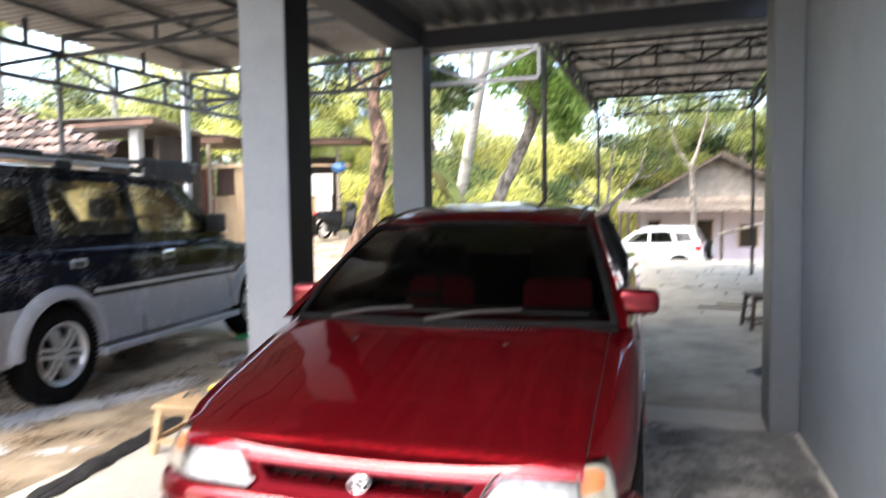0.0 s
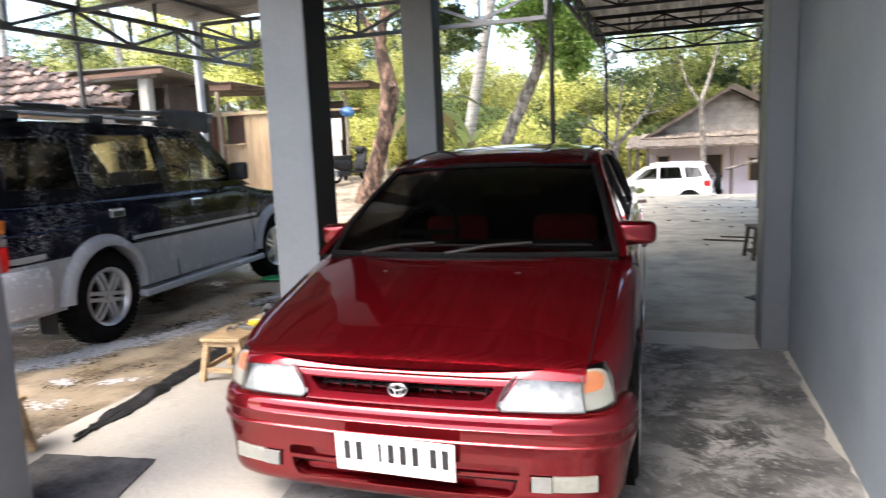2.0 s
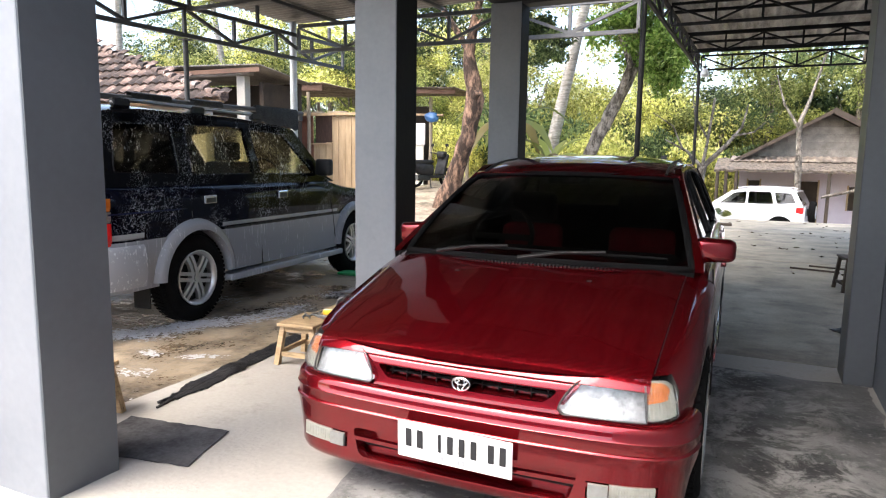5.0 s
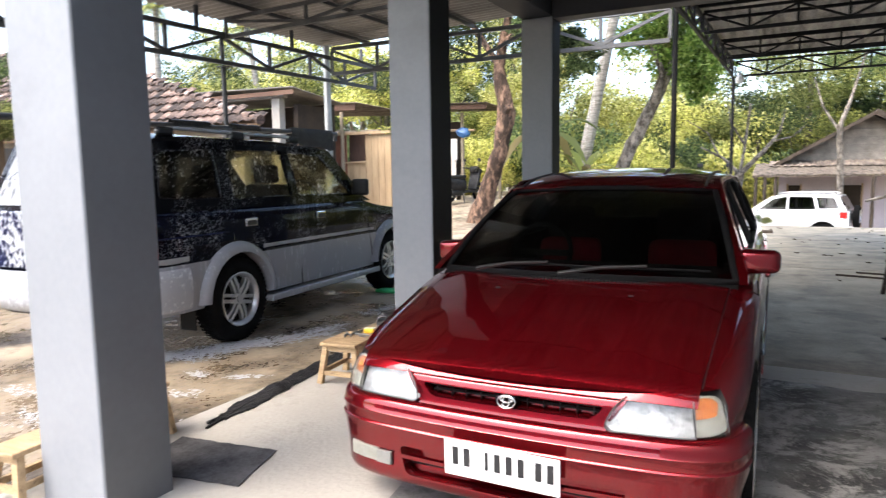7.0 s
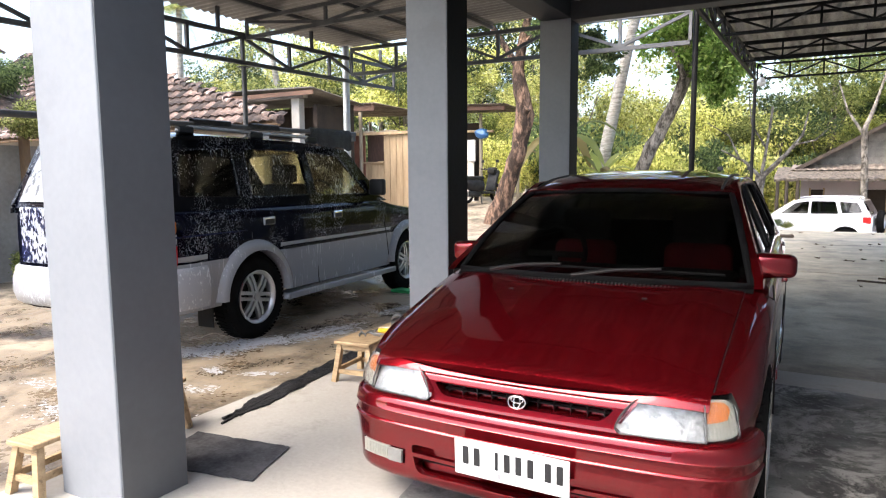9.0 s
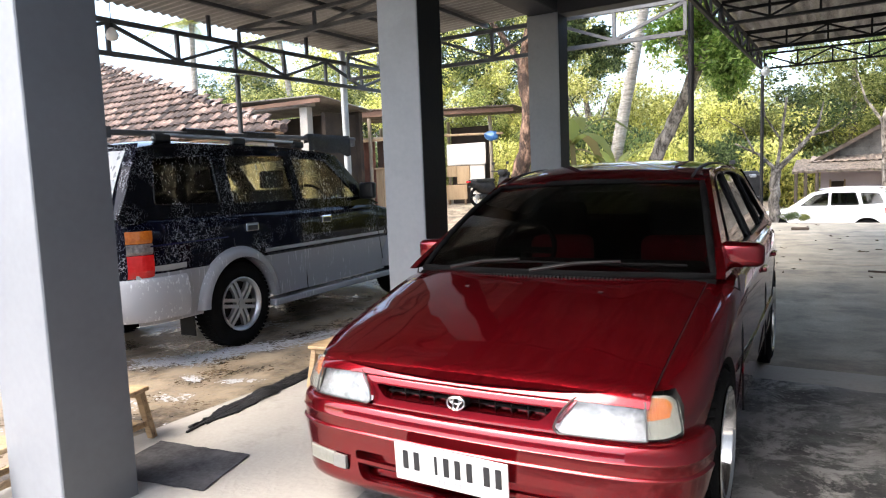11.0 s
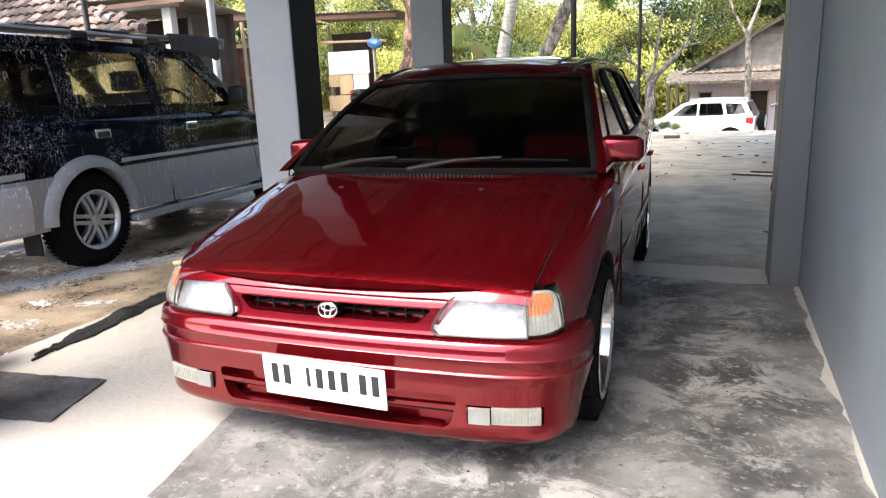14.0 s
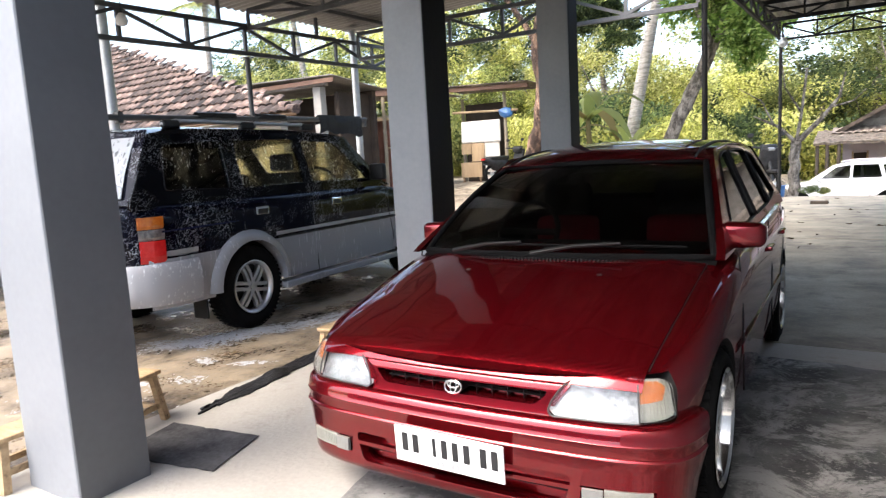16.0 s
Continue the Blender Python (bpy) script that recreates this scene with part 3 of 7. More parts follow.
def red_car():
    car = empty("red_hatchback", pose(-0.668, 1.875, 0.004, 0, 0, 1.8))
    tagged(car, "glossy dark red hatchback car with tinted glass, parked under the carport", "car")
    wf = lambda y: curve1([(0.05, 0.45), (0.08, 0.55), (0.13, 0.64), (0.2, 0.7), (0.29, 0.742), (0.38, 0.765), (0.5, 0.778), (0.9, 0.79), (1.6, 0.8), (2.8, 0.8), (3.2, 0.79), (3.5, 0.74), (3.62, 0.68), (3.68, 0.6)], y)
    ys = [0.06, 0.08, 0.11, 0.15, 0.2, 0.26, 0.34, 0.44, 0.55, 0.7, 0.85, 1.0, 1.1, 1.3, 1.6, 1.9, 2.2, 2.5, 2.8, 3.0, 3.2, 3.35, 3.5, 3.58, 3.64, 3.68]
    crown = lambda y: curve1([(0.05, 0.02), (0.2, 0.035), (0.6, 0.06), (1.1, 0.055), (1.3, 0.03), (3.68, 0.03)], y)
    bm = body_loft(ys, wf, lambda y: curve1([(0.05, 0.15), (0.5, 0.14), (3.2, 0.15), (3.68, 0.2)], y), hood_z, crown, 0.5)
    cut = bmesh.new()
    for yy in (0.635, 2.935):
        for s in (-1, 1):
            cyl_x(cut, yy, 0.285, 0.315, s * 0.5, s * 1.0)
    add_box(cut, -0.63, 1.2, 0.3, 0.63, 3.2, 1.2)
    shell = carve(mesh_of("body", bm, RED), cut, WELL)
    cut = bmesh.new()
    lim, prev = plan_u(0.77), None
    for i in range(41):
        u = lerp(-lim, lim, i / 40)
        zt = 0.588 + 0.012 * (abs(plan_point(u).x) / 0.77) ** 2
        ring = [cut.verts.new((*plan_point(u, b), z)) for b, z in ((-0.06, 0.08), (0.13, 0.08), (0.13, zt), (-0.06, zt))]
        if prev:
            for k in range(4):
                cut.faces.new((prev[k], prev[(k + 1) % 4], ring[(k + 1) % 4], ring[k]))
        else:
            cut.faces.new(ring)
        prev = ring
    cut.faces.new(prev[::-1])
    body = part("body", finish(carve(shell, cut, WELL), 40), None, car)
    # bumper with its intake and lamp openings
    prof = [(0.1, 0.15), (0.04, 0.128), (0.018, 0.132), (0.006, 0.145), (0.0, 0.165), (0.003, 0.19), (0.006, 0.25), (0.004, 0.31), (0.0, 0.34), (-0.004, 0.352), (-0.001, 0.357), (0.003, 0.36), (0.002, 0.39), (-0.002, 0.4), (0.002, 0.405), (0.004, 0.425), (0.01, 0.443), (0.024, 0.455), (0.06, 0.46), (0.14, 0.46), (0.14, 0.15)]
    cut = bmesh.new()
    poly = rounded([(-0.4, 0.175), (0.4, 0.175), (0.43, 0.285), (-0.43, 0.285)], 0.03)
    a = [cut.verts.new((x, -0.05, z)) for x, z in poly]
    b = [cut.verts.new((x, 0.135, z)) for x, z in poly]
    cut.faces.new(a)
    cut.faces.new(b[::-1])
    for i in range(len(poly)):
        cut.faces.new((a[i], b[i], b[(i + 1) % len(poly)], a[(i + 1) % len(poly)]))
    for s in (-1, 1):
        front_cutter(cut, plan_u(s * 0.455), plan_u(s * 0.682), -0.03, 0.06, 0.199, 0.256)
    bumper = part("bumper", finish(carve(mesh_of("bumper", front_sweep(prof, 96, lambda z: 0.84 + 0.06 * smoothstep(0.3, 0.46, z)), RED), cut, RED), 42), None, car)
    bm = bmesh.new()
    add_grid(bm, [[(*plan_point(u / 20, 0.006), z) for u in range(-11, 12)] for z in (0.236, 0.25)])
    thick(bm, 0.02)
    part("grille_bar", bm, RED, bumper, smooth=40)
    bm = bmesh.new()
    for z in (0.2, 0.27):
        add_box(bm, -0.42, 0.12, z - 0.004, 0.42, 0.14, z + 0.004)
    part("lower_grille", bm, WELL, bumper)
    for s in (-1, 1):
        fog = part("fog_lamp", front_patch(lambda v: plan_u(s * 0.53), lambda v: plan_u(s * 0.672), lambda q: 0.201, lambda q: 0.254, lambda z: 0.002, 10, 3), FOG, car, "ribbed milky fog lamp")
        bm = bmesh.new()
        for i in range(14):
            u = plan_u(s * lerp(0.54, 0.662, i / 13))
            add_tube(bm, [(*plan_point(u, 0.0015), z) for z in (0.208, 0.226, 0.246)], 0.0016, 5)
        part("lens_rib", bm, FOG, fog, smooth=60)
        bm = front_patch(lambda v: plan_u(s * 0.463), lambda v: plan_u(s * 0.527), lambda q: 0.203, lambda q: 0.252, lambda z: 0.004, 4, 2)
        part("blank_cover", bm, BLANK, fog)
    # nose panel with the grille opening
    prof = [(0.034, 0.452), (0.04, 0.47), (0.047, 0.5), (0.052, 0.53), (0.056, 0.547), (0.063, 0.56), (0.076, 0.568), (0.14, 0.572), (0.14, 0.452)]
    cut = bmesh.new()
    poly = rounded([(-0.3, 0.486), (0.3, 0.486), (0.345, 0.533), (-0.345, 0.533)], 0.02)
    a = [cut.verts.new((x, -0.05, z)) for x, z in poly]
    b = [cut.verts.new((x, 0.165, z)) for x, z in poly]
    cut.faces.new(a)
    cut.faces.new(b[::-1])
    for i in range(len(poly)):
        cut.faces.new((a[i], b[i], b[(i + 1) % len(poly)], a[(i + 1) % len(poly)]))
    nose = part("grille", finish(carve(mesh_of("grille", front_sweep(prof, 64, lambda z: plan_u(lerp(0.355, 0.43, max(0.0, min(1.0, (z - 0.47) / 0.105))))), RED), cut, RED), 35), None, car)
    bm = bmesh.new()
    for i in range(-5, 6):
        add_box(bm, i * 0.06 - 0.002, 0.14, 0.484, i * 0.06 + 0.002, 0.162, 0.533)
    for z in (0.5, 0.517):
        add_box(bm, -0.33, 0.14, z - 0.002, 0.33, 0.162, z + 0.002)
    part("grille_mesh", bm, WELL, nose)
    bm = bmesh.new()
    for rx, rz, cz in ((0.033, 0.0235, 0), (0.012, 0.021, 0), (0.023, 0.01, 0.007)):
        pts = [(rx * math.cos(a * math.pi / 12), -0.001 * (rx > 0.03), cz + rz * math.sin(a * math.pi / 12)) for a in range(25)]
        add_tube(bm, pts, 0.0037, 6, False)
    em = part("emblem", bm, CHROME, nose, "oval chrome emblem", smooth=60)
    em.matrix_basis = pose(0.004, 0.076, 0.513, -14)
    bm = box(-0.018, 0.06, -0.015, 0.018, 0.005, 0.015, bev=0.004)
    em2 = part("emblem_mount", bm, WELL, nose)
    em2.matrix_basis = pose(0.004, 0.086, 0.509)
    # headlights
    for s in (-1, 1):
        bk = lambda z: fascia_back(z) - 0.012
        ztop = lambda q: lerp(0.577, 0.584, q)
        inner = lambda v: plan_u(s * (0.35 + 0.075 * v ** 1.8 + 0.02 * max(0.0, 1 - v / 0.16) ** 2 + 0.025 * max(0.0, (v - 0.8) / 0.2) ** 2))
        mid = lambda v: plan_u(s * 0.638)
        lamp = part("headlight", front_patch(inner, mid, lambda q: 0.462, lambda q: ztop(q) + 0.01, bk, 16, 14, 0.003), LENS, car, "clear glass headlight", smooth=40)
        lamp.visible_shadow = False
        part("reflector", front_patch(inner, mid, lambda q: 0.464, lambda q: ztop(q) + 0.008, lambda z: fascia_back(z) - 0.002 + 0.012 * max(0.0, math.sin(math.pi * (z - 0.464) / 0.13)), 14, 10, 0.003), REFLECT, lamp, smooth=40)
        bm = bmesh.new()
        ring = [(*plan_point(inner(v), bk(lerp(0.464, 0.585, v)) - 0.003), lerp(0.464, 0.585, v)) for v in (0.9, 0.8, 0.65, 0.5, 0.35, 0.2, 0.12, 0.06, 0.0)]
        ring += [(*plan_point(lerp(inner(0), mid(0), i / 10), bk(0.466) - 0.003), 0.466) for i in range(1, 11)]
        ring += [(*plan_point(mid(0), bk(z) - 0.003), z) for z in (0.5, 0.54, 0.575)]
        add_tube(bm, ring, 0.0032, 5)
        part("lamp_rim", bm, TRIM_GREY, lamp, smooth=60)
        zt2 = lambda q: lerp(0.59, 0.588, q) - 0.016 * max(0.0, (q - 0.65) / 0.35) ** 2
        zb2 = lambda q: lerp(0.466, 0.482, q * q)
        turn = part("turn_signal", front_patch(lambda v: plan_u(s * 0.641), lambda v: plan_u(s * lerp(0.745, 0.755, v)), zb2, zt2, bk, 10, 6, 0.003), LENS, car, "clear and amber ribbed turn signal", smooth=40)
        turn.visible_shadow = False
        part("amber_insert", front_patch(lambda v: plan_u(s * 0.643), lambda v: plan_u(s * lerp(0.718, 0.738, v)), lambda q: lerp(0.52, 0.53, q), lambda q: zt2(q) - 0.008, lambda z: fascia_back(z) - 0.004, 8, 4, 0.002), AMBER, turn)
        part("reflector", front_patch(lambda v: plan_u(s * 0.642), lambda v: plan_u(s * lerp(0.745, 0.755, v)), lambda q: zb2(q) + 0.002, lambda q: zt2(q) - 0.002, lambda z: fascia_back(z) - 0.001, 10, 6, 0.003), FOG, turn)
        bm = bmesh.new()
        for i in range(9):
            uu = plan_u(s * lerp(0.648, 0.742, i / 8))
            add_tube(bm, [(*plan_point(uu, bk(z) - 0.0015), z) for z in (0.474 + 0.012 * (i / 8) ** 2, 0.53, 0.588)], 0.0012, 5)
        part("lens_rib", bm, LENS, turn, smooth=60).visible_shadow = False
    # hood panel
    bm = bmesh.new()
    rows = []
    for j in range(25):
        v = (j / 24) ** 1.7
        row = []
        for i in range(21):
            u = -1 + 2 * i / 20
            hw = lerp(0.632, 0.665, v)
            x = u * hw
            yf = plan_point(plan_u(min(abs(x), 0.68)), 0.054).y
            yb = 0.905 + 0.1 * u * u
            y = lerp(yf, yb, v)
            w0 = wf(max(0.3, y))
            q = abs(x) / w0
            cr = curve1([(0, 0), (0.25, 0.06), (0.5, 0.2), (0.72, 0.42), (0.87, 0.68), (0.95, 1)], q)
            z = hood_z(y) - crown(y) * cr + 0.012 - 0.008 * abs(u) ** 8 - 0.004 * (1 - v) ** 8 - 0.034 * max(0.0, 1 - v / 0.07) ** 2
            z += 0.006 * math.exp(-((abs(x) - 0.3 - 0.2 * v) / 0.05) ** 2) * smoothstep(0, 0.3, v)
            row.append((x, y, z))
        rows.append(row)
    add_grid(bm, rows)
    thick(bm, 0.01)
    hood = part("hood", bm, RED, car, smooth=40)
    for s in (-1, 1):
        bm = bmesh.new()
        add_tube(bm, [(r[20 if s > 0 else 0][0] + s * 0.004, r[20][1], r[20][2] - 0.004) for r in rows[5:]], 0.0022, 5)
        part("panel_gap", bm, SEAL, hood)
    for x in (-0.3, 0.3):
        part("washer_nozzle", box(x - 0.012, 0.76, hood_z(0.76) - 0.006, x + 0.012, 0.78, hood_z(0.77) + 0.006, bev=0.003), BLACK, hood)
    # windscreen
    hw = lambda z: curve1([(0.8, 0.745), (0.86, 0.735), (1.27, 0.56), (1.34, 0.53)], z)
    bot = lambda u: (0.69 * u, 0.915 + 0.13 * u * u, 0.84 - 0.01 * u * u)
    top = lambda u: (0.545 * u, 1.6 + 0.1 * u * u, 1.222 - 0.016 * u * u)
    shield = part("windscreen", sheet_between(bot, top, 16, 8, (0, -0.03, 0.045), 0.005), WINDOW, car, "dark tinted windscreen", smooth=60)
    shield.visible_shadow = False
    bm = bmesh.new()
    edge = [bot(-1 + i / 8) for i in range(17)] + [tuple(Vector(bot(1)).lerp(Vector(top(1)), v) + Vector((0, -0.03, 0.045)) * 4 * v * (1 - v) * 0.7) for v in (0.2, 0.4, 0.6, 0.8)] + [top(1 - i / 8) for i in range(17)] + [tuple(Vector(bot(-1)).lerp(Vector(top(-1)), v) + Vector((0, -0.03, 0.045)) * 4 * v * (1 - v) * 0.7) for v in (0.8, 0.6, 0.4, 0.2)]
    add_tube(bm, edge + edge[:1], 0.017, 6, False)
    part("windscreen_seal", bm, RUBBER, shield, smooth=60)
    bm = bmesh.new()
    add_grid(bm, [[(0.7 * u / 8, 0.89 + 0.12 * (u / 8) ** 2 + dy, hood_z(0.885) - 0.05 * (u / 8) ** 2 * 0.6 + dz) for u in range(-8, 9)] for dy, dz in ((-0.02, 0.004), (0.03, 0.03), (0.06, 0.035))])
    thick(bm, 0.01)
    part("cowl", bm, RUBBER, car, smooth=60)
    bm = bmesh.new()
    for i in range(64):
        x = -0.45 + 1.08 * i / 63
        add_box(bm, x - 0.004, 0.89 + 0.12 * (x / 0.7) ** 2 - 0.012, hood_z(0.885) - 0.06 * x * x - 0.0 + 0.008, x + 0.004, 0.89 + 0.12 * (x / 0.7) ** 2 + 0.02, hood_z(0.885) - 0.06 * x * x + 0.018)
    part("cowl_louvre", bm, SEAL, car)
    for x0, x1 in ((-0.5, 0.12), (-0.06, 0.6)):
        bm = bmesh.new()
        def on_glass(u, v):
            return Vector(bot(u)).lerp(Vector(top(u)), v) + Vector((0, -0.03, 0.045)) * 4 * v * (1 - v) * (1 - 0.3 * u * u) + Vector((0, -0.012, 0.016))
        p0, p1, pm = on_glass(x0 / 0.7, 0.0), on_glass(x1 / 0.7, 0.04), on_glass((x0 + x1) * 0.5 / 0.7 + 0.1, 0.055)
        add_tube(bm, [p0 + Vector((0, 0, -0.005)), p0.lerp(pm, 0.5) + Vector((0, -0.012, 0.015)), pm + Vector((0, -0.01, 0.012))], [0.011, 0.009, 0.007], 6)
        bl = part("wiper", bm, BLACK, car, "black windscreen wiper", smooth=60)
        bm = bmesh.new()
        pts = [on_glass(lerp(x0 + 0.06, x1, i / 8) / 0.7, lerp(0.03, 0.05, i / 8) + 0.012 * math.sin(math.pi * i / 8)) for i in range(9)]
        add_tube(bm, pts, 0.006, 5)
        part("wiper_blade", bm, RUBBER, bl, smooth=60)
    # roof, sides, rear
    bm = bmesh.new()
    rows = []
    for j in range(17):
        v = j / 16
        row = []
        for i in range(17):
            u = -1 + 2 * i / 16
            y = lerp(1.585 + 0.1 * u * u, 3.3 - 0.05 * u * u, v ** 1.3)
            zc = curve1([(1.585, 1.222), (1.66, 1.262), (1.76, 1.288), (1.9, 1.313), (2.2, 1.336), (2.6, 1.338), (3.0, 1.315), (3.3, 1.27)], y)
            row.append((0.565 * u * (1 - 0.04 * max(0, v - 0.7)), y, zc - 0.05 * abs(u) ** 2.6))
        rows.append(row)
    add_grid(bm, rows)
    thick(bm, 0.006)
    roof = part("roof", bm, RED, car, smooth=50)
    for s in (-1, 1):
        bm = bmesh.new()
        add_tube(bm, [(s * 0.5, r[15][1], r[15][2] + 0.002) for r in rows], 0.007, 6)
        part("roof_moulding", bm, SEAL, roof, smooth=60)
    outline = [(0.98, 0.83), (1.04, 0.862), (1.69, 1.21), (1.79, 1.262), (2.2, 1.29), (2.6, 1.292), (3.0, 1.275), (3.26, 1.225), (3.62, 0.9), (3.62, 0.85)]
    wins = [[(1.3, 0.88), (1.83, 1.215), (2.0, 1.245), (2.14, 1.25), (2.14, 0.895)], [(2.2, 0.896), (2.2, 1.25), (2.55, 1.252), (2.78, 1.24), (2.86, 0.905)], [(2.92, 0.91), (2.85, 1.235), (3.06, 1.205), (3.34, 0.94)]]
    side_glass(car, "cabin_side", outline, wins, hw, RED, SIDE_GLASS, SEAL)
    rb = lambda u: (0.715 * u, 3.6 - 0.08 * u * u, 0.89)
    rt = lambda u: (0.57 * u, 3.29 - 0.05 * u * u, 1.26)
    rear = part("rear_window", sheet_between(rb, rt, 12, 6, (0, 0.02, 0.02), 0.005), WINDOW_LIGHT, car, "rear window glass", smooth=60)
    rear.visible_shadow = False
    # doors: gaps, mouldings, handles, mirrors
    for s in (-1, 1):
        for pts in ([(1.12, 0.83), (1.08, 0.6), (1.12, 0.26)], [(2.17, 0.86), (2.17, 0.6), (2.16, 0.24)], [(2.9, 0.86), (2.86, 0.66), (2.68, 0.5), (2.6, 0.24)]):
            bm = bmesh.new()
            add_tube(bm, [(s * (wf(y) + 0.0005 - (0.022 if z > 0.8 else 0)), y, z) for y, z in pts], 0.004, 5)
            part("door_gap", bm, SEAL, car)
        bm = bmesh.new()
        add_bar(bm, (s * 0.803, 1.0, 0.47), (s * 0.804, 2.62, 0.47), 0.005, 0.04)
        part("side_moulding", bm, RED, car)
        for y in (2.06, 2.78):
            part("door_handle", box(min(s * 0.79, s * 0.818), y - 0.07, 0.72, max(s * 0.79, s * 0.818), y + 0.07, 0.745, bev=0.008, seg=2), RED, car)
        bm = bmesh.new()
        add_box(bm, -0.1, -0.045, -0.062, 0.1, 0.06, 0.062, bev=0.035, seg=4)
        for v in bm.verts:
            v.co.z *= 1 - 0.18 * (v.co.x * s + 0.1) / 0.2 * (1 if v.co.z > 0 else 0.6)
            v.co.y += 0.03 * (v.co.x * s + 0.1) / 0.2
        mirror = part("mirror", bm, RED, car, "red door mirror", smooth=50)
        mirror.matrix_basis = pose(s * 0.775 + (0.02 if s < 0 else 0.0), 1.24, 0.9) @ Matrix.Diagonal((0.86, 0.9, 0.95, 1))
        bm = bmesh.new()
        add_box(bm, min(-s * 0.17, -s * 0.07), -0.03, -0.06, max(-s * 0.17, -s * 0.07), 0.03, -0.01, bev=0.01)
        part("mirror_arm", bm, BLACK, mirror)
        bm = box(-0.08, 0.056, -0.045, 0.08, 0.064, 0.045)
        part("mirror_glass", bm, CHROME, mirror)
        part("tail_lamp", box(min(s * 0.5, s * 0.7), 3.64, 0.6, max(s * 0.5, s * 0.7), 3.7, 0.78, bev=0.02), RED_LENS, car)
    part("rear_bumper", box(-0.74, 3.56, 0.2, 0.74, 3.74, 0.48, bev=0.05, seg=3), RED, car, smooth=40)
    # interior
    inter = part("dashboard", box(-0.62, 1.08, 0.7, 0.62, 1.42, 0.85, bev=0.04, seg=3), CABIN, car, smooth=40)
    bm = bmesh.new()
    ring = [(0.17 * math.cos(a * math.pi / 12), 0.17 * math.sin(a * math.pi / 12), 0) for a in range(25)]
    add_tube(bm, ring, 0.014, 8, False)
    add_bar(bm, (-0.16, 0, 0), (0.16, 0, 0), 0.03, 0.02)
    add_bar(bm, (0, 0, 0), (0, -0.16, 0), 0.03, 0.02)
    st = part("steering_wheel", bm, CABIN, car, smooth=60)
    st.matrix_basis = pose(-0.34, 1.52, 0.87, 65)
    for x in (-0.34, 0.34):
        bm = bmesh.new()
        add_box(bm, x - 0.19, 2.04, 0.42, x + 0.19, 2.2, 0.9, bev=0.05, seg=3)
        add_box(bm, x - 0.24, 1.62, 0.36, x + 0.24, 2.12, 0.52, bev=0.05, seg=3)
        seat = part("seat", bm, SEAT_RED, car, "red fabric seat", smooth=40)
        part("headrest", box(x - 0.15, 2.09, 0.905, x + 0.15, 2.19, 1.1, bev=0.04, seg=3), CABIN, seat, smooth=40)
    part("rear_seat", box(-0.6, 2.9, 0.42, 0.6, 3.08, 0.98, bev=0.05, seg=3), CABIN, car, smooth=40)
    part("inner_mirror", box(-0.12, 1.63, 1.17, 0.12, 1.65, 1.225, bev=0.008), CABIN, car)
    # number plate, its characters as bars
    plate = part("number_plate", box(-0.215, -0.004, -0.0675, 0.215, 0.004, 0.0675, bev=0.003), PLATE, car, "white number plate with black characters")
    plate.matrix_basis = pose(0.004, 0.016, 0.297, 4, 1.0, 0)
    for x, wd in ((-0.17, 0.028), (-0.126, 0.028), (-0.05, 0.014), (-0.01, 0.027), (0.033, 0.027), (0.077, 0.027), (0.14, 0.028), (0.182, 0.028)):
        part("plate_bar", box(x - wd * 0.4, -0.0062, -0.022, x + wd * 0.4, -0.0042, 0.045), INK, plate)
    for x in (-0.04, -0.02, 0.02, 0.04):
        part("plate_bar", box(x - 0.006, -0.0056, -0.055, x + 0.006, -0.0042, -0.036), SILVER, plate)
    part("plate_bracket", box(-0.12, 0.005, -0.03, 0.12, 0.05, 0.03), WELL, plate)
    ms = wheel_meshes(0.285, 0.212, 0.2, 10, LIP, BRONZE, dish=0.075)
    for yy, tr in ((0.635, 10), (2.935, 33)):
        for s in (-1, 1):
            put_wheel(car, ms, s * 0.79, yy, 0.285, s, tr)
    return car


red_car()


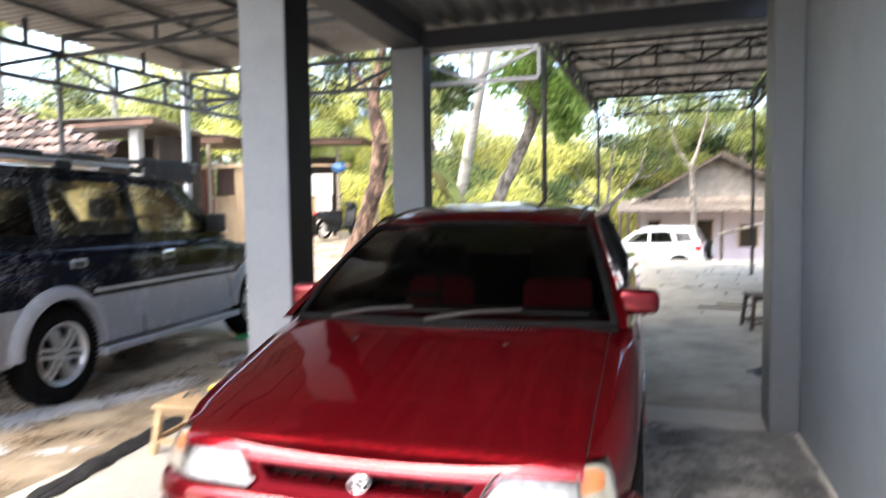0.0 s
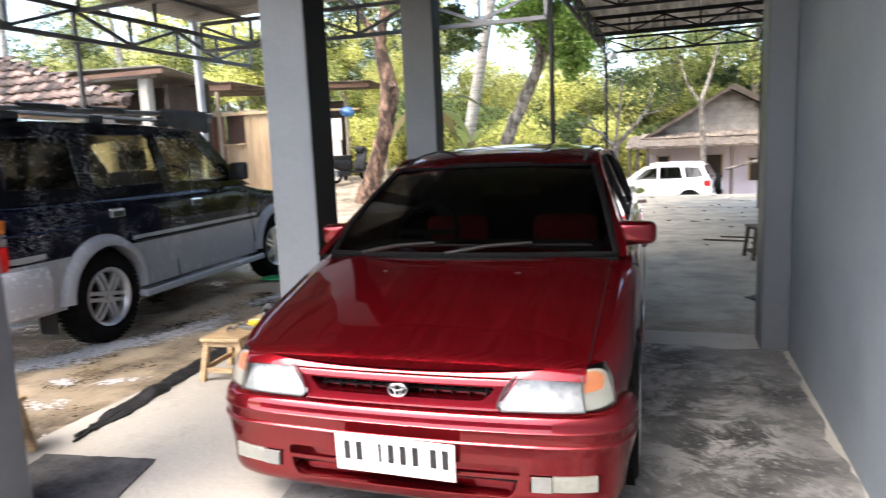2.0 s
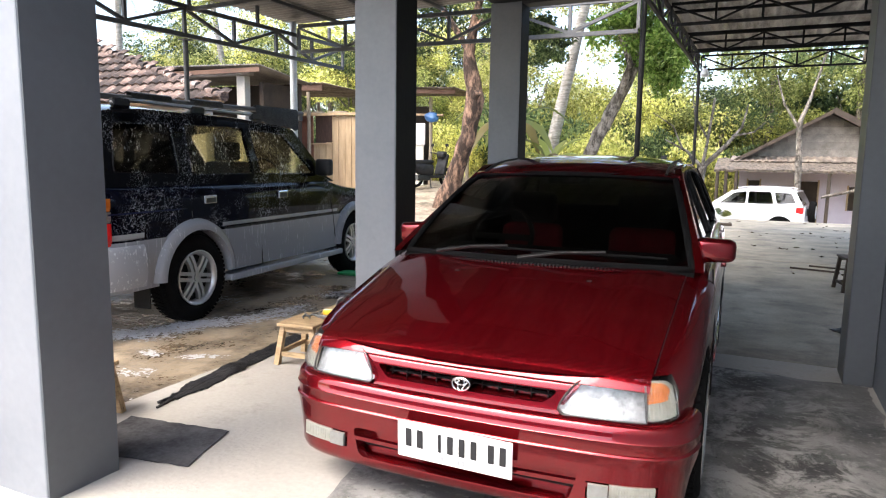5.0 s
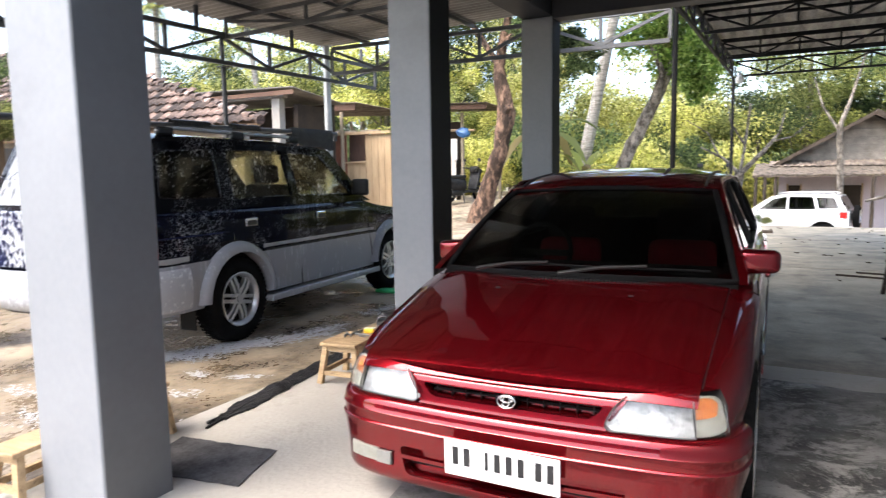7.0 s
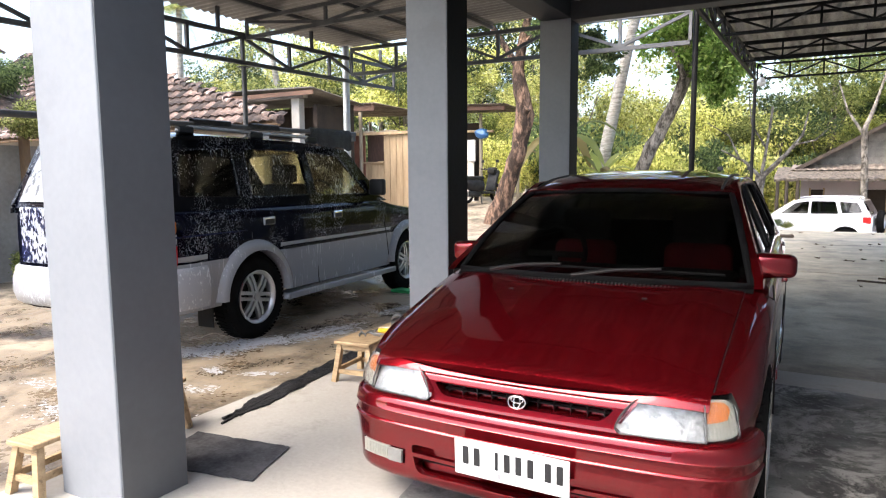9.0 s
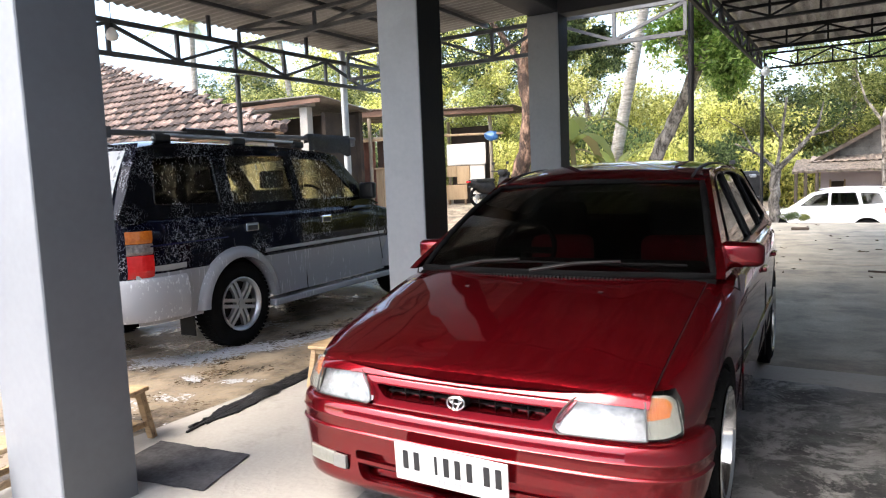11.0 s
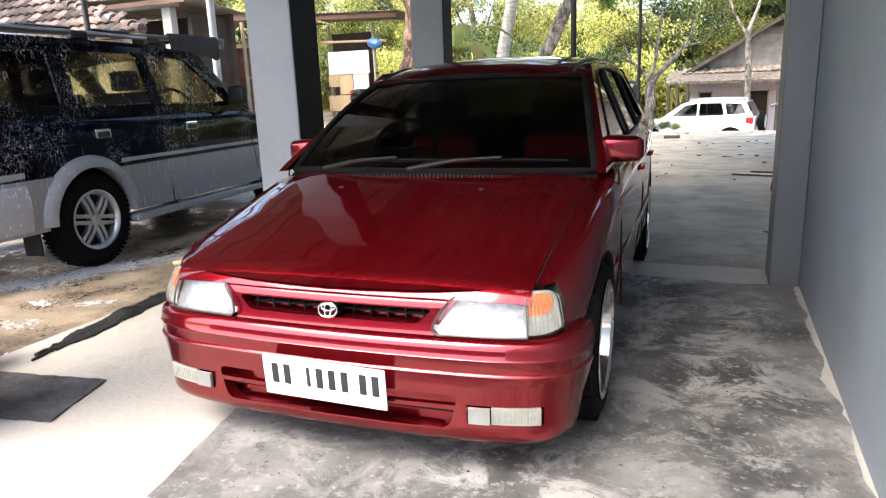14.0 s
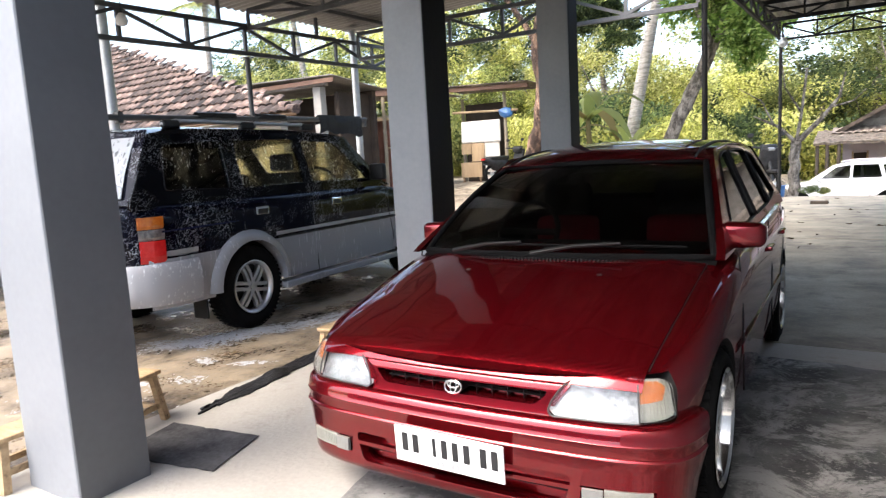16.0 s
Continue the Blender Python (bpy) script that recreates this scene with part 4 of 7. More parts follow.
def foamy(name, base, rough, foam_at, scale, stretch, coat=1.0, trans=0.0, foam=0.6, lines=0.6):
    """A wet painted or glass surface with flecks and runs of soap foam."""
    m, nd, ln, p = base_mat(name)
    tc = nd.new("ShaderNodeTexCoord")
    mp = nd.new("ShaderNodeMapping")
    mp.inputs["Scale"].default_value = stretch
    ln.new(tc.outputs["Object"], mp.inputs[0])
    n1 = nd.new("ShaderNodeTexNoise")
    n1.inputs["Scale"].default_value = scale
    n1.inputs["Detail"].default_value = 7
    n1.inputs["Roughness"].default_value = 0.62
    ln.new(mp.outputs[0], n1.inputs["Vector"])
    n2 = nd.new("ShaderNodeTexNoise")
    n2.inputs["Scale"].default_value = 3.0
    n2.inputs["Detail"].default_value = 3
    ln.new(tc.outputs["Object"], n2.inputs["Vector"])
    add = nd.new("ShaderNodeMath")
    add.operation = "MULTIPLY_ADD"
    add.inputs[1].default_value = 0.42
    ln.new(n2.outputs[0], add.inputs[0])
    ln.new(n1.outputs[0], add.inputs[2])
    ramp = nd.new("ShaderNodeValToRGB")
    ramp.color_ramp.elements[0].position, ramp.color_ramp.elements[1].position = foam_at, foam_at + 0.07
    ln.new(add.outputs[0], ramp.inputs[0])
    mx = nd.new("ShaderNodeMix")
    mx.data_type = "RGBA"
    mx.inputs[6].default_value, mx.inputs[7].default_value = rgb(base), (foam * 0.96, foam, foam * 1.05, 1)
    # thin curling lines of foam between the flecks
    n3 = nd.new("ShaderNodeTexNoise")
    n3.inputs["Scale"].default_value, n3.inputs["Detail"].default_value, n3.inputs["Distortion"].default_value = scale * 0.42, 3, 0.5
    ln.new(mp.outputs[0], n3.inputs["Vector"])
    dev = nd.new("ShaderNodeMath")
    dev.operation = "COMPARE"
    dev.inputs[1].default_value, dev.inputs[2].default_value = 0.5, 0.011
    ln.new(n3.outputs[0], dev.inputs[0])
    msk = nd.new("ShaderNodeMapRange")
    msk.inputs["From Min"].default_value, msk.inputs["From Max"].default_value = 0.42, 0.6
    msk.inputs["To Max"].default_value = lines
    ln.new(n2.outputs[0], msk.inputs[0])
    worm = nd.new("ShaderNodeMath")
    worm.operation = "MULTIPLY"
    ln.new(dev.outputs[0], worm.inputs[0])
    ln.new(msk.outputs[0], worm.inputs[1])
    both = nd.new("ShaderNodeMath")
    both.operation = "MAXIMUM"
    ln.new(worm.outputs[0], both.inputs[0])
    ln.new(ramp.outputs[0], both.inputs[1])
    ln.new(both.outputs[0], mx.inputs[0])
    ln.new(mx.outputs[2], p.inputs["Base Color"])
    mr = nd.new("ShaderNodeMapRange")
    mr.inputs["To Min"].default_value, mr.inputs["To Max"].default_value = rough, 0.8
    ln.new(ramp.outputs[0], mr.inputs[0])
    ln.new(mr.outputs[0], p.inputs["Roughness"])
    p.inputs["Coat Weight"].default_value = coat
    p.inputs["Specular IOR Level"].default_value = 0.5 if trans else 0.1
    if trans:
        mt = nd.new("ShaderNodeMapRange")
        mt.inputs["To Min"].default_value, mt.inputs["To Max"].default_value = trans, 0.2
        ln.new(ramp.outputs[0], mt.inputs[0])
        ln.new(mt.outputs[0], p.inputs["Transmission Weight"])
    return m


NAVY_DARK = foamy("wet_black_frames", (0.002, 0.0022, 0.004), 0.1, 0.9, 90, (1, 1, 0.8), 0.03)
NAVY_WET = foamy("wet_navy_paint", (0.0018, 0.0022, 0.008), 0.08, 0.866, 80, (1, 1, 0.85), 0.1)
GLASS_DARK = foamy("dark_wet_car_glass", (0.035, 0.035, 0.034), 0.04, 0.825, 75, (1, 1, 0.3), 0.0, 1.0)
# Yellow base colour stands in for foliage light and reflections in the wet panes.
GLASS_WET = foamy("wet_glass_foliage_tint", (0.72, 0.68, 0.46), 0.05, 0.84, 75, (1, 1, 0.3), 0.0, 1.0)
SEAL_WET = foamy("wet_black_seal", (0.006, 0.006, 0.007), 0.2, 0.8, 40, (1, 1, 1), 0.3)
GLASS_FOAM = foamy("foamed_rear_glass", (0.4, 0.43, 0.46), 0.15, 0.62, 22, (1, 1, 0.3), 0.0, 0.5, 0.5)
BUMPER_WET = foamy("foamed_bumper", (0.34, 0.35, 0.37), 0.3, 0.77, 50, (1, 1, 0.5), 0.3)
CLAD_WET = foamy("wet_grey_cladding", (0.29, 0.3, 0.32), 0.18, 0.79, 55, (1, 1, 0.12), 0.5, foam=0.5, lines=0.35)


def arch_ring(bm, y, z, r0, r1, x0, x1, a0, a1, n=22):
    """A flared ring round a wheel opening, from angle a0 to a1 in degrees."""
    rings = []
    for i in range(n + 1):
        a = radians(lerp(a0, a1, i / n))
        c, s = math.cos(a), math.sin(a)
        rings.append([bm.verts.new((x, y + r * c, z + r * s)) for x, r in ((x0, r1), (lerp(x0, x1, 0.75), lerp(r1, r0, 0.25)), (x1, lerp(r1, r0, 0.6)), (x1, r0), (x0 - (x1 - x0), r0))])
    for A, B in zip(rings, rings[1:]):
        for k in range(4):
            bm.faces.new((A[k], A[k + 1], B[k + 1], B[k]))
        bm.faces.new((A[4], A[0], B[0], B[4]))
    bm.faces.new(rings[0])
    bm.faces.new(rings[-1][::-1])
    return bm


def skin_strip(wf, y0, y1, z0, z1, off, s, n=24, t=0.01):
    """A strip that follows the side of a body."""
    bm = bmesh.new()
    add_grid(bm, [[(s * (wf(lerp(y0, y1, i / n)) + off - (0.012 if z < lerp(z0, z1, 0.2) else 0)), lerp(y0, y1, i / n), z) for i in range(n + 1)] for z in (z0, lerp(z0, z1, 0.3), lerp(z0, z1, 0.9), z1)])
    return thick(bm, t)


def van_seat(car, x, y, z):
    bm = bmesh.new()
    add_box(bm, x - 0.24, y, z - 0.3, x + 0.24, y + 0.14, z + 0.3, bev=0.05, seg=3)
    st = part("seat", bm, CABIN, car, "dark fabric seat", smooth=40)
    part("headrest", box(x - 0.13, y + 0.03, z + 0.31, x + 0.13, y + 0.11, z + 0.48, bev=0.03, seg=2), CABIN, st, smooth=40)


def blue_car():
    car = empty("blue_people_carrier", pose(-4.876, 7.048, 0, 0, 0, 185))
    tagged(car, "dark blue family car with grey panels, wet with soap foam", "car")
    wf = lambda y: curve1([(0, 0.5), (0.04, 0.62), (0.1, 0.7), (0.2, 0.755), (0.4, 0.785), (0.8, 0.795), (4.0, 0.79), (4.25, 0.77), (4.36, 0.735), (4.43, 0.66)], y)
    top = lambda y: curve1([(0, 0.84), (0.06, 0.9), (0.2, 0.95), (0.6, 1.0), (1.1, 1.07), (1.3, 1.1), (4.43, 1.1)], y)
    ys = [0, 0.03, 0.08, 0.15, 0.25, 0.4, 0.6, 0.9, 1.15, 1.3, 1.6, 2.0, 2.4, 2.8, 3.2, 3.6, 3.9, 4.15, 4.28, 4.36, 4.43]
    bm = body_loft(ys, wf, lambda y: 0.34, top, lambda y: curve1([(0, 0.05), (1.0, 0.06), (1.3, 0.03), (4.4, 0.03)], y), 0.75)
    HUBS = (0.7, 3.33)
    cut = bmesh.new()
    for yy in HUBS:
        for s in (-1, 1):
            cyl_x(cut, yy, 0.345, 0.4, s * 0.5, s * 1.0)
    add_box(cut, -0.68, 1.4, 0.5, 0.68, 4.2, 1.3)
    body = part("body", finish(carve(mesh_of("body", bm, NAVY_WET), cut, WELL), 35), None, car)
    for s in (-1, 1):
        cut = bmesh.new()
        for yy in HUBS:
            cyl_x(cut, yy, 0.345, 0.4, s * 0.5, s * 1.0)
        me = carve(mesh_of("cladding", skin_strip(wf, 0.12, 4.3, 0.33, 0.69, 0.008, s), CLAD_WET), cut, CLAD_WET)
        clad = part("side_cladding", finish(me), None, car, "grey lower side panel")
        part("trim_line", skin_strip(wf, 1.05, 2.98, 0.692, 0.708, 0.012, s, 10), SEAL, clad)
        part("decal_strip", skin_strip(wf, 1.08, 3.0, 0.71, 0.75, 0.004, s, 10, 0.003), SILVER, clad)
        part("decal_strip", skin_strip(wf, 3.86, 4.2, 0.7, 0.745, 0.004, s, 6, 0.003), SILVER, clad)
        for yy in HUBS:
            bm = arch_ring(bmesh.new(), yy, 0.345, 0.375, 0.465, s * 0.785, s * 0.845, 2, 180)
            part("wheel_arch", bm, CLAD_WET, car, "grey flared wheel arch", smooth=40)
        bm = bmesh.new()
        add_box(bm, min(s * 0.7, s * 0.86), 1.06, 0.25, max(s * 0.7, s * 0.86), 2.98, 0.31, bev=0.015, seg=2)
        part("side_step", bm, CLAD_WET, car)
        for y in (3.15, 2.12):
            hd = part("door_handle", box(min(s * 0.79, s * 0.808), y - 0.075, 0.915, max(s * 0.79, s * 0.808), y + 0.075, 0.985, bev=0.01, seg=2), CHROME, car, "chrome door handle")
            part("handle_recess", box(min(s * 0.8, s * 0.811), y - 0.06, 0.922, max(s * 0.8, s * 0.811), y + 0.06, 0.965, bev=0.004), BLACK, hd)
        for pts in ([(3.36, 1.08), (3.36, 0.8)], [(2.47, 1.08), (2.47, 0.33)], [(1.28, 1.06), (1.2, 0.8), (1.12, 0.33)]):
            bm = bmesh.new()
            add_tube(bm, [(s * (wf(y) + 0.004 + (0.008 if z < 0.69 else 0) - (0.03 if z > 1.03 else 0)), y, z) for y, z in pts], 0.005, 5)
            part("door_gap", bm, SEAL, car)
        bm = bmesh.new()
        add_bar(bm, (s * 0.799, 3.42, 0.89), (s * 0.799, 4.2, 0.89), 0.004, 0.012)
        part("body_crease", bm, NAVY, car)
        lamp = part("tail_lamp", skin_strip(wf, 4.17, 4.35, 0.67, 0.83, 0.012, s, 6, 0.02), RED_LENS, car, "tall red, white and amber tail lamp")
        part("reverse_lens", skin_strip(wf, 4.17, 4.35, 0.833, 0.908, 0.012, s, 6, 0.02), REFLECT, lamp)
        part("amber_lens", skin_strip(wf, 4.17, 4.35, 0.911, 1.0, 0.012, s, 6, 0.02), AMBER, lamp)
        bm = bmesh.new()
        add_box(bm, -0.1, -0.04, -0.09, 0.1, 0.05, 0.09, bev=0.03, seg=3)
        mir = part("mirror", bm, BLACK, car, "black door mirror", smooth=50)
        mir.matrix_basis = pose(s * 0.865, 1.46, 1.2) @ Matrix.Diagonal((0.9, 0.9, 0.95, 1))
        part("mirror_arm", box(min(-s * 0.14, -s * 0.05), -0.03, -0.08, max(-s * 0.14, -s * 0.05), 0.03, -0.03), BLACK, mir)
    # bumpers, rear door
    bm = bmesh.new()
    rows = []
    for z, o in ((0.36, -0.02), (0.39, 0.03), (0.46, 0.05), (0.56, 0.05), (0.6, 0.035), (0.64, 0.03), (0.665, 0.0)):
        row = []
        for x, y in [(-0.805, 3.88), (-0.8, 4.1), (-0.785, 4.26), (-0.74, 4.38), (-0.64, 4.45), (-0.45, 4.48), (0, 4.49), (0.45, 4.48), (0.64, 4.45), (0.74, 4.38), (0.785, 4.26), (0.8, 4.1), (0.805, 3.88)]:
            row.append((x + math.copysign(o * 0.6, x) * (abs(x) > 0.6), y + o * (y > 4.35), z))
        rows.append(row)
    add_grid(bm, rows)
    thick(bm, 0.03)
    part("rear_bumper", bm, BUMPER_WET, car, "pale grey rear bumper with foam", smooth=50)
    part("front_bumper", box(-0.76, -0.12, 0.36, 0.76, 0.16, 0.66, bev=0.06, seg=3), CLAD_WET, car, smooth=40)
    for s in (-1, 1):
        part("headlight", box(min(s * 0.4, s * 0.72), -0.03, 0.7, max(s * 0.4, s * 0.72), 0.12, 0.84, bev=0.03, seg=2), REFLECT, car)
        part("mud_flap", box(min(s * 0.62, s * 0.77), 3.8, 0.17, max(s * 0.62, s * 0.77), 3.812, 0.4), WELL, car)
    door = part("rear_door", box(-0.6, 4.425, 0.68, 0.6, 4.45, 1.1, bev=0.01), foamy("foamed_rear_door", (0.01, 0.014, 0.06), 0.15, 0.66, 45, (1, 1, 0.5), foam=0.5), car, "navy rear door with foam")
    plt = part("number_plate", box(-0.2, 4.455, 0.74, 0.2, 4.462, 0.86, bev=0.003), INK, car, "black number plate")
    for x in (-0.14, -0.09, -0.02, 0.03, 0.08, 0.14):
        part("plate_bar", box(x - 0.016, 4.463, 0.77, x + 0.016, 4.465, 0.83), PLATE, plt)
    # greenhouse
    h = lambda z: curve1([(1.0, 0.785), (1.1, 0.775), (1.62, 0.665), (1.7, 0.64)], z)
    outline = [(1.12, 1.05), (1.25, 1.1), (1.76, 1.57), (2.0, 1.6), (2.6, 1.625), (3.9, 1.625), (4.12, 1.59), (4.4, 1.12), (4.4, 1.05)]
    wins = [[(4.02, 1.51), (3.45, 1.54), (3.45, 1.16), (4.1, 1.18)], [(3.31, 1.54), (2.56, 1.55), (2.52, 1.15), (3.31, 1.15)], [(2.47, 1.54), (1.95, 1.51), (1.5, 1.14), (2.42, 1.145)]]
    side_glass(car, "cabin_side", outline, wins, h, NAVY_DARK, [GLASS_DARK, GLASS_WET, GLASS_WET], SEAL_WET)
    bm = bmesh.new()
    rows = []
    for j in range(13):
        v = j / 12
        row = []
        for i in range(13):
            u = -1 + 2 * i / 12
            y = lerp(1.72, 4.14, v)
            zc = curve1([(1.72, 1.58), (1.95, 1.635), (2.6, 1.675), (3.8, 1.675), (4.14, 1.63)], y)
            row.append((0.675 * u, y, zc - 0.045 * abs(u) ** 3))
        rows.append(row)
    add_grid(bm, rows)
    thick(bm, 0.03)
    roof = part("roof", bm, NAVY_DARK, car, smooth=50)
    for s in (-1, 1):
        bm = bmesh.new()
        add_tube(bm, [(s * 0.56, 2.15, 1.66), (s * 0.56, 2.25, 1.69), (s * 0.56, 3.75, 1.695), (s * 0.56, 3.88, 1.665)], 0.016, 8)
        rail = part("roof_rail", bm, ALLOY, roof, "silver roof rail", smooth=50)
        for y in (2.2, 3.0, 3.8):
            part("rail_foot", box(s * 0.56 - 0.025, y - 0.08, 1.64, s * 0.56 + 0.025, y + 0.08, 1.7, bev=0.012), BLACK, rail)
    bot = lambda u: (0.72 * u, 1.16 + 0.1 * u * u, 1.085)
    tp = lambda u: (0.63 * u, 1.73 + 0.06 * u * u, 1.59)
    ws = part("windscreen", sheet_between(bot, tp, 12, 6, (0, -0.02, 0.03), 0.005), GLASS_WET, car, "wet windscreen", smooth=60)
    ws.visible_shadow = False
    rb = lambda u: (0.755 * u, 4.41 - 0.02 * u * u, 1.09)
    rt = lambda u: (0.66 * u, 4.14 - 0.02 * u * u, 1.62)
    part("rear_frame", sheet_between(rb, rt, 10, 6, (0, 0.02, 0.0), 0.005), NAVY_WET, car, smooth=60)
    rb = lambda u: (0.66 * u, 4.415 - 0.02 * u * u, 1.14)
    rt = lambda u: (0.57 * u, 4.18 - 0.02 * u * u, 1.57)
    part("rear_window", sheet_between(rb, rt, 10, 6, (0, 0.02, 0.0), 0.005), GLASS_FOAM, car, "rear window white with foam", smooth=60)
    part("dashboard", box(-0.66, 1.4, 0.85, 0.66, 1.62, 1.12, bev=0.04, seg=2), CABIN, car, smooth=40)
    bm = bmesh.new()
    add_tube(bm, [(0.18 * math.cos(a * math.pi / 12), 0.18 * math.sin(a * math.pi / 12), 0) for a in range(25)], 0.014, 8, False)
    add_bar(bm, (-0.17, 0, 0), (0.17, 0, 0), 0.03, 0.02)
    part("steering_wheel", bm, CABIN, car, smooth=60).matrix_basis = pose(-0.36, 1.75, 1.12, 60)
    for x in (-0.36, 0.36):
        for y in (2.3, 3.1, 3.85):
            van_seat(car, x, y, 0.95)
    ms = wheel_meshes(0.345, 0.222, 0.2, 6, ALLOY, ALLOY, dish=0.03, split=True)
    for yy, tr in ((HUBS[0], 5), (HUBS[1], 20)):
        for s in (-1, 1):
            put_wheel(car, ms, s * 0.805, yy, 0.345 - 0.012, s, tr)
    # a short, slightly narrowed tail
    for ob in list(car.children_recursive):
        if ob.type == "MESH" and ob.matrix_basis == Matrix.Identity(4):
            for v in ob.data.vertices:
                if v.co.y > 3.9:
                    v.co.x *= 1 - 0.07 * smoothstep(4.1, 4.45, v.co.y)
                    v.co.y = 3.9 + (v.co.y - 3.9) * 0.88
    return car


blue_car()


def white_suv():
    car = empty("white_suv", pose(-2.35, 25.9, -1.15, 0, 0, -100))
    tagged(car, "white sport utility car with a spare wheel on its back", "car")
    wf = lambda y: curve1([(0, 0.5), (0.06, 0.66), (0.15, 0.74), (0.35, 0.81), (0.7, 0.83), (3.6, 0.84), (3.9, 0.8), (4.05, 0.7)], y)
    top = lambda y: curve1([(0, 0.86), (0.15, 0.95), (0.6, 1.03), (1.05, 1.08), (4.05, 1.12)], y)
    ys = [0, 0.05, 0.12, 0.25, 0.45, 0.7, 1.0, 1.2, 1.6, 2.0, 2.5, 3.0, 3.4, 3.7, 3.9, 4.0, 4.05]
    bm = body_loft(ys, wf, lambda y: 0.28, top, lambda y: 0.05, 0.7)
    cut = bmesh.new()
    for yy in (0.75, 3.35):
        for s in (-1, 1):
            cyl_x(cut, yy, 0.36, 0.42, s * 0.5, s * 1.0)
    add_box(cut, -0.7, 1.3, 0.5, 0.7, 3.8, 1.3)
    part("body", finish(carve(mesh_of("body", bm, WHITE), cut, WELL), 35), None, car)
    h = lambda z: curve1([(1.0, 0.81), (1.1, 0.8), (1.65, 0.64)], z)
    outline = [(0.95, 1.03), (1.1, 1.08), (1.75, 1.55), (2.2, 1.63), (3.3, 1.63), (3.75, 1.58), (4.0, 1.12), (4.0, 1.05)]
    wins = [[(1.45, 1.14), (1.85, 1.48), (2.25, 1.55), (2.25, 1.15)], [(2.33, 1.15), (2.33, 1.55), (3.0, 1.55), (3.12, 1.17)], [(3.22, 1.18), (3.12, 1.54), (3.62, 1.52), (3.78, 1.22)]]
    side_glass(car, "cabin_side", outline, wins, h, WHITE, SIDE_GLASS, SEAL)
    bm = bmesh.new()
    add_grid(bm, [[(0.65 * u / 6, lerp(1.7, 3.8, j / 8), curve1([(1.7, 1.56), (2.1, 1.67), (3.2, 1.69), (3.8, 1.62)], lerp(1.7, 3.8, j / 8)) - 0.04 * abs(u / 6) ** 3) for u in range(-5, 6)] for j in range(9)])
    thick(bm, 0.03)
    roof = part("roof", bm, WHITE, car, smooth=50)
    for s in (-1, 1):
        bm = bmesh.new()
        add_tube(bm, [(s * 0.55, 1.95, 1.65), (s * 0.55, 2.1, 1.69), (s * 0.55, 3.5, 1.69), (s * 0.55, 3.62, 1.65)], 0.013, 8)
        part("roof_rail", bm, WHITE, roof, smooth=50)
        part("tail_lamp", box(min(s * 0.6, s * 0.815), 3.78, 0.88, max(s * 0.6, s * 0.815), 4.02, 1.1, bev=0.03), RED_LENS, car, "red tail lamp")
        bm = box(-0.1, -0.04, -0.07, 0.1, 0.05, 0.07, bev=0.03, seg=2)
        part("mirror", bm, WHITE, car, smooth=50).matrix_basis = pose(s * 0.93, 1.4, 1.14)
    ws = part("windscreen", sheet_between(lambda u: (0.74 * u, 1.0 + 0.1 * u * u, 1.07), lambda u: (0.62 * u, 1.7 + 0.06 * u * u, 1.57), 10, 5, (0, -0.02, 0.03), 0.005), WINDOW, car, smooth=60)
    ws.visible_shadow = False
    part("rear_window", sheet_between(lambda u: (0.66 * u, 4.02, 1.14), lambda u: (0.6 * u, 3.78, 1.6), 8, 5, (0, 0.01, 0), 0.005), SIDE_GLASS, car, smooth=60)
    part("rear_bumper", box(-0.8, 3.9, 0.35, 0.8, 4.12, 0.62, bev=0.06, seg=2), WHITE, car, smooth=40)
    ms = wheel_meshes(0.35, 0.22, 0.2, 5, ALLOY, ALLOY, dish=0.03)
    for yy in (0.75, 3.35):
        for s in (-1, 1):
            put_wheel(car, ms, s * 0.83, yy, 0.345, s)
    spare = put_wheel(car, ms, 0, 4.28, 0.92, 1, name="spare_wheel")
    spare.matrix_basis = pose(0.1, 4.3, 0.92, 0, 0, 90)
    part("spare_bracket", box(-0.05, 4.0, 0.8, 0.25, 4.2, 1.02), BLACK, car)
    return car


white_suv()

# ---- things on the carport floor ----
WOOD_PALE = surf("pale_stool_wood", (0.3, 0.195, 0.1), (0.52, 0.38, 0.22), 0.6, 5, 70, 0.2, stretch=(1, 6, 6), stain=((0.15, 0.1, 0.06), 9.0, 0.55, 0.7))
WOOD_OLD = surf("old_brown_wood", (0.12, 0.075, 0.045), (0.26, 0.17, 0.1), 0.8, 3, 40, 0.4, stretch=(1, 1, 0.2))
WOOD_TAN = surf("tan_bamboo_board", (0.3, 0.205, 0.115), (0.47, 0.345, 0.21), 0.75, 3, 40, 0.3, stretch=(3, 3, 0.4))
MAT_GREY = surf("dark_rubber_mat", (0.028, 0.028, 0.031), (0.085, 0.085, 0.09), 0.9, 7, 60, 0.2, spec=0.15)
CLOTH_BLACK = surf("black_cloth", (0.006, 0.006, 0.007), (0.024, 0.024, 0.026), 0.5, 14, 120, 0.6, spec=0.3, depth=0.02)
TOOL = surf("dull_tool_steel", (0.16, 0.16, 0.16), (0.3, 0.3, 0.3), 0.45, 9, 90, 0.1, metal=0.7)
YELLOW = surf("yellow_plastic", (0.75, 0.52, 0.02), (0.85, 0.62, 0.05), 0.4, 9, 90, 0.05)
GREY_RUBBER = surf("grey_sandal_rubber", (0.1, 0.1, 0.105), (0.17, 0.17, 0.18), 0.7, 9, 120, 0.3)
BLUE = surf("blue_plastic", (0.025, 0.1, 0.3), (0.07, 0.2, 0.42), 0.4, 6, 60, 0.05)


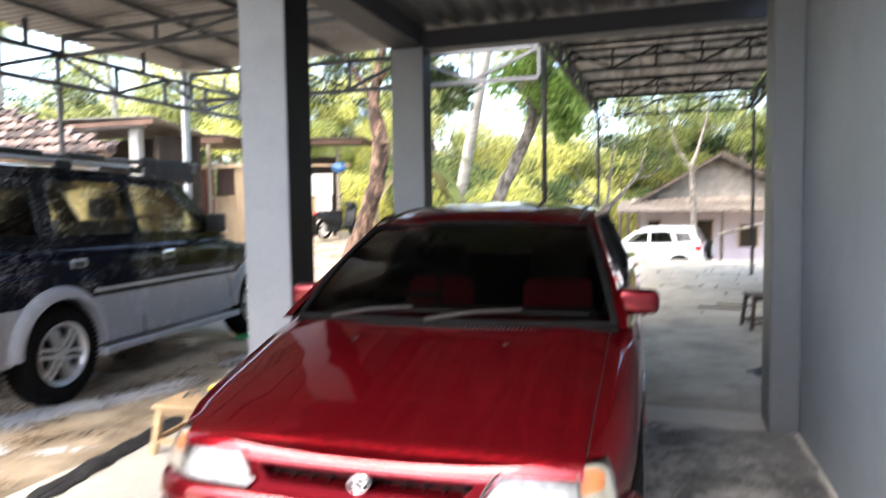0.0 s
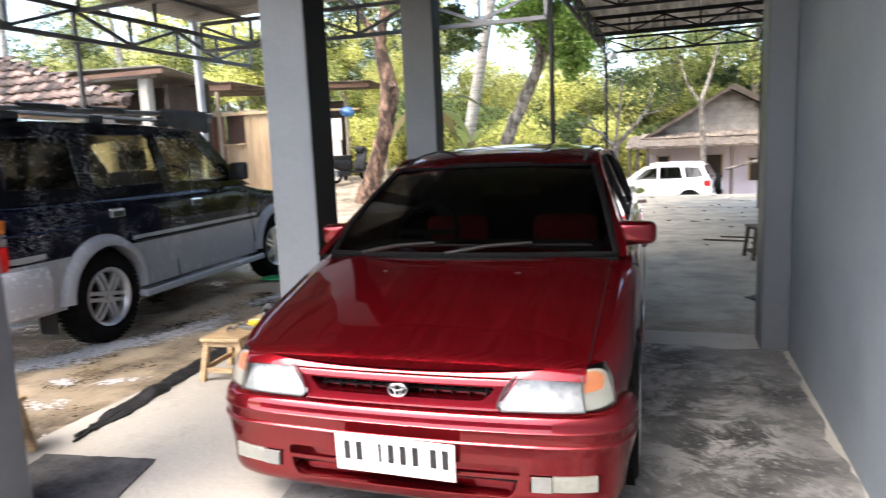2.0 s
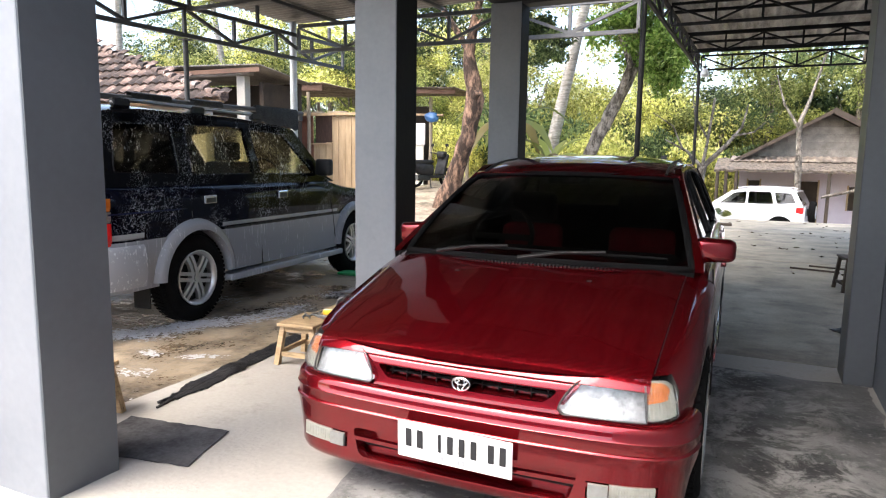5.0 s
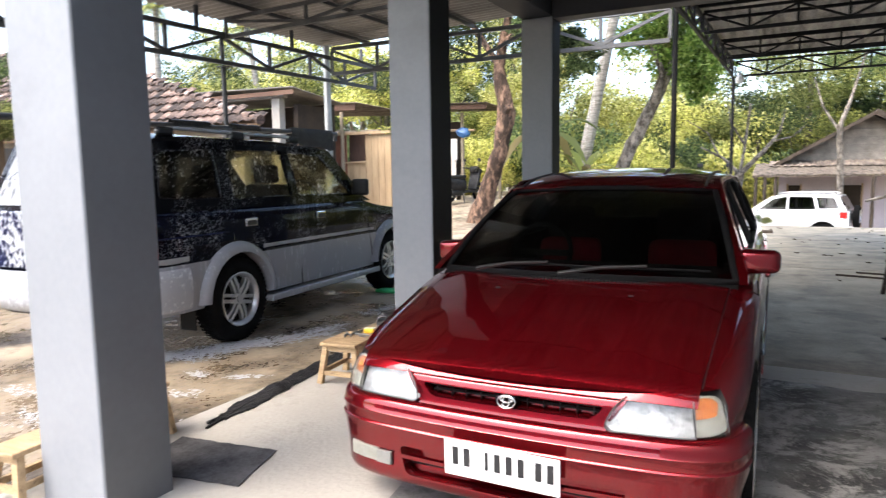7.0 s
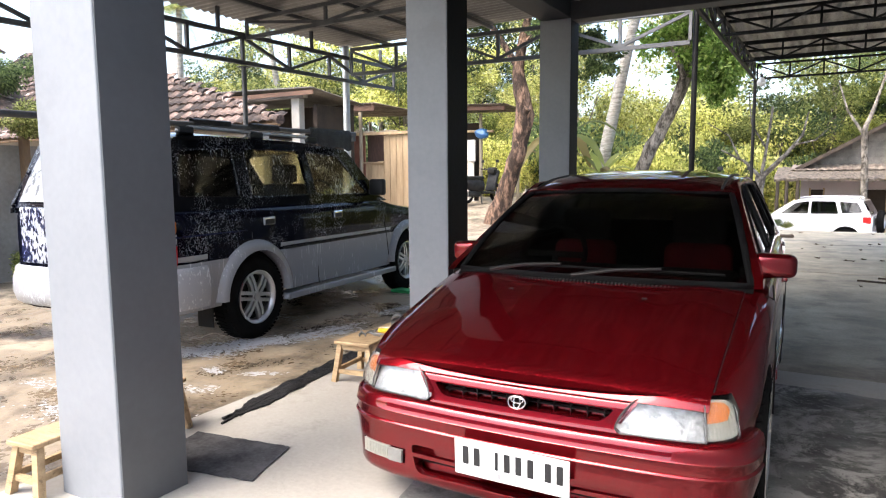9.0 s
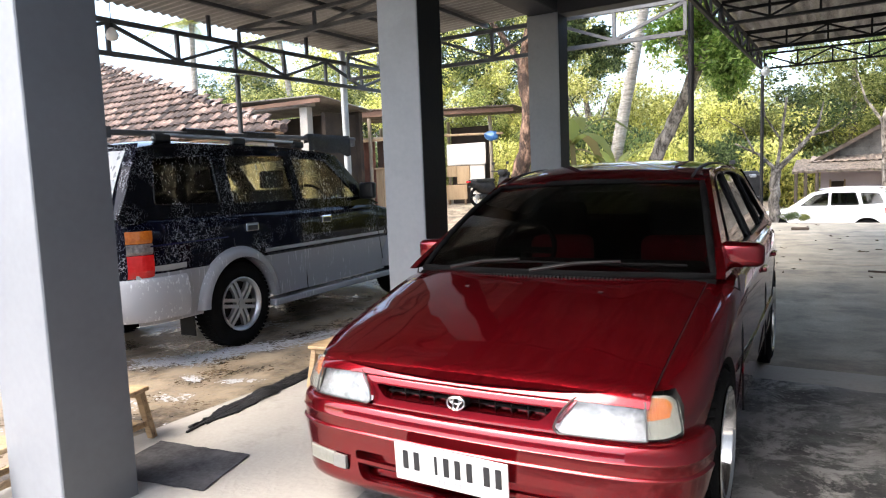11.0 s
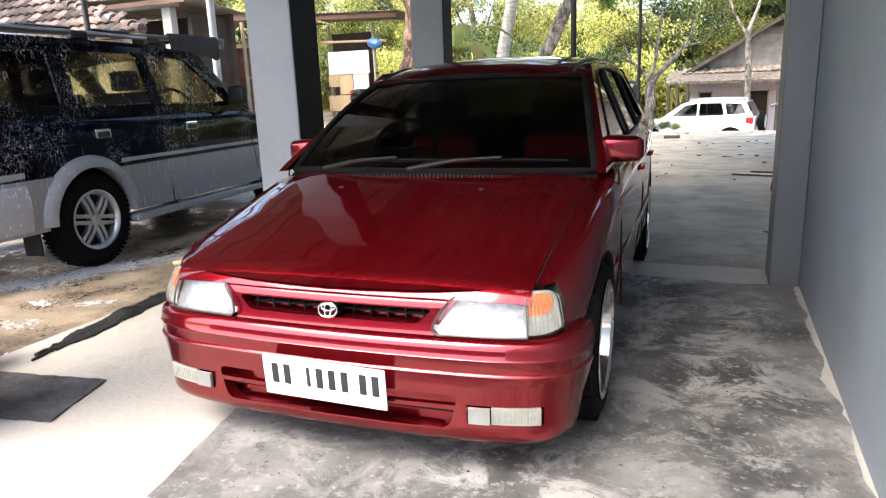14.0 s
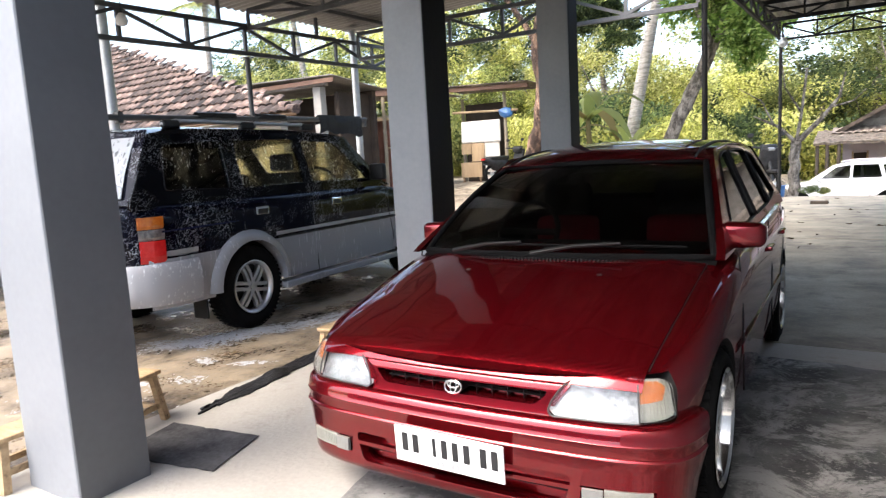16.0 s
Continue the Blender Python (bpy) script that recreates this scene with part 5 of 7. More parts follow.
def stool(m, w=0.26, l=0.34, hgt=0.27, label="small pale wooden stool with splayed legs on the floor", wood=None):
    wood = wood or WOOD_PALE
    st = empty("wooden_stool", m)
    tagged(st, label, "stool", group="wooden stools")
    part("seat_board", box(-w / 2, -l / 2, hgt - 0.022, w / 2, l / 2, hgt, bev=0.004), wood, st)
    for sx in (-1, 1):
        for sy in (-1, 1):
            bm = bmesh.new()
            add_bar(bm, (sx * (w / 2 + 0.005), sy * (l / 2 - 0.01), 0), (sx * (w / 2 - 0.028), sy * (l / 2 - 0.04), hgt - 0.02), 0.034, 0.034, up=(0, 1, 0))
            part("leg", bm, wood, st)
        bm = bmesh.new()
        add_bar(bm, (sx * (w / 2 - 0.012), -l / 2 + 0.03, 0.08), (sx * (w / 2 - 0.012), l / 2 - 0.03, 0.08), 0.018, 0.028)
        part("stretcher", bm, wood, st)
    for sy in (-1, 1):
        bm = bmesh.new()
        add_bar(bm, (-w / 2 + 0.02, sy * (l / 2 - 0.022), 0.07), (w / 2 - 0.02, sy * (l / 2 - 0.022), 0.07), 0.018, 0.028)
        part("stretcher", bm, wood, st)
        bm = bmesh.new()
        add_bar(bm, (-w / 2 + 0.02, sy * (l / 2 - 0.035), hgt - 0.04), (w / 2 - 0.02, sy * (l / 2 - 0.035), hgt - 0.04), 0.016, 0.034)
        part("apron", bm, wood, st)
    return st


stool(pose(-2.33, 3.3, 0, 0, 0, 6))
stool(pose(-2.3, 3.68, 0, 0, 0, 4), label="small pale wooden stool with tools and sandals on it")
stool(pose(-2.72, 1.94, 0, 0, 0, 12), label="small pale wooden stool behind a pillar")
stool(pose(-2.6, 1.42, 0, 0, 0, 6), 0.17, 0.32, 0.235, label="small pale wooden stool beside a pillar")
for x, y, r in ((-2.35, 3.72, 30), (-2.25, 3.76, 50)):
    sd = empty("sandal", pose(x, y, 0.271, 0, 0, r))
    tagged(sd, "grey rubber sandal lying on a stool", "sandal", group="sandals")
    pts = rounded([(-0.045, -0.12), (0.045, -0.12), (0.05, 0.11), (-0.035, 0.12)], 0.05)
    bm = bmesh.new()
    a = [bm.verts.new((x0, y0, 0)) for x0, y0 in pts]
    b = [bm.verts.new((x0, y0, 0.022)) for x0, y0 in pts]
    bm.faces.new(a[::-1]), bm.faces.new(b)
    for i in range(len(pts)):
        bm.faces.new((a[i], a[(i + 1) % len(pts)], b[(i + 1) % len(pts)], b[i]))
    part("sole", bm, GREY_RUBBER, sd)
    bm = bmesh.new()
    add_grid(bm, [[(0.05 * math.cos(q), yy, 0.015 + 0.05 * math.sin(q)) for q in (0, 0.6, 1.2, 1.57, 1.94, 2.54, 3.14)] for yy in (-0.02, 0.03, 0.07)])
    thick(bm, 0.006)
    part("strap", bm, GREY_RUBBER, sd, smooth=50)
yb = empty("tape_measure", pose(-2.3, 3.48, 0.27, 0, 0, 20))
tagged(yb, "small yellow plastic box lying on the stool", "tool")
part("case", box(-0.035, -0.035, 0, 0.035, 0.035, 0.03, bev=0.008, seg=2), YELLOW, yb)
part("case_band", box(-0.036, -0.012, 0.01, 0.036, 0.012, 0.032, bev=0.003), PLATE, yb)
for x, y, r in ((-2.4, 3.36, 40), (-2.33, 3.38, 75), (-2.36, 3.46, 10)):
    pl = empty("pliers", pose(x, y, 0.272, 0, 0, r))
    tagged(pl, "worn steel pliers lying on the stool", "tool", group="tools on the stool")
    for s in (-1, 1):
        bm = bmesh.new()
        add_tube(bm, [(0.004 * s, 0.05, 0.006), (-0.004 * s, 0, 0.006), (0.022 * s, -0.05, 0.006), (0.018 * s, -0.1, 0.006)], [0.004, 0.008, 0.006, 0.005], 6)
        part("handle", bm, TOOL, pl, smooth=60)

bm = bmesh.new()
corners = [Vector((-2.52, 2.1, 0)), Vector((-1.96, 2.18, 0)), Vector((-1.85, 1.82, 0)), Vector((-2.42, 1.72, 0))]
rows = []
for j in range(9):
    a, b = corners[0].lerp(corners[3], j / 8), corners[1].lerp(corners[2], j / 8)
    rows.append([a.lerp(b, i / 12) + Vector((0.012 * noise.noise((i * 0.9, j * 0.7, 3)), 0.012 * noise.noise((j * 0.7, i * 0.9, 5)), 0.005 + 0.004 * noise.noise((i * 0.5, j * 0.5, 1)))) for i in range(13)])
add_grid(bm, rows)
thick(bm, 0.003)
tagged(part("rubber_mat", bm, MAT_GREY, smooth=50), "dark grey rubber mat lying on the concrete floor", "mat")
bm = bmesh.new()
rows = []
for j in range(61):
    v = j / 60
    c = Vector((-2.53, 2.3, 0)).lerp(Vector((-2.74, 3.75, 0)), v)
    wd = 0.012 + 0.058 * smoothstep(0, 0.2, v) + 0.02 * noise.noise((v * 13, 3, 1))
    heap = 0.035 * math.exp(-((v - 0.42) / 0.07) ** 2)
    rows.append([c + Vector((wd * q + 0.014 * noise.noise((v * 22, q * 2, 2)), 0.02 * noise.noise((v * 17, q * 3, 4)), 0.006 + heap * (1 - q * q) + 0.016 * abs(noise.noise((v * 30, q * 3, 0))))) for q in (-1, -0.75, -0.5, -0.25, 0, 0.25, 0.5, 0.75, 1)])
add_grid(bm, rows)
thick(bm, 0.004)
tagged(part("black_cloth", bm, CLOTH_BLACK, smooth=40), "crumpled strip of black cloth along the slab edge", "cloth")
bm = bmesh.new()
add_bar(bm, (-2.5, 2.24, 0.006), (-2.6, 2.7, 0.006), 0.012, 0.01)
tagged(part("dark_stick", bm, CLOTH_BLACK), "thin black stick beside the cloth strip", "stick")
bm = bmesh.new()
for i, (x, y, rx, ry, r, thr) in enumerate(((-3.68, 3.62, 0.75, 0.15, 60, 0.0), (-3.9, 3.2, 0.34, 0.14, 20, 0.05), (-3.42, 4.35, 0.3, 0.1, 70, 0.05), (-3.52, 2.62, 0.06, 0.04, 0, -0.1), (-3.15, 2.6, 0.2, 0.1, 15, 0.2), (-3.3, 2.4, 0.2, 0.12, 0, 0.23), (-3.0, 3.05, 0.16, 0.05, 30, 0.1), (-3.75, 2.3, 0.3, 0.16, 10, 0.24), (-4.1, 2.2, 0.3, 0.12, 5, 0.24), (-3.35, 2.95, 0.12, 0.06, 0, 0.1), (-3.5, 1.95, 0.4, 0.2, 0, 0.26), (-3.0, 2.15, 0.3, 0.2, 20, 0.26), (-4.3, 4.3, 0.4, 0.2, 50, 0.15), (-3.4, 5.4, 0.5, 0.12, 80, 0.14))):
    # lacy foam: cells of a fine mesh kept where the noises leave bubbles
    place = pose(x, y, -0.0125, 0, 0, r)
    st = 0.011
    nx, ny = int(rx * 1.3 / st), int(ry * 1.3 / st)
    corner = {}
    def foam_vert(a, b):
        if (a, b) not in corner:
            px, py = a * st, b * st
            corner[(a, b)] = bm.verts.new(place @ Vector((px + 0.006 * noise.noise((px * 90, py * 90, i)), py + 0.006 * noise.noise((px * 90, py * 90, i + 9)), 0.003 + 0.006 * abs(noise.noise((px * 40, py * 40, i))))))
        return corner[(a, b)]
    for a in range(-nx, nx):
        for b in range(-ny, ny):
            px, py = a * st, b * st
            fall = math.sqrt((px / rx) ** 2 + (py / ry) ** 2)
            q = 0.2 * noise.noise((px * 5 + i * 7, py * 12, i)) + 0.3 * noise.noise((px * 22, py * 34, i + 3)) + 0.3 * noise.noise((px * 60, py * 60, i + 5))
            if q > thr - 0.12 + 0.3 * (fall - 0.5):
                bm.faces.new((foam_vert(a, b), foam_vert(a + 1, b), foam_vert(a + 1, b + 1), foam_vert(a, b + 1)))
tagged(part("soap_foam", bm, FOAM, smooth=80), "white lacy soap foam lying on the wet floor", "foam", kind="stuff")

# ---- steelwork of the canopies ----
STEEL_PALE = surf("pale_grey_painted_steel", (0.07, 0.073, 0.076), (0.125, 0.128, 0.132), 0.65, 4, 50, 0.1)
GALV = surf("galvanised_pole", (0.42, 0.43, 0.44), (0.58, 0.59, 0.6), 0.4, 5, 60, 0.1, metal=0.5)


def bar_part(name, p, q, w, material, parent, h=None):
    return part(name, add_bar(bmesh.new(), p, q, w, h), material, parent)


def truss(name, label, p, q, rise, n, material, w=0.05, group="", posts_to=None, vee=True):
    """A flat truss from p to q (bottom chord ends)."""
    t = empty(name)
    tagged(t, label, "truss", group=group)
    p, q, up = Vector(p), Vector(q), Vector((0, 0, rise))
    bar_part("bottom_chord", p, q, w, material, t)
    bar_part("top_chord", p + up, q + up, w, material, t)
    off = Vector((0, 0, w / 2))
    for i in range(n + 1):
        a = p.lerp(q, i / n)
        bar_part("strut", a + off, a + up - off, w * 0.8, material, t)
        if i < n:
            b = p.lerp(q, (i + 1) / n)
            lo, hi = (b, a) if (i % 2 == 0) == vee else (a, b)
            bar_part("brace", lo + off, hi + up - off, w * 0.75, material, t)
        if posts_to and i % 2 == 0:
            m = p.lerp(q, min(1, (i + 0.55) / n))
            bar_part("roof_post", m + up + off, Vector((m.x, m.y, posts_to)), w * 0.8, material, t)
    return t


truss("steel_truss", "grey painted steel truss along the wash bay roof", (-6.4, 1.9, 2.75), (-6.4, 9.75, 2.82), 0.35, 9, STEEL_GREY, 0.05, "grey trusses", posts_to=3.42, vee=False)
truss("steel_truss", "pale grey painted steel truss at the back of the roof", (-6.32, 8.45, 2.9), (-1.26, 8.45, 2.88), 0.38, 6, STEEL_PALE, 0.05, "grey trusses")
for y in (3.9, 6.3):
    truss("steel_truss", "pale grey painted steel truss under the wash bay roof", (-6.35, y, 3.1), (-2.45, y, 3.2), 0.22, 3, STEEL_PALE, 0.045, "grey trusses")
for y in (9.2, 11.5, 13.75):
    truss("canopy_truss", "black painted steel truss under the canopy", (-0.98, y, 3.06), (1.7, y, 3.06), 0.26, 5, STEEL_BLACK, 0.034, "black trusses")
truss("canopy_truss", "black painted steel truss along the canopy edge", (-1.03, 6.85, 3.05), (-1.03, 13.8, 3.08), 0.26, 11, STEEL_BLACK, 0.04, "black trusses")
truss("canopy_truss", "black painted steel truss along the canopy edge", (1.74, 6.85, 3.05), (1.74, 13.8, 3.08), 0.26, 11, STEEL_BLACK, 0.04, "black trusses")
for i in range(8):
    y = 7.2 + i * 0.92
    tagged(part("purlin", add_bar(bmesh.new(), (-1.1, y, 3.335 + 0.012 * (y - 6.8)), (1.75, y, 3.335 + 0.012 * (y - 6.8)), 0.04), STEEL_BLACK), "thin black steel purlin under the metal sheets", "purlin", group="purlins")
for x in (-5.9, -5.0, -4.1, -3.2):
    tagged(part("purlin", add_bar(bmesh.new(), (x, 1.2, 3.37 + 0.03 * (x + 6.7)), (x, 8.9, 3.37 + 0.03 * (x + 6.7)), 0.045), STEEL_GREY), "thin grey steel purlin under the metal sheets", "purlin", group="purlins")
for y in (1.6, 2.9, 4.2, 5.5):
    tagged(part("purlin", add_bar(bmesh.new(), (-2.1, y, 3.08), (1.1, y, 3.08), 0.05), STEEL_GREY), "thin grey steel purlin under the metal sheets", "purlin", group="purlins")


def pole(x, y, z0, z1, r, material, label):
    p = empty("steel_pole", pose(x, y, z0))
    tagged(p, label, "pole", group="steel poles")
    part("shaft", add_tube(bmesh.new(), [(0, 0, 0), (0, 0, z1 - z0)], r, 12), material, p, smooth=40)
    part("foot_plate", box(-r - 0.05, -r - 0.05, 0, r + 0.05, r + 0.05, 0.012), material, p)
    part("head_plate", box(-r - 0.03, -r - 0.03, z1 - z0 - 0.01, r + 0.03, r + 0.03, z1 - z0), material, p)


pole(-6.47, 8.5, -0.03, 3.36, 0.055, GALV, "pale galvanised steel pole holding the roof")
pole(-6.47, 4.38, -0.03, 3.36, 0.055, GALV, "pale galvanised steel pole holding the roof")
pole(-6.4, 6.27, -0.03, 2.74, 0.032, STEEL_GREY, "dark grey steel pole under the truss")
pole(-1.21, 8.52, -0.01, 3.3, 0.033, STEEL_BLACK, "slim black steel pole of the canopy")
pole(-1.02, 13.85, -0.01, 3.05, 0.03, STEEL_BLACK, "slim black steel pole of the canopy")
pole(1.78, 13.86, -0.01, 3.05, 0.03, STEEL_BLACK, "slim black steel pole of the canopy")
rail = empty("pipe_rail")
tagged(rail, "grey steel pipe rail tied between the poles", "rail")
part("pipe", add_tube(bmesh.new(), [(-6.36, 1.9, 1.9), (-6.36, 8.55, 1.98)], 0.035, 10), STEEL_GREY, rail, smooth=40)
for y, yy in ((4.38, 4.38), (6.27, 6.27), (8.5, 8.5)):
    part("clamp", box(-6.47, y - 0.03, 1.87, -6.33, y + 0.03, 1.99), STEEL_GREY, rail)


def hung_cloth(y0, y1, z, drop, label):
    bm = bmesh.new()
    rows = []
    for j in range(9):
        v = j / 8
        row = []
        for i in range(14):
            y = lerp(y0, y1, i / 13)
            s = v * 2 - 0.7
            x = -6.36 + (0.045 if s > 0 else -0.045) * (1 if abs(s) > 0.1 else s * 10) + 0.02 * noise.noise((y * 9, v * 3, y0)) * abs(s)
            zz = z + 0.04 - abs(s) * drop * (0.85 + 0.25 * noise.noise((y * 5, 0, y0)))
            row.append((x, y + 0.02 * noise.noise((v * 4, y * 3, 1)), zz))
        rows.append(row)
    add_grid(bm, rows)
    thick(bm, 0.004)
    tagged(part("hanging_cloth", bm, CLOTH_BLACK, smooth=50), label, "cloth", group="hanging cloths")


hung_cloth(5.36, 5.93, 1.98, 0.07, "folded black cloth over the pipe rail")
hung_cloth(6.3, 6.8, 1.98, 0.07, "folded black cloth over the pipe rail")
hung_cloth(7.45, 7.9, 2.0, 0.24, "black cloth hanging from the pipe rail")
hung_cloth(7.88, 8.4, 2.0, 0.27, "black cloth hanging from the pipe rail")
BULB = surf("white_bulb_glass", (0.75, 0.75, 0.74), (0.82, 0.82, 0.81), 0.3, 6, 60, 0.0)
for x, y, z, zt in ((-6.3, 4.5, 2.95, 3.44), (-0.72, 11.5, 2.72, 3.05)):
    lb = empty("pendant_bulb", pose(x, y, z))
    tagged(lb, "unlit white bulb hanging on a short wire", "lamp", group="bulbs")
    bm = bmesh.new()
    add_tube(bm, [(0, 0, -0.06), (0, 0, -0.045), (0, 0, 0.0), (0, 0, 0.05), (0, 0, 0.075)], [0.015, 0.052, 0.068, 0.045, 0.022], 14)
    part("bulb", bm, BULB, lb, smooth=60)
    part("socket", add_tube(bmesh.new(), [(0, 0, 0.07), (0, 0, 0.12)], 0.02, 10), BLACK, lb, smooth=40)
    part("wire", add_tube(bmesh.new(), [(0, 0, 0.11), (0, 0, zt - z)], 0.004, 6), BLACK, lb)

# ---- houses and sheds ----
TILE = surf("clay_roof_tile", (0.022, 0.014, 0.011), (0.12, 0.08, 0.063), 0.9, 5, 30, 0.5, vary=0.85, contrast=(0.4, 0.6), stain=((0.34, 0.28, 0.25), 3.0, 0.56, 0.64))
PLASTER = surf("stained_plaster", (0.22, 0.2, 0.18), (0.36, 0.34, 0.31), 0.9, 1.2, 20, 0.3)
LILAC = surf("faded_lilac_wall", (0.5, 0.44, 0.5), (0.62, 0.56, 0.6), 0.85, 1.0, 20, 0.2)
ASBESTOS = surf("weathered_fibre_sheet", (0.13, 0.12, 0.105), (0.27, 0.255, 0.23), 0.9, 1.5, 25, 0.3)
THATCH = surf("old_thatch_tiles", (0.05, 0.039, 0.03), (0.21, 0.17, 0.13), 0.9, 9, 50, 0.7, contrast=(0.42, 0.58), depth=0.03)
GABLE = surf("weathered_gable_boards", (0.13, 0.115, 0.1), (0.27, 0.245, 0.215), 0.9, 3, 30, 0.4, vary=0.25)
WOOD_DARK = surf("dark_weathered_wood", (0.03, 0.022, 0.016), (0.075, 0.055, 0.04), 0.85, 3, 40, 0.4)
# Near-black colour standing in for the shade inside openings and open sheds.
DARK_ROOM = surf("dark_room_shade", (0.02, 0.014, 0.01), (0.045, 0.03, 0.02), 0.9, 3, 30, 0.3)
BARK = surf("pale_bark", (0.05, 0.041, 0.032), (0.31, 0.275, 0.235), 0.95, 7, 30, 1.0, stretch=(1, 1, 0.5), depth=0.05, contrast=(0.42, 0.6), stain=((0.06, 0.05, 0.038), 4.0, 0.55, 0.66))
BARK_RED = surf("reddish_bark", (0.035, 0.02, 0.014), (0.3, 0.185, 0.125), 0.95, 9, 24, 1.0, stretch=(1, 1, 0.4), depth=0.06, contrast=(0.42, 0.6), stain=((0.03, 0.018, 0.012), 6.0, 0.48, 0.58))


def tile_mesh(w, l):
    bm = bmesh.new()
    prof = [(-w / 2, 0.0), (-w * 0.25, 0.03), (0, 0.04), (w * 0.2, 0.02), (w * 0.38, -0.008), (w * 0.52, 0.006)]
    add_grid(bm, [[(x, y, z + dz) for x, z in prof] for y, dz in ((0, 0.05), (l * 1.12, 0.0))])
    thick(bm, 0.022)
    return mesh_of("roof_tile", bm, TILE, 60)


TILE_BM = tile_mesh(0.25, 0.3)


def tiled_slope(house, a, b, c, d, near, limit):
    """Tiles over the slope with eave a-b and ridge c-d (c over a, d over b); those close to near as single parts, up to limit."""
    a, b, c, d = (Vector(v) for v in (a, b, c, d))
    across = (b - a).normalized()
    up0 = ((c + d) / 2 - (a + b) / 2)
    up = (up0 - across * up0.dot(across)).normalized()
    nrm = across.cross(up)
    height = (c - a).dot(up)
    spots = []
    r = 0
    while r * 0.3 < height:
        v = r * 0.3
        k = v / height
        lo = (c - a).dot(across) * k
        hi = (b - a).length + (d - b).dot(across) * k
        x = lo + 0.12
        while x < hi - 0.05:
            p = a + across * x + up * v + nrm * (0.02 + 0.012 * random.random())
            spots.append(p)
            x += 0.245
        r += 1
    spots.sort(key=lambda p: (p - Vector(near)).length)
    rot = Matrix((across, up, nrm)).transposed().to_4x4()
    rest = bmesh.new()
    for i, p in enumerate(spots):
        m = Matrix.Translation(p) @ rot @ Matrix.Rotation(random.uniform(-0.04, 0.04), 4, "Z") @ Matrix.Rotation(random.uniform(-0.02, 0.03), 4, "X")
        if i < limit:
            o = new("roof_tile", TILE_BM)
            o.parent = house
            o.matrix_basis = m
        else:
            rest.from_mesh(TILE_BM)
            bmesh.ops.transform(rest, matrix=m, verts=rest.verts[-TILE_N:])
    if len(spots) > limit:
        ob = part("far_tiles", rest, TILE, house, smooth=60)
        ob["kind"] = "stuff"
    else:
        rest.free()


TILE_N = len(TILE_BM.vertices)


def tiled_house():
    hs = empty("tiled_house")
    tagged(hs, "old plastered house with a weathered clay tile hip roof", "house")
    part("wall", box(-24, 10.4, -0.1, -10.2, 10.6, 2.35), PLASTER, hs)
    a, b, c, d = (-25, 10, 2.3), (-9.3, 10, 2.36), (-25, 13.6, 5.55), (-21.3, 13.6, 5.5)
    bm = bmesh.new()
    bm.faces.new([bm.verts.new(Vector(v) - Vector((0, 0, 0.03))) for v in (a, b, d, c)])
    thick(bm, 0.05)
    part("roof_deck", bm, WOOD_OLD, hs)
    tiled_slope(hs, a, b, c, d, (-10, 10, 2.4), 300)
    bm = bmesh.new()
    for i in range(38):
        p = Vector(b).lerp(Vector(d), i / 38)
        q = Vector(b).lerp(Vector(d), (i + 1.15) / 38)
        add_tube(bm, [p + Vector((0, 0, 0.09)), q + Vector((0, 0, 0.05))], [0.1, 0.08], 8)
    part("hip_tiles", bm, TILE, hs, smooth=50)


tiled_house()


def left_house():
    hs = empty("low_house")
    tagged(hs, "low grey plastered house with a clay tile roof", "house")
    part("wall", box(-9.3, -3, -0.1, -9.1, 4.9, 1.75), PLASTER, hs)
    part("wall", box(-14, 4.902, -0.1, -9.1, 5.1, 1.75), PLASTER, hs)
    part("eave_beam", box(-9.1, -3.2, 1.98, -8.85, 5.1, 2.08), ASBESTOS, hs)
    for y in (-2, 1.5, 4.8):
        part("post", box(-9.04, y, -0.05, -8.94, y + 0.09, 1.98), WOOD_OLD, hs)
    # Dark sheet for the shade behind the eave opening.
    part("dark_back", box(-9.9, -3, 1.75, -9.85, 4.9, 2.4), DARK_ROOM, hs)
    bm = bmesh.new()
    bm.faces.new([bm.verts.new(v) for v in ((-8.7, -3.4, 2.03), (-8.7, 5.15, 2.03), (-10.2, 5.15, 2.85), (-10.2, -3.4, 2.85))])
    thick(bm, 0.04)
    part("roof_sheet", bm, TILE, hs)
    bm = bmesh.new()
    bm.faces.new([bm.verts.new(v) for v in ((-9.9, -3.4, 2.95), (-9.9, 5.1, 2.95), (-12.4, 5.1, 4.6), (-12.4, -3.4, 4.6))])
    thick(bm, 0.04)
    part("roof_deck", bm, WOOD_OLD, hs)
    tiled_slope(hs, (-9.9, 0.5, 2.99), (-9.9, 5.1, 2.99), (-12.4, 0.5, 4.64), (-12.4, 5.1, 4.64), (-10, 5, 3), 200)


left_house()


RUSTY = surf("rusty_roof_sheet", (0.11, 0.085, 0.07), (0.27, 0.225, 0.18), 0.85, 2, 25, 0.3, contrast=(0.42, 0.58))
RUST_WOOD = surf("rust_brown_wood", (0.075, 0.038, 0.025), (0.15, 0.085, 0.055), 0.8, 3, 40, 0.3, stretch=(0.4, 3, 3))


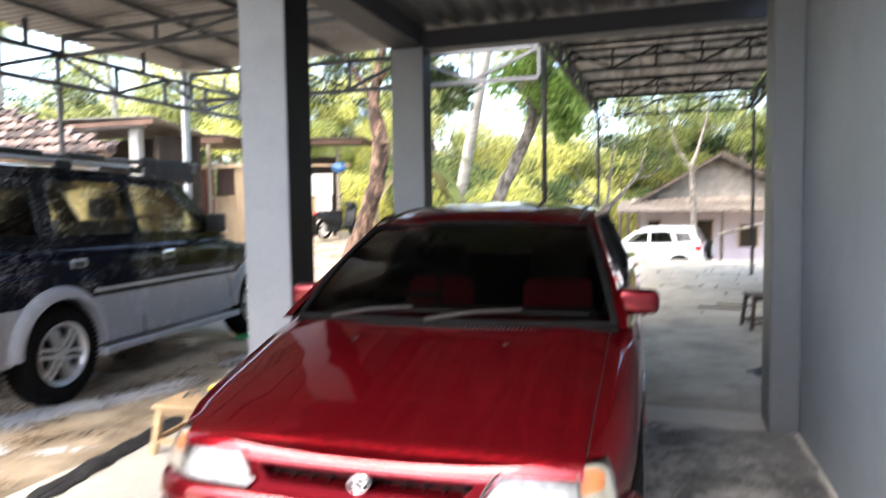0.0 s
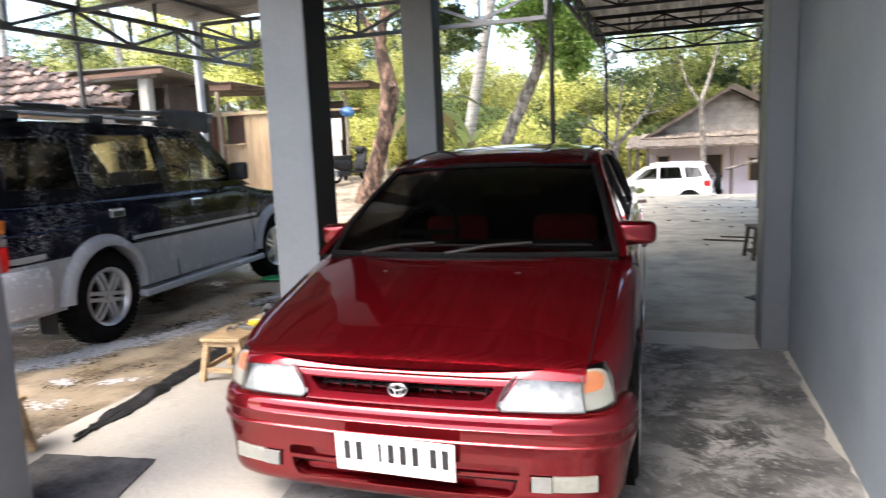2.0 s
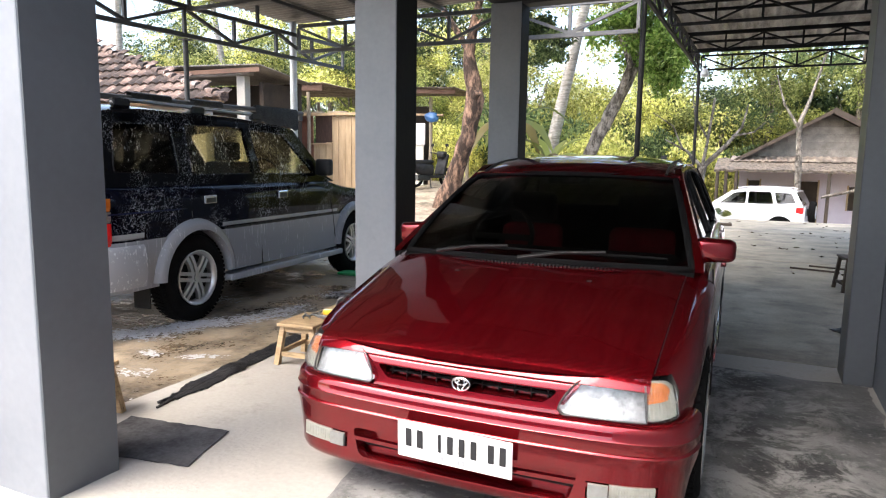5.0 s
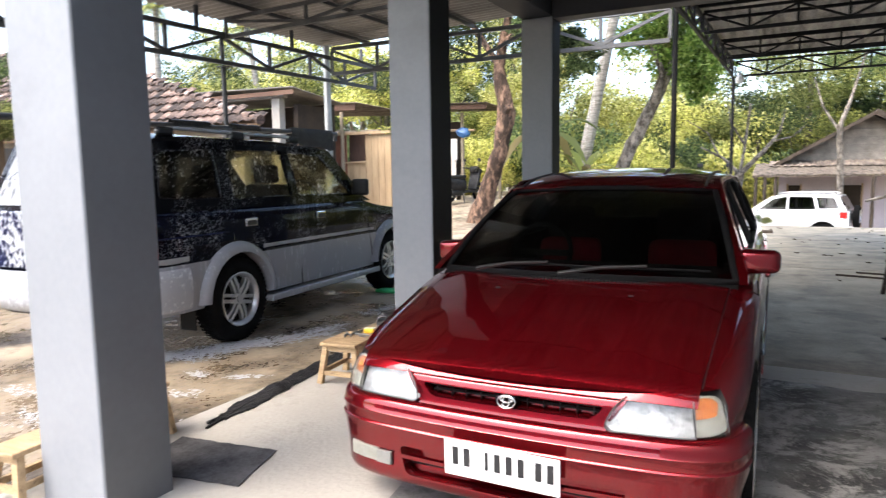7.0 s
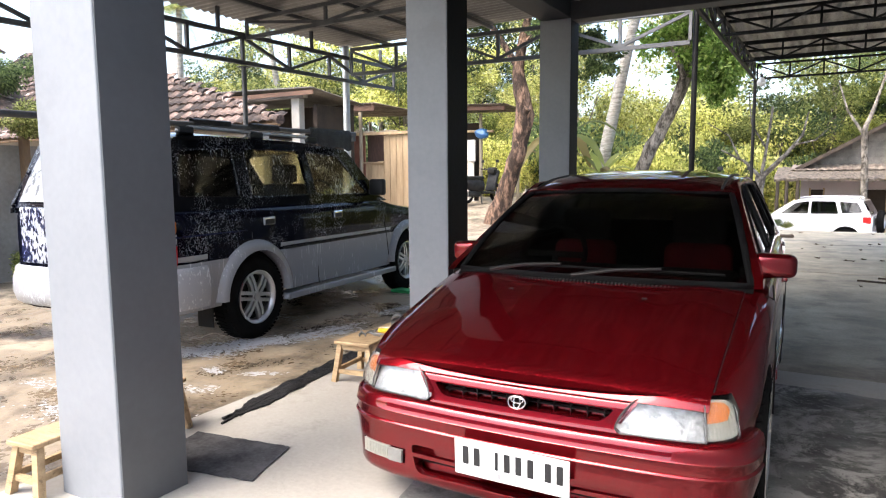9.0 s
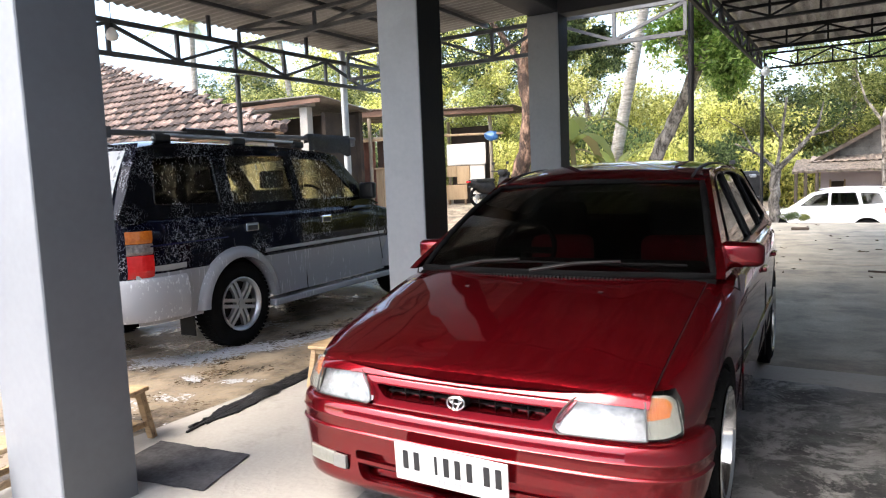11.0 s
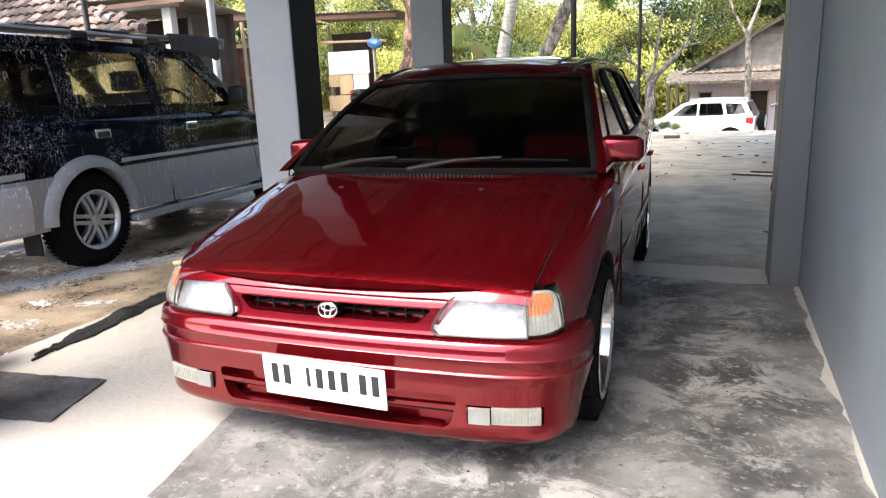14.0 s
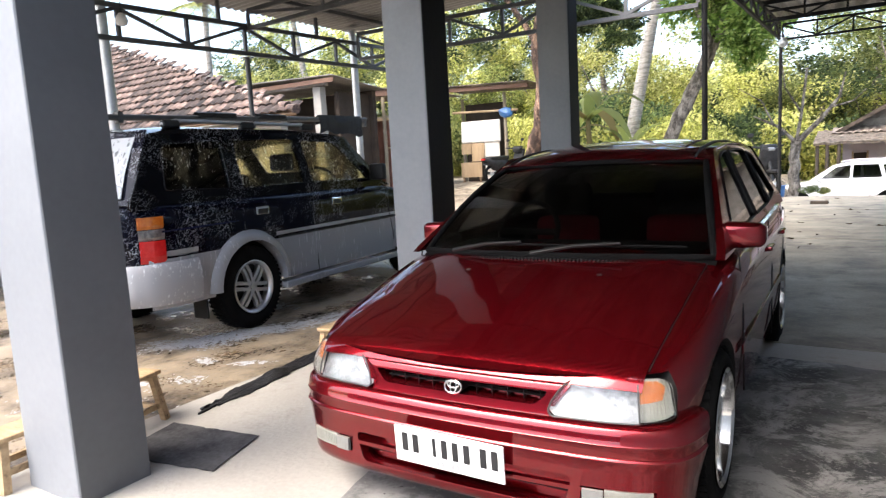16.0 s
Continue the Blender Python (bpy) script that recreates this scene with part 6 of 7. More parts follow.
def shed():
    sh = empty("concrete_shed")
    tagged(sh, "open concrete shed with posts and a rusty sheet roof", "shed")
    corr = bmesh.new()
    n = 300
    rows = []
    for y, z in ((14.6, 3.98), (17.0, 3.7)):
        rows.append([(lerp(-19, -12.4, i / n), y, z - 0.03 * (lerp(-19, -12.4, i / n) + 19) * 0.8 + 0.018 * math.sin(i * math.pi / 3)) for i in range(n + 1)])
    add_grid(corr, rows)
    thick(corr, 0.02)
    part("roof", corr, ASBESTOS, sh, smooth=50)
    part("beam", box(-18.8, 14.9, 3.58, -13.0, 15.1, 3.78, bev=0.01), PLASTER, sh)
    part("eave_board", box(-19, 14.62, 3.62, -12.4, 14.66, 3.74), RUST_WOOD, sh, "rust-brown eave board")
    for x in (-18, -13.45):
        part("post", box(x, 14.88, -0.1, x + 0.3, 15.12, 3.57, bev=0.012), CONC_LIGHT, sh)
    # Back and side walls coloured near black for the shed's inner shade.
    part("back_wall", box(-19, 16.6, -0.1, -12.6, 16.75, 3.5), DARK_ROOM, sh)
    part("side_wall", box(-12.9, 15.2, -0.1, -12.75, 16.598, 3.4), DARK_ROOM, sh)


shed()


WOOD_POST = surf("grey_tan_pole", (0.2, 0.16, 0.115), (0.38, 0.32, 0.24), 0.85, 4, 40, 0.4, stretch=(3, 3, 0.5))


RED_BOARD = surf("red_brown_board", (0.13, 0.05, 0.032), (0.24, 0.1, 0.065), 0.75, 4, 50, 0.2, stretch=(6, 1, 1))


def kiosk():
    ks = empty("wooden_kiosk")
    tagged(ks, "wooden roadside kiosk of boards and bamboo under a long sheet roof", "kiosk")
    for x0, x1, y0, z0 in ((-15.6, -12.2, 17.3, 3.72), (-12.2, -8.6, 19.3, 3.8)):
        bm = bmesh.new()
        n = int((x1 - x0) / 0.024)
        rows = []
        for y, z in ((y0, z0), (21.2, z0 - 0.1)):
            rows.append([(lerp(x0, x1, i / n), y, z - 0.035 * (lerp(x0, x1, i / n) + 15.6) + 0.018 * math.sin(i * math.pi / 3)) for i in range(n + 1)])
        add_grid(bm, rows)
        thick(bm, 0.012)
        part("roof", bm, RUSTY, ks, smooth=50)
        bm = bmesh.new()
        add_bar(bm, (x0 + 0.1, y0 + 0.12, z0 - 0.035 * (x0 + 15.6) - 0.13), (x1 - 0.1, y0 + 0.12, z0 - 0.035 * (x1 + 15.6) - 0.13), 0.06, 0.2 if x0 < -13 else 0.12)
        part("eave_board", bm, RUST_WOOD, ks, "rust-brown eave board")
    for x, y in ((-15.3, 17.5), (-12.88, 17.44), (-11.9, 19.5), (-9.85, 20.0), (-8.9, 20.9), (-12.0, 20.9), (-15, 20.9), (-14, 17.5)):
        part("post", add_tube(bmesh.new(), [(x, y, 0.1), (x + 0.03, y, 1.8), (x, y + 0.02, 3.35)], [0.07, 0.06, 0.06], 8), WOOD_POST, ks, smooth=40)
    # bamboo wall boards with a dark window
    for i in range(10):
        x = -13.52 + i * 0.24
        if 3 <= i <= 5:
            part("board", box(x, 17.6, 0.1, x + 0.225, 17.63, 1.75 + 0.02 * (i % 3)), WOOD_TAN, ks)
        else:
            part("board", box(x, 17.6, 0.1, x + 0.225, 17.63, 2.6 + 0.03 * (i % 3)), RED_BOARD if i < 3 else WOOD_TAN, ks)
    # Dark red-brown panel carries the dimness of the kiosk interior in its colour.
    part("window_void", box(-12.82, 17.75, 1.7, -12.06, 17.8, 2.64), surf("dim_brown_interior", (0.035, 0.018, 0.012), (0.075, 0.04, 0.028), 0.8, 5, 40, 0.2, stretch=(6, 1, 1)), ks)
    part("window_sill", box(-12.84, 17.52, 1.72, -12.06, 17.6, 1.77), WOOD_TAN, ks)
    for x, w in ((-13.3, 0.9), (-12.2, 0.7)):
        part("loose_plank", box(x, 17.52, 2.705, x + w, 17.66, 2.75), WOOD_POST, ks)
    part("counter_rail", box(-13.7, 17.5, 2.62, -11.1, 17.6, 2.7), WOOD_TAN, ks)
    # white board, planks and panels on the open side
    part("white_panel", box(-11.52, 19.95, 1.78, -10.02, 19.99, 2.5, bev=0.03), surf("faded_white_board", (0.6, 0.58, 0.54), (0.75, 0.73, 0.69), 0.6, 2, 30, 0.1), ks)
    part("pale_panel", box(-10.65, 20.0, 0.35, -10.1, 20.04, 1.78), surf("pale_board", (0.55, 0.5, 0.44), (0.68, 0.63, 0.56), 0.7, 2, 30, 0.2), ks)
    part("board_door", box(-11.15, 19.98, 1.15, -10.67, 20.02, 1.76), WOOD_TAN, ks)
    part("board_door", box(-11.55, 19.98, 1.4, -11.17, 20.02, 1.77), WOOD_TAN, ks)
    part("plank_front", box(-11.55, 19.9, 0.62, -10.75, 19.94, 1.12), WOOD_TAN, ks)
    for x in (-11.5, -10.85):
        part("bench_leg", box(x, 19.9, 0.25, x + 0.06, 19.96, 0.62), WOOD_OLD, ks)
    # Dark sheet for the shade under the kiosk roof.
    part("dark_back", box(-11.7, 20.6, 0.25, -10.1, 20.65, 3.1), DARK_ROOM, ks)
    part("bamboo_pole", add_tube(bmesh.new(), [(-11.8, 19.9, 2.82), (-9.3, 19.85, 2.74)], 0.04, 8), WOOD_TAN, ks, smooth=40)
    bm = bmesh.new()
    bmesh.ops.create_icosphere(bm, subdivisions=3, radius=0.2)
    for v in bm.verts:
        v.co = Vector((v.co.x * 1.3, v.co.y * 0.7, v.co.z * 0.8)) * (1 + 0.35 * noise.noise(v.co * 7))
    ob = part("plastic_bag", bm, BLUE, smooth=80)
    ob.matrix_basis = pose(-9.7, 19.85, 2.68)
    tagged(ob, "crumpled blue plastic sheet hung on the kiosk pole", "plastic bag")


kiosk()


def hut():
    ht = empty("village_house", pose(-0.25, 0, -0.36))
    tagged(ht, "small lilac village house with a plank gable and thatched porch", "house")
    zg = -1.5
    part("front_wall", box(-0.4, 29.0, zg, 6.2, 29.2, 1.695), LILAC, ht)
    part("side_wall", box(-0.4, 29.202, zg, -0.2, 36, 1.695), LILAC, ht)
    for i in range(7):
        z0 = 1.7 + i * 0.28
        k = max(0.0, (z0 + 0.26 - 1.92) / 1.65)
        x0, x1 = lerp(-0.35, 2.6, k), lerp(5.6, 2.65, k)
        if x1 - x0 > 0.1:
            part("gable_board", box(x0, 29.0 + 0.01 * (i % 2), z0, x1, 29.05 + 0.01 * (i % 2), z0 + 0.27), GABLE, ht)
    bm = bmesh.new()
    tri = [(-0.38, 1.9), (5.62, 1.9), (2.62, 3.56)]
    fa, fb = [bm.verts.new((x, 29.07, z)) for x, z in tri], [bm.verts.new((x, 29.15, z)) for x, z in tri]
    bm.faces.new(fa)
    bm.faces.new(fb[::-1])
    for k in range(3):
        bm.faces.new((fa[k], fb[k], fb[(k + 1) % 3], fa[(k + 1) % 3]))
    part("gable_backing", bm, GABLE, ht)
    for s in (-1, 1):
        bm = bmesh.new()
        x = 2.62 + s * 3.45
        bm.faces.new([bm.verts.new(v) for v in ((2.62, 28.3, 3.68), (x, 28.3, 1.72), (x, 36, 1.72), (2.62, 36, 3.68))])
        thick(bm, 0.1)
        part("roof_slope", bm, WOOD_DARK, ht)
        bm = bmesh.new()
        add_bar(bm, (2.62, 28.28, 3.62), (x, 28.28, 1.65), 0.05, 0.13)
        part("barge_board", bm, WOOD_DARK, ht)
    bm = bmesh.new()
    rows = []
    for j in range(7):
        v = j / 6
        rows.append([(lerp(-1.2, 6.4, i / 60), lerp(29.0, 26.9, v), lerp(1.82, 1.42, v) + 0.05 * noise.noise((i * 0.8, j, 4)) - (0.06 * random.random() if j == 6 else 0)) for i in range(61)])
    add_grid(bm, rows)
    thick(bm, 0.09)
    part("porch_roof", bm, THATCH, ht, "ragged straw-coloured porch roof", smooth=30)
    bm = bmesh.new()
    add_grid(bm, [[(lerp(-0.7, 6.3, i / 150), y, z + 0.02 * math.sin(i * math.pi / 2.5)) for i in range(151)] for y, z in ((28.9, 1.98), (28.1, 1.78))])
    thick(bm, 0.01)
    part("porch_sheet", bm, RUSTY, ht, smooth=50)
    # Solid dark slabs on the wall stand in for the dim rooms behind.
    for x, wd, z0, z1 in ((1.6, 0.75, zg, 1.05), (-0.05, 0.4, zg, 1.05), (3.38, 0.62, 0.0, 0.88)):
        fr = part("door" if z0 < 0 else "window", box(x, 28.94, z0, x + wd, 28.98, z1), DARK_ROOM, ht, "doorway filled by a dark shade panel" if z0 < 0 else "window filled by a dark shade panel")
        part("jamb", box(x - 0.06, 28.92, z0, x - 0.002, 28.99, z1 + 0.06), WOOD_TAN, fr)
        part("jamb", box(x + wd + 0.002, 28.92, z0, x + wd + 0.06, 28.99, z1 + 0.06), WOOD_TAN, fr)
    for x in (-1.1, -0.8, -0.45, 2.55, 6.0):
        part("porch_post", add_tube(bmesh.new(), [(x, 27.0, zg), (x + 0.02, 27.0, 1.44)], 0.06, 8), WOOD_DARK, ht, smooth=40)
    bm = bmesh.new()
    add_tube(bm, [(2.35, 26.9, 0.55), (4.6, 26.8, 1.15)], [0.05, 0.06], 8)
    part("slanting_pole", bm, BARK, ht, smooth=40)


hut()

# ---- trees and plants ----
def leaf_mat(name, c1, c2, c3):
    """Leaves: each one its own green, letting some light through."""
    m, nd, ln, p = base_mat(name)
    g = nd.new("ShaderNodeNewGeometry")
    ramp = nd.new("ShaderNodeValToRGB")
    ramp.color_ramp.elements[0].color, ramp.color_ramp.elements[1].color = rgb(c1), rgb(c3)
    e = ramp.color_ramp.elements.new(0.55)
    e.color = rgb(c2)
    ln.new(g.outputs["Random Per Island"], ramp.inputs[0])
    oi = nd.new("ShaderNodeObjectInfo")
    mr = nd.new("ShaderNodeMapRange")
    mr.inputs["To Min"].default_value, mr.inputs["To Max"].default_value = 0.65, 1.3
    ln.new(oi.outputs["Random"], mr.inputs[0])
    hv = nd.new("ShaderNodeHueSaturation")
    ln.new(mr.outputs[0], hv.inputs["Value"])
    ln.new(ramp.outputs[0], hv.inputs["Color"])
    ln.new(hv.outputs[0], p.inputs["Base Color"])
    p.inputs["Roughness"].default_value = 0.5
    tr = nd.new("ShaderNodeBsdfTranslucent")
    ln.new(hv.outputs[0], tr.inputs[0])
    mx = nd.new("ShaderNodeMixShader")
    mx.inputs[0].default_value = 0.6
    ln.new(p.outputs[0], mx.inputs[1])
    ln.new(tr.outputs[0], mx.inputs[2])
    ln.new(mx.outputs[0], nd["Material Output"].inputs[0])
    return m


LEAF_DARK = leaf_mat("dark_leaves", (0.02, 0.04, 0.014), (0.085, 0.125, 0.045), (0.21, 0.27, 0.1))
LEAF_MID = leaf_mat("green_leaves", (0.065, 0.085, 0.022), (0.29, 0.335, 0.1), (0.58, 0.59, 0.22))
LEAF_LIGHT = leaf_mat("yellow_green_leaves", (0.15, 0.165, 0.036), (0.54, 0.545, 0.15), (0.83, 0.78, 0.34))
LEAF_DRY = leaf_mat("dry_leaves", (0.16, 0.13, 0.05), (0.28, 0.23, 0.1), (0.38, 0.33, 0.17))


def leaves(name, clumps, n, size, material, seed):
    """One mesh of n bent leaves spread over ellipsoid clumps (centre, radii)."""
    rg = np.random.RandomState(seed)
    vol = np.array([c[3] * c[4] * c[5] for c in clumps]) ** 0.67
    pick = rg.choice(len(clumps), n, p=vol / vol.sum())
    cl = np.array(clumps)[pick]
    d = rg.normal(size=(n, 3))
    d /= np.linalg.norm(d, axis=1)[:, None]
    rad = 0.45 + 0.55 * rg.rand(n) ** 0.5 + 0.12 * rg.normal(size=n)
    c = cl[:, :3] + d * rad[:, None] * cl[:, 3:]
    along = d * 0.6 + rg.normal(size=(n, 3)) * 0.7
    along[:, 2] -= 0.35
    along /= np.linalg.norm(along, axis=1)[:, None]
    side = np.cross(along, rg.normal(size=(n, 3)))
    side /= np.linalg.norm(side, axis=1)[:, None]
    nrm = np.cross(along, side)
    s = size * (0.6 + 0.8 * rg.rand(n))[:, None]
    v = np.stack([c, c + along * s * 0.5 + side * s * 0.24 + nrm * s * 0.06, c + along * s - nrm * s * 0.1, c + along * s * 0.5 - side * s * 0.24 + nrm * s * 0.06], 1).reshape(-1, 3)
    me = bpy.data.meshes.new(name)
    q = np.arange(n * 4).reshape(n, 4)
    me.from_pydata(v.tolist(), [], np.concatenate([q[:, [0, 1, 2]], q[:, [0, 2, 3]]]).tolist())
    me.materials.append(material)
    return me


def blob_set(seed, n, rx, ry, rz, r0, r1):
    rg = random.Random(seed)
    out = []
    for _ in range(n):
        a, q = rg.uniform(0, 6.28), rg.random() ** 0.5
        r = rg.uniform(r0, r1)
        out.append((rx * q * math.cos(a), ry * q * math.sin(a), rz * rg.uniform(-1, 1), r, r, r * 0.75))
    return out


CROWNS = [leaves(f"crown_leaves_{i}", blob_set(i, 22, 2.9, 2.9, 2.3, 0.3, 0.8), 9000, 0.13, mt, i) for i, mt in enumerate((LEAF_MID, LEAF_DARK, LEAF_MID, LEAF_LIGHT, LEAF_LIGHT))]
BUSHES = [leaves(f"bush_leaves_{i}", blob_set(20 + i, 9, 1.3, 0.9, 0.5, 0.25, 0.65), 6500, 0.095, mt, 30 + i) for i, mt in enumerate((LEAF_LIGHT, LEAF_MID, LEAF_DARK, LEAF_LIGHT))]


def tree(label, trunk, radii, crown, cpos, cscale, bark=BARK, limbs=(), spin=0):
    t = empty("tree", pose(*trunk[0]))
    tagged(t, label, "tree")
    o = Vector(trunk[0])
    bm = bmesh.new()
    pts = []
    rs = []
    for (p, q), (ra, rb) in zip(zip(trunk, trunk[1:]), zip(radii, radii[1:])):
        for k in range(4):
            v = k / 4
            pts.append(Vector(p).lerp(Vector(q), v) - o + Vector((noise.noise((k, p[0], p[2])), noise.noise((k + 5, p[0], p[2])), 0)) * ra * 0.3)
            rs.append(lerp(ra, rb, v) * (1 + 0.18 * noise.noise((k * 3.1, p[2], p[0]))))
    pts.append(Vector(trunk[-1]) - o)
    rs.append(radii[-1])
    add_tube(bm, pts, rs, 12)
    part("trunk", bm, bark, t, smooth=60)
    for lm, (ra, rb) in limbs:
        bm = bmesh.new()
        n = len(lm)
        add_tube(bm, [Vector(p) - o for p in lm], [lerp(ra, rb, i / (n - 1)) for i in range(n)], 8)
        part("limb", bm, bark, t, smooth=60)
    if crown is not None:
        for j, (cp, cs) in enumerate(zip(cpos, cscale)):
            c = part("crown", CROWNS[(crown + j) % 5], None, t)
            c.matrix_basis = Matrix.Translation(Vector(cp) - o) @ Matrix.Rotation(spin + j * 1.7, 4, "Z") @ Matrix.Diagonal((cs, cs, cs * 0.9, 1))
    return t


LEAF_DEEP = leaf_mat("glossy_green_leaves", (0.08, 0.14, 0.025), (0.22, 0.36, 0.07), (0.44, 0.56, 0.16))
SPRAYS = [leaves(f"leaf_spray_{i}", blob_set(70 + i, 14, 0.9, 0.9, 0.75, 0.22, 0.42), 2600, 0.15, mt, 80 + i) for i, mt in enumerate((LEAF_DEEP, LEAF_DARK))]


def spray(t, k, at, scale, turn):
    """A leafy branch end hung on a tree."""
    c = part("crown", SPRAYS[k], None, t)
    c.matrix_basis = Matrix.Translation(Vector(at) - t.matrix_basis.translation) @ Matrix.Rotation(turn, 4, "Z") @ Matrix.Scale(scale, 4)


# the leaning tree beside the kiosk
leaning = tree("leaning tree with rough reddish bark and a cut stump", [(-7.2, 15.6, 0.0), (-6.95, 15.6, 0.8), (-6.55, 15.5, 1.9), (-6.35, 15.5, 2.8), (-6.55, 15.5, 3.9), (-6.3, 15.6, 5.5)], [0.34, 0.23, 0.195, 0.23, 0.14, 0.09], 0,
     [(-6.2, 16.2, 6.8), (-8.2, 16.8, 6.0), (-4.6, 15.9, 6.6)], [1.0, 0.9, 0.8], BARK_RED,
     [([(-6.4, 15.5, 2.7), (-6.2, 15.3, 2.95)], (0.13, 0.1)), ([(-6.5, 15.5, 3.9), (-7.4, 16, 5.0), (-8.2, 16.5, 5.8)], (0.09, 0.05)), ([(-6.4, 15.5, 4.5), (-5.2, 15.7, 5.6)], (0.08, 0.04))])
PALM_BARK = surf("pale_palm_bark", (0.15, 0.137, 0.12), (0.5, 0.48, 0.45), 0.95, 3, 14, 0.9, stretch=(0.6, 0.6, 3), depth=0.04, stain=((0.12, 0.1, 0.08), 3.0, 0.58, 0.66))
# coconut palm
def palm(x, y, lean, hgt, label, fr=16, seed=0):
    rg = random.Random(seed)
    t = empty("palm_tree", pose(x, y, ground_z(x, y)))
    tagged(t, label, "tree")
    pts = [Vector((lean * (k / 10) ** 1.3, 0.2 * math.sin(k * 0.4), hgt * k / 10)) for k in range(11)]
    part("trunk", add_tube(bmesh.new(), pts, [0.22 - 0.009 * k + 0.01 * (k % 2) for k in range(11)], 12), PALM_BARK, t, smooth=50)
    for i in range(fr):
        a = 2 * math.pi * i / fr + rg.uniform(-0.2, 0.2)
        el = rg.uniform(-0.2, 1.1)
        bm = bmesh.new()
        spine = []
        for k in range(9):
            s = k / 8 * 2.6
            spine.append(pts[-1] + Vector((math.cos(a) * s * math.cos(el * (1 - k / 12)), math.sin(a) * s * math.cos(el * (1 - k / 12)), s * math.sin(el) - 0.16 * s * s)))
        add_tube(bm, spine, [0.03 - 0.003 * k for k in range(9)], 5)
        for k in range(1, 9):
            for sub in (0.0, 0.33, 0.66):
                b0 = spine[k - 1].lerp(spine[k], sub)
                dd = (spine[k] - spine[k - 1]).normalized()
                sd = dd.cross(Vector((0, 0, 1))).normalized()
                for s in (-1, 1):
                    L = 0.75 * (1 - 0.05 * k)
                    tip = b0 + sd * s * L * 0.8 + dd * L * 0.45 - Vector((0, 0, 0.35 * L))
                    v = [bm.verts.new(q) for q in (b0 + dd * 0.035, b0 - dd * 0.035, tip)]
                    bm.faces.new(v)
        part("frond", bm, LEAF_MID if i % 3 else LEAF_LIGHT, t)
    return t


palm(-6.5, 22, 1.75, 8.2, "tall leaning coconut palm with a pale trunk", seed=3)
palm(-30, 24, 1.0, 9.5, "tall coconut palm behind the tiled house", seed=5)
palm(-26, 28, -0.8, 9.0, "tall coconut palm behind the tiled house", seed=8)
# forked tree in the middle, the lime-washed fork near the yard edge, the bare one before the house
forked = tree("leaning forked tree with dense green leaves", [(-4.7, 19, 0.1), (-4.3, 19, 1.5), (-3.75, 19, 2.65), (-3.3, 19, 3.5), (-3.0, 19, 4.3), (-2.7, 19.2, 5.6)], [0.26, 0.2, 0.18, 0.15, 0.11, 0.07], 0,
     [(-2.3, 19.3, 5.6), (-1.2, 19.8, 5.9)], [0.55, 0.6], BARK,
     [([(-3.6, 19, 2.9), (-3.2, 18.7, 3.9), (-3.5, 18.4, 4.8)], (0.13, 0.06)), ([(-3.1, 19, 4.0), (-2.2, 19.3, 5.2)], (0.1, 0.05))])
for at, sc, a in (((-2.5, 18.8, 4.1), 1.0, 0.0), ((-1.9, 19.2, 4.75), 0.85, 1.1), ((-3.3, 18.6, 4.6), 0.9, 2.3), ((-2.2, 18.7, 3.5), 0.6, 3.0), ((-2.9, 18.9, 5.3), 0.8, 4.0)):
    spray(forked, 0, at, sc, a)
for at, sc, a in (((-4.9, 15.7, 4.5), 0.75, 0.5), ((-5.5, 15.6, 4.9), 0.8, 2.0), ((-4.6, 15.8, 3.9), 0.45, 3.3)):
    spray(leaning, 1, at, sc, a)
tree("low forked tree with pale bark at the yard edge", [(-1.5, 21, -0.9), (-1.47, 21, 0.3), (-1.42, 21, 1.25)], [0.19, 0.15, 0.14], None, (), (), BARK,
     [([(-1.42, 21, 1.2), (-1.85, 21, 1.65), (-2.5, 21, 2.0)], (0.06, 0.02)), ([(-0.6, 21, 2.1), (-0.1, 20.8, 2.2), (0.2, 20.8, 2.5)], (0.03, 0.01)), ([(-1.3, 21, 2.0), (-1.7, 20.8, 2.7), (-1.8, 20.8, 3.6)], (0.035, 0.01)), ([(-2.0, 21, 1.75), (-2.3, 21, 2.4), (-2.9, 21, 2.8)], (0.03, 0.01)), ([(-1.42, 21, 1.2), (-1.32, 21, 1.9), (-1.2, 21.2, 3.2)], (0.05, 0.03)), ([(-1.4, 21, 1.2), (-0.8, 21, 1.85), (-0.42, 21, 2.35), (-0.3, 21.2, 3.0)], (0.08, 0.015))])
tree("thin pale tree standing before the village house", [(1.35, 26.3, -1.4), (1.3, 26.3, 0.7), (1.22, 26.3, 2.7), (1.5, 26.3, 3.6), (1.9, 26.4, 5.2)], [0.13, 0.11, 0.09, 0.05, 0.03], 1,
     [(2.2, 27, 6.4)], [0.7], BARK, [([(1.25, 26.3, 2.5), (0.7, 26.3, 3.4), (0.4, 26.3, 4.4)], (0.055, 0.02))])
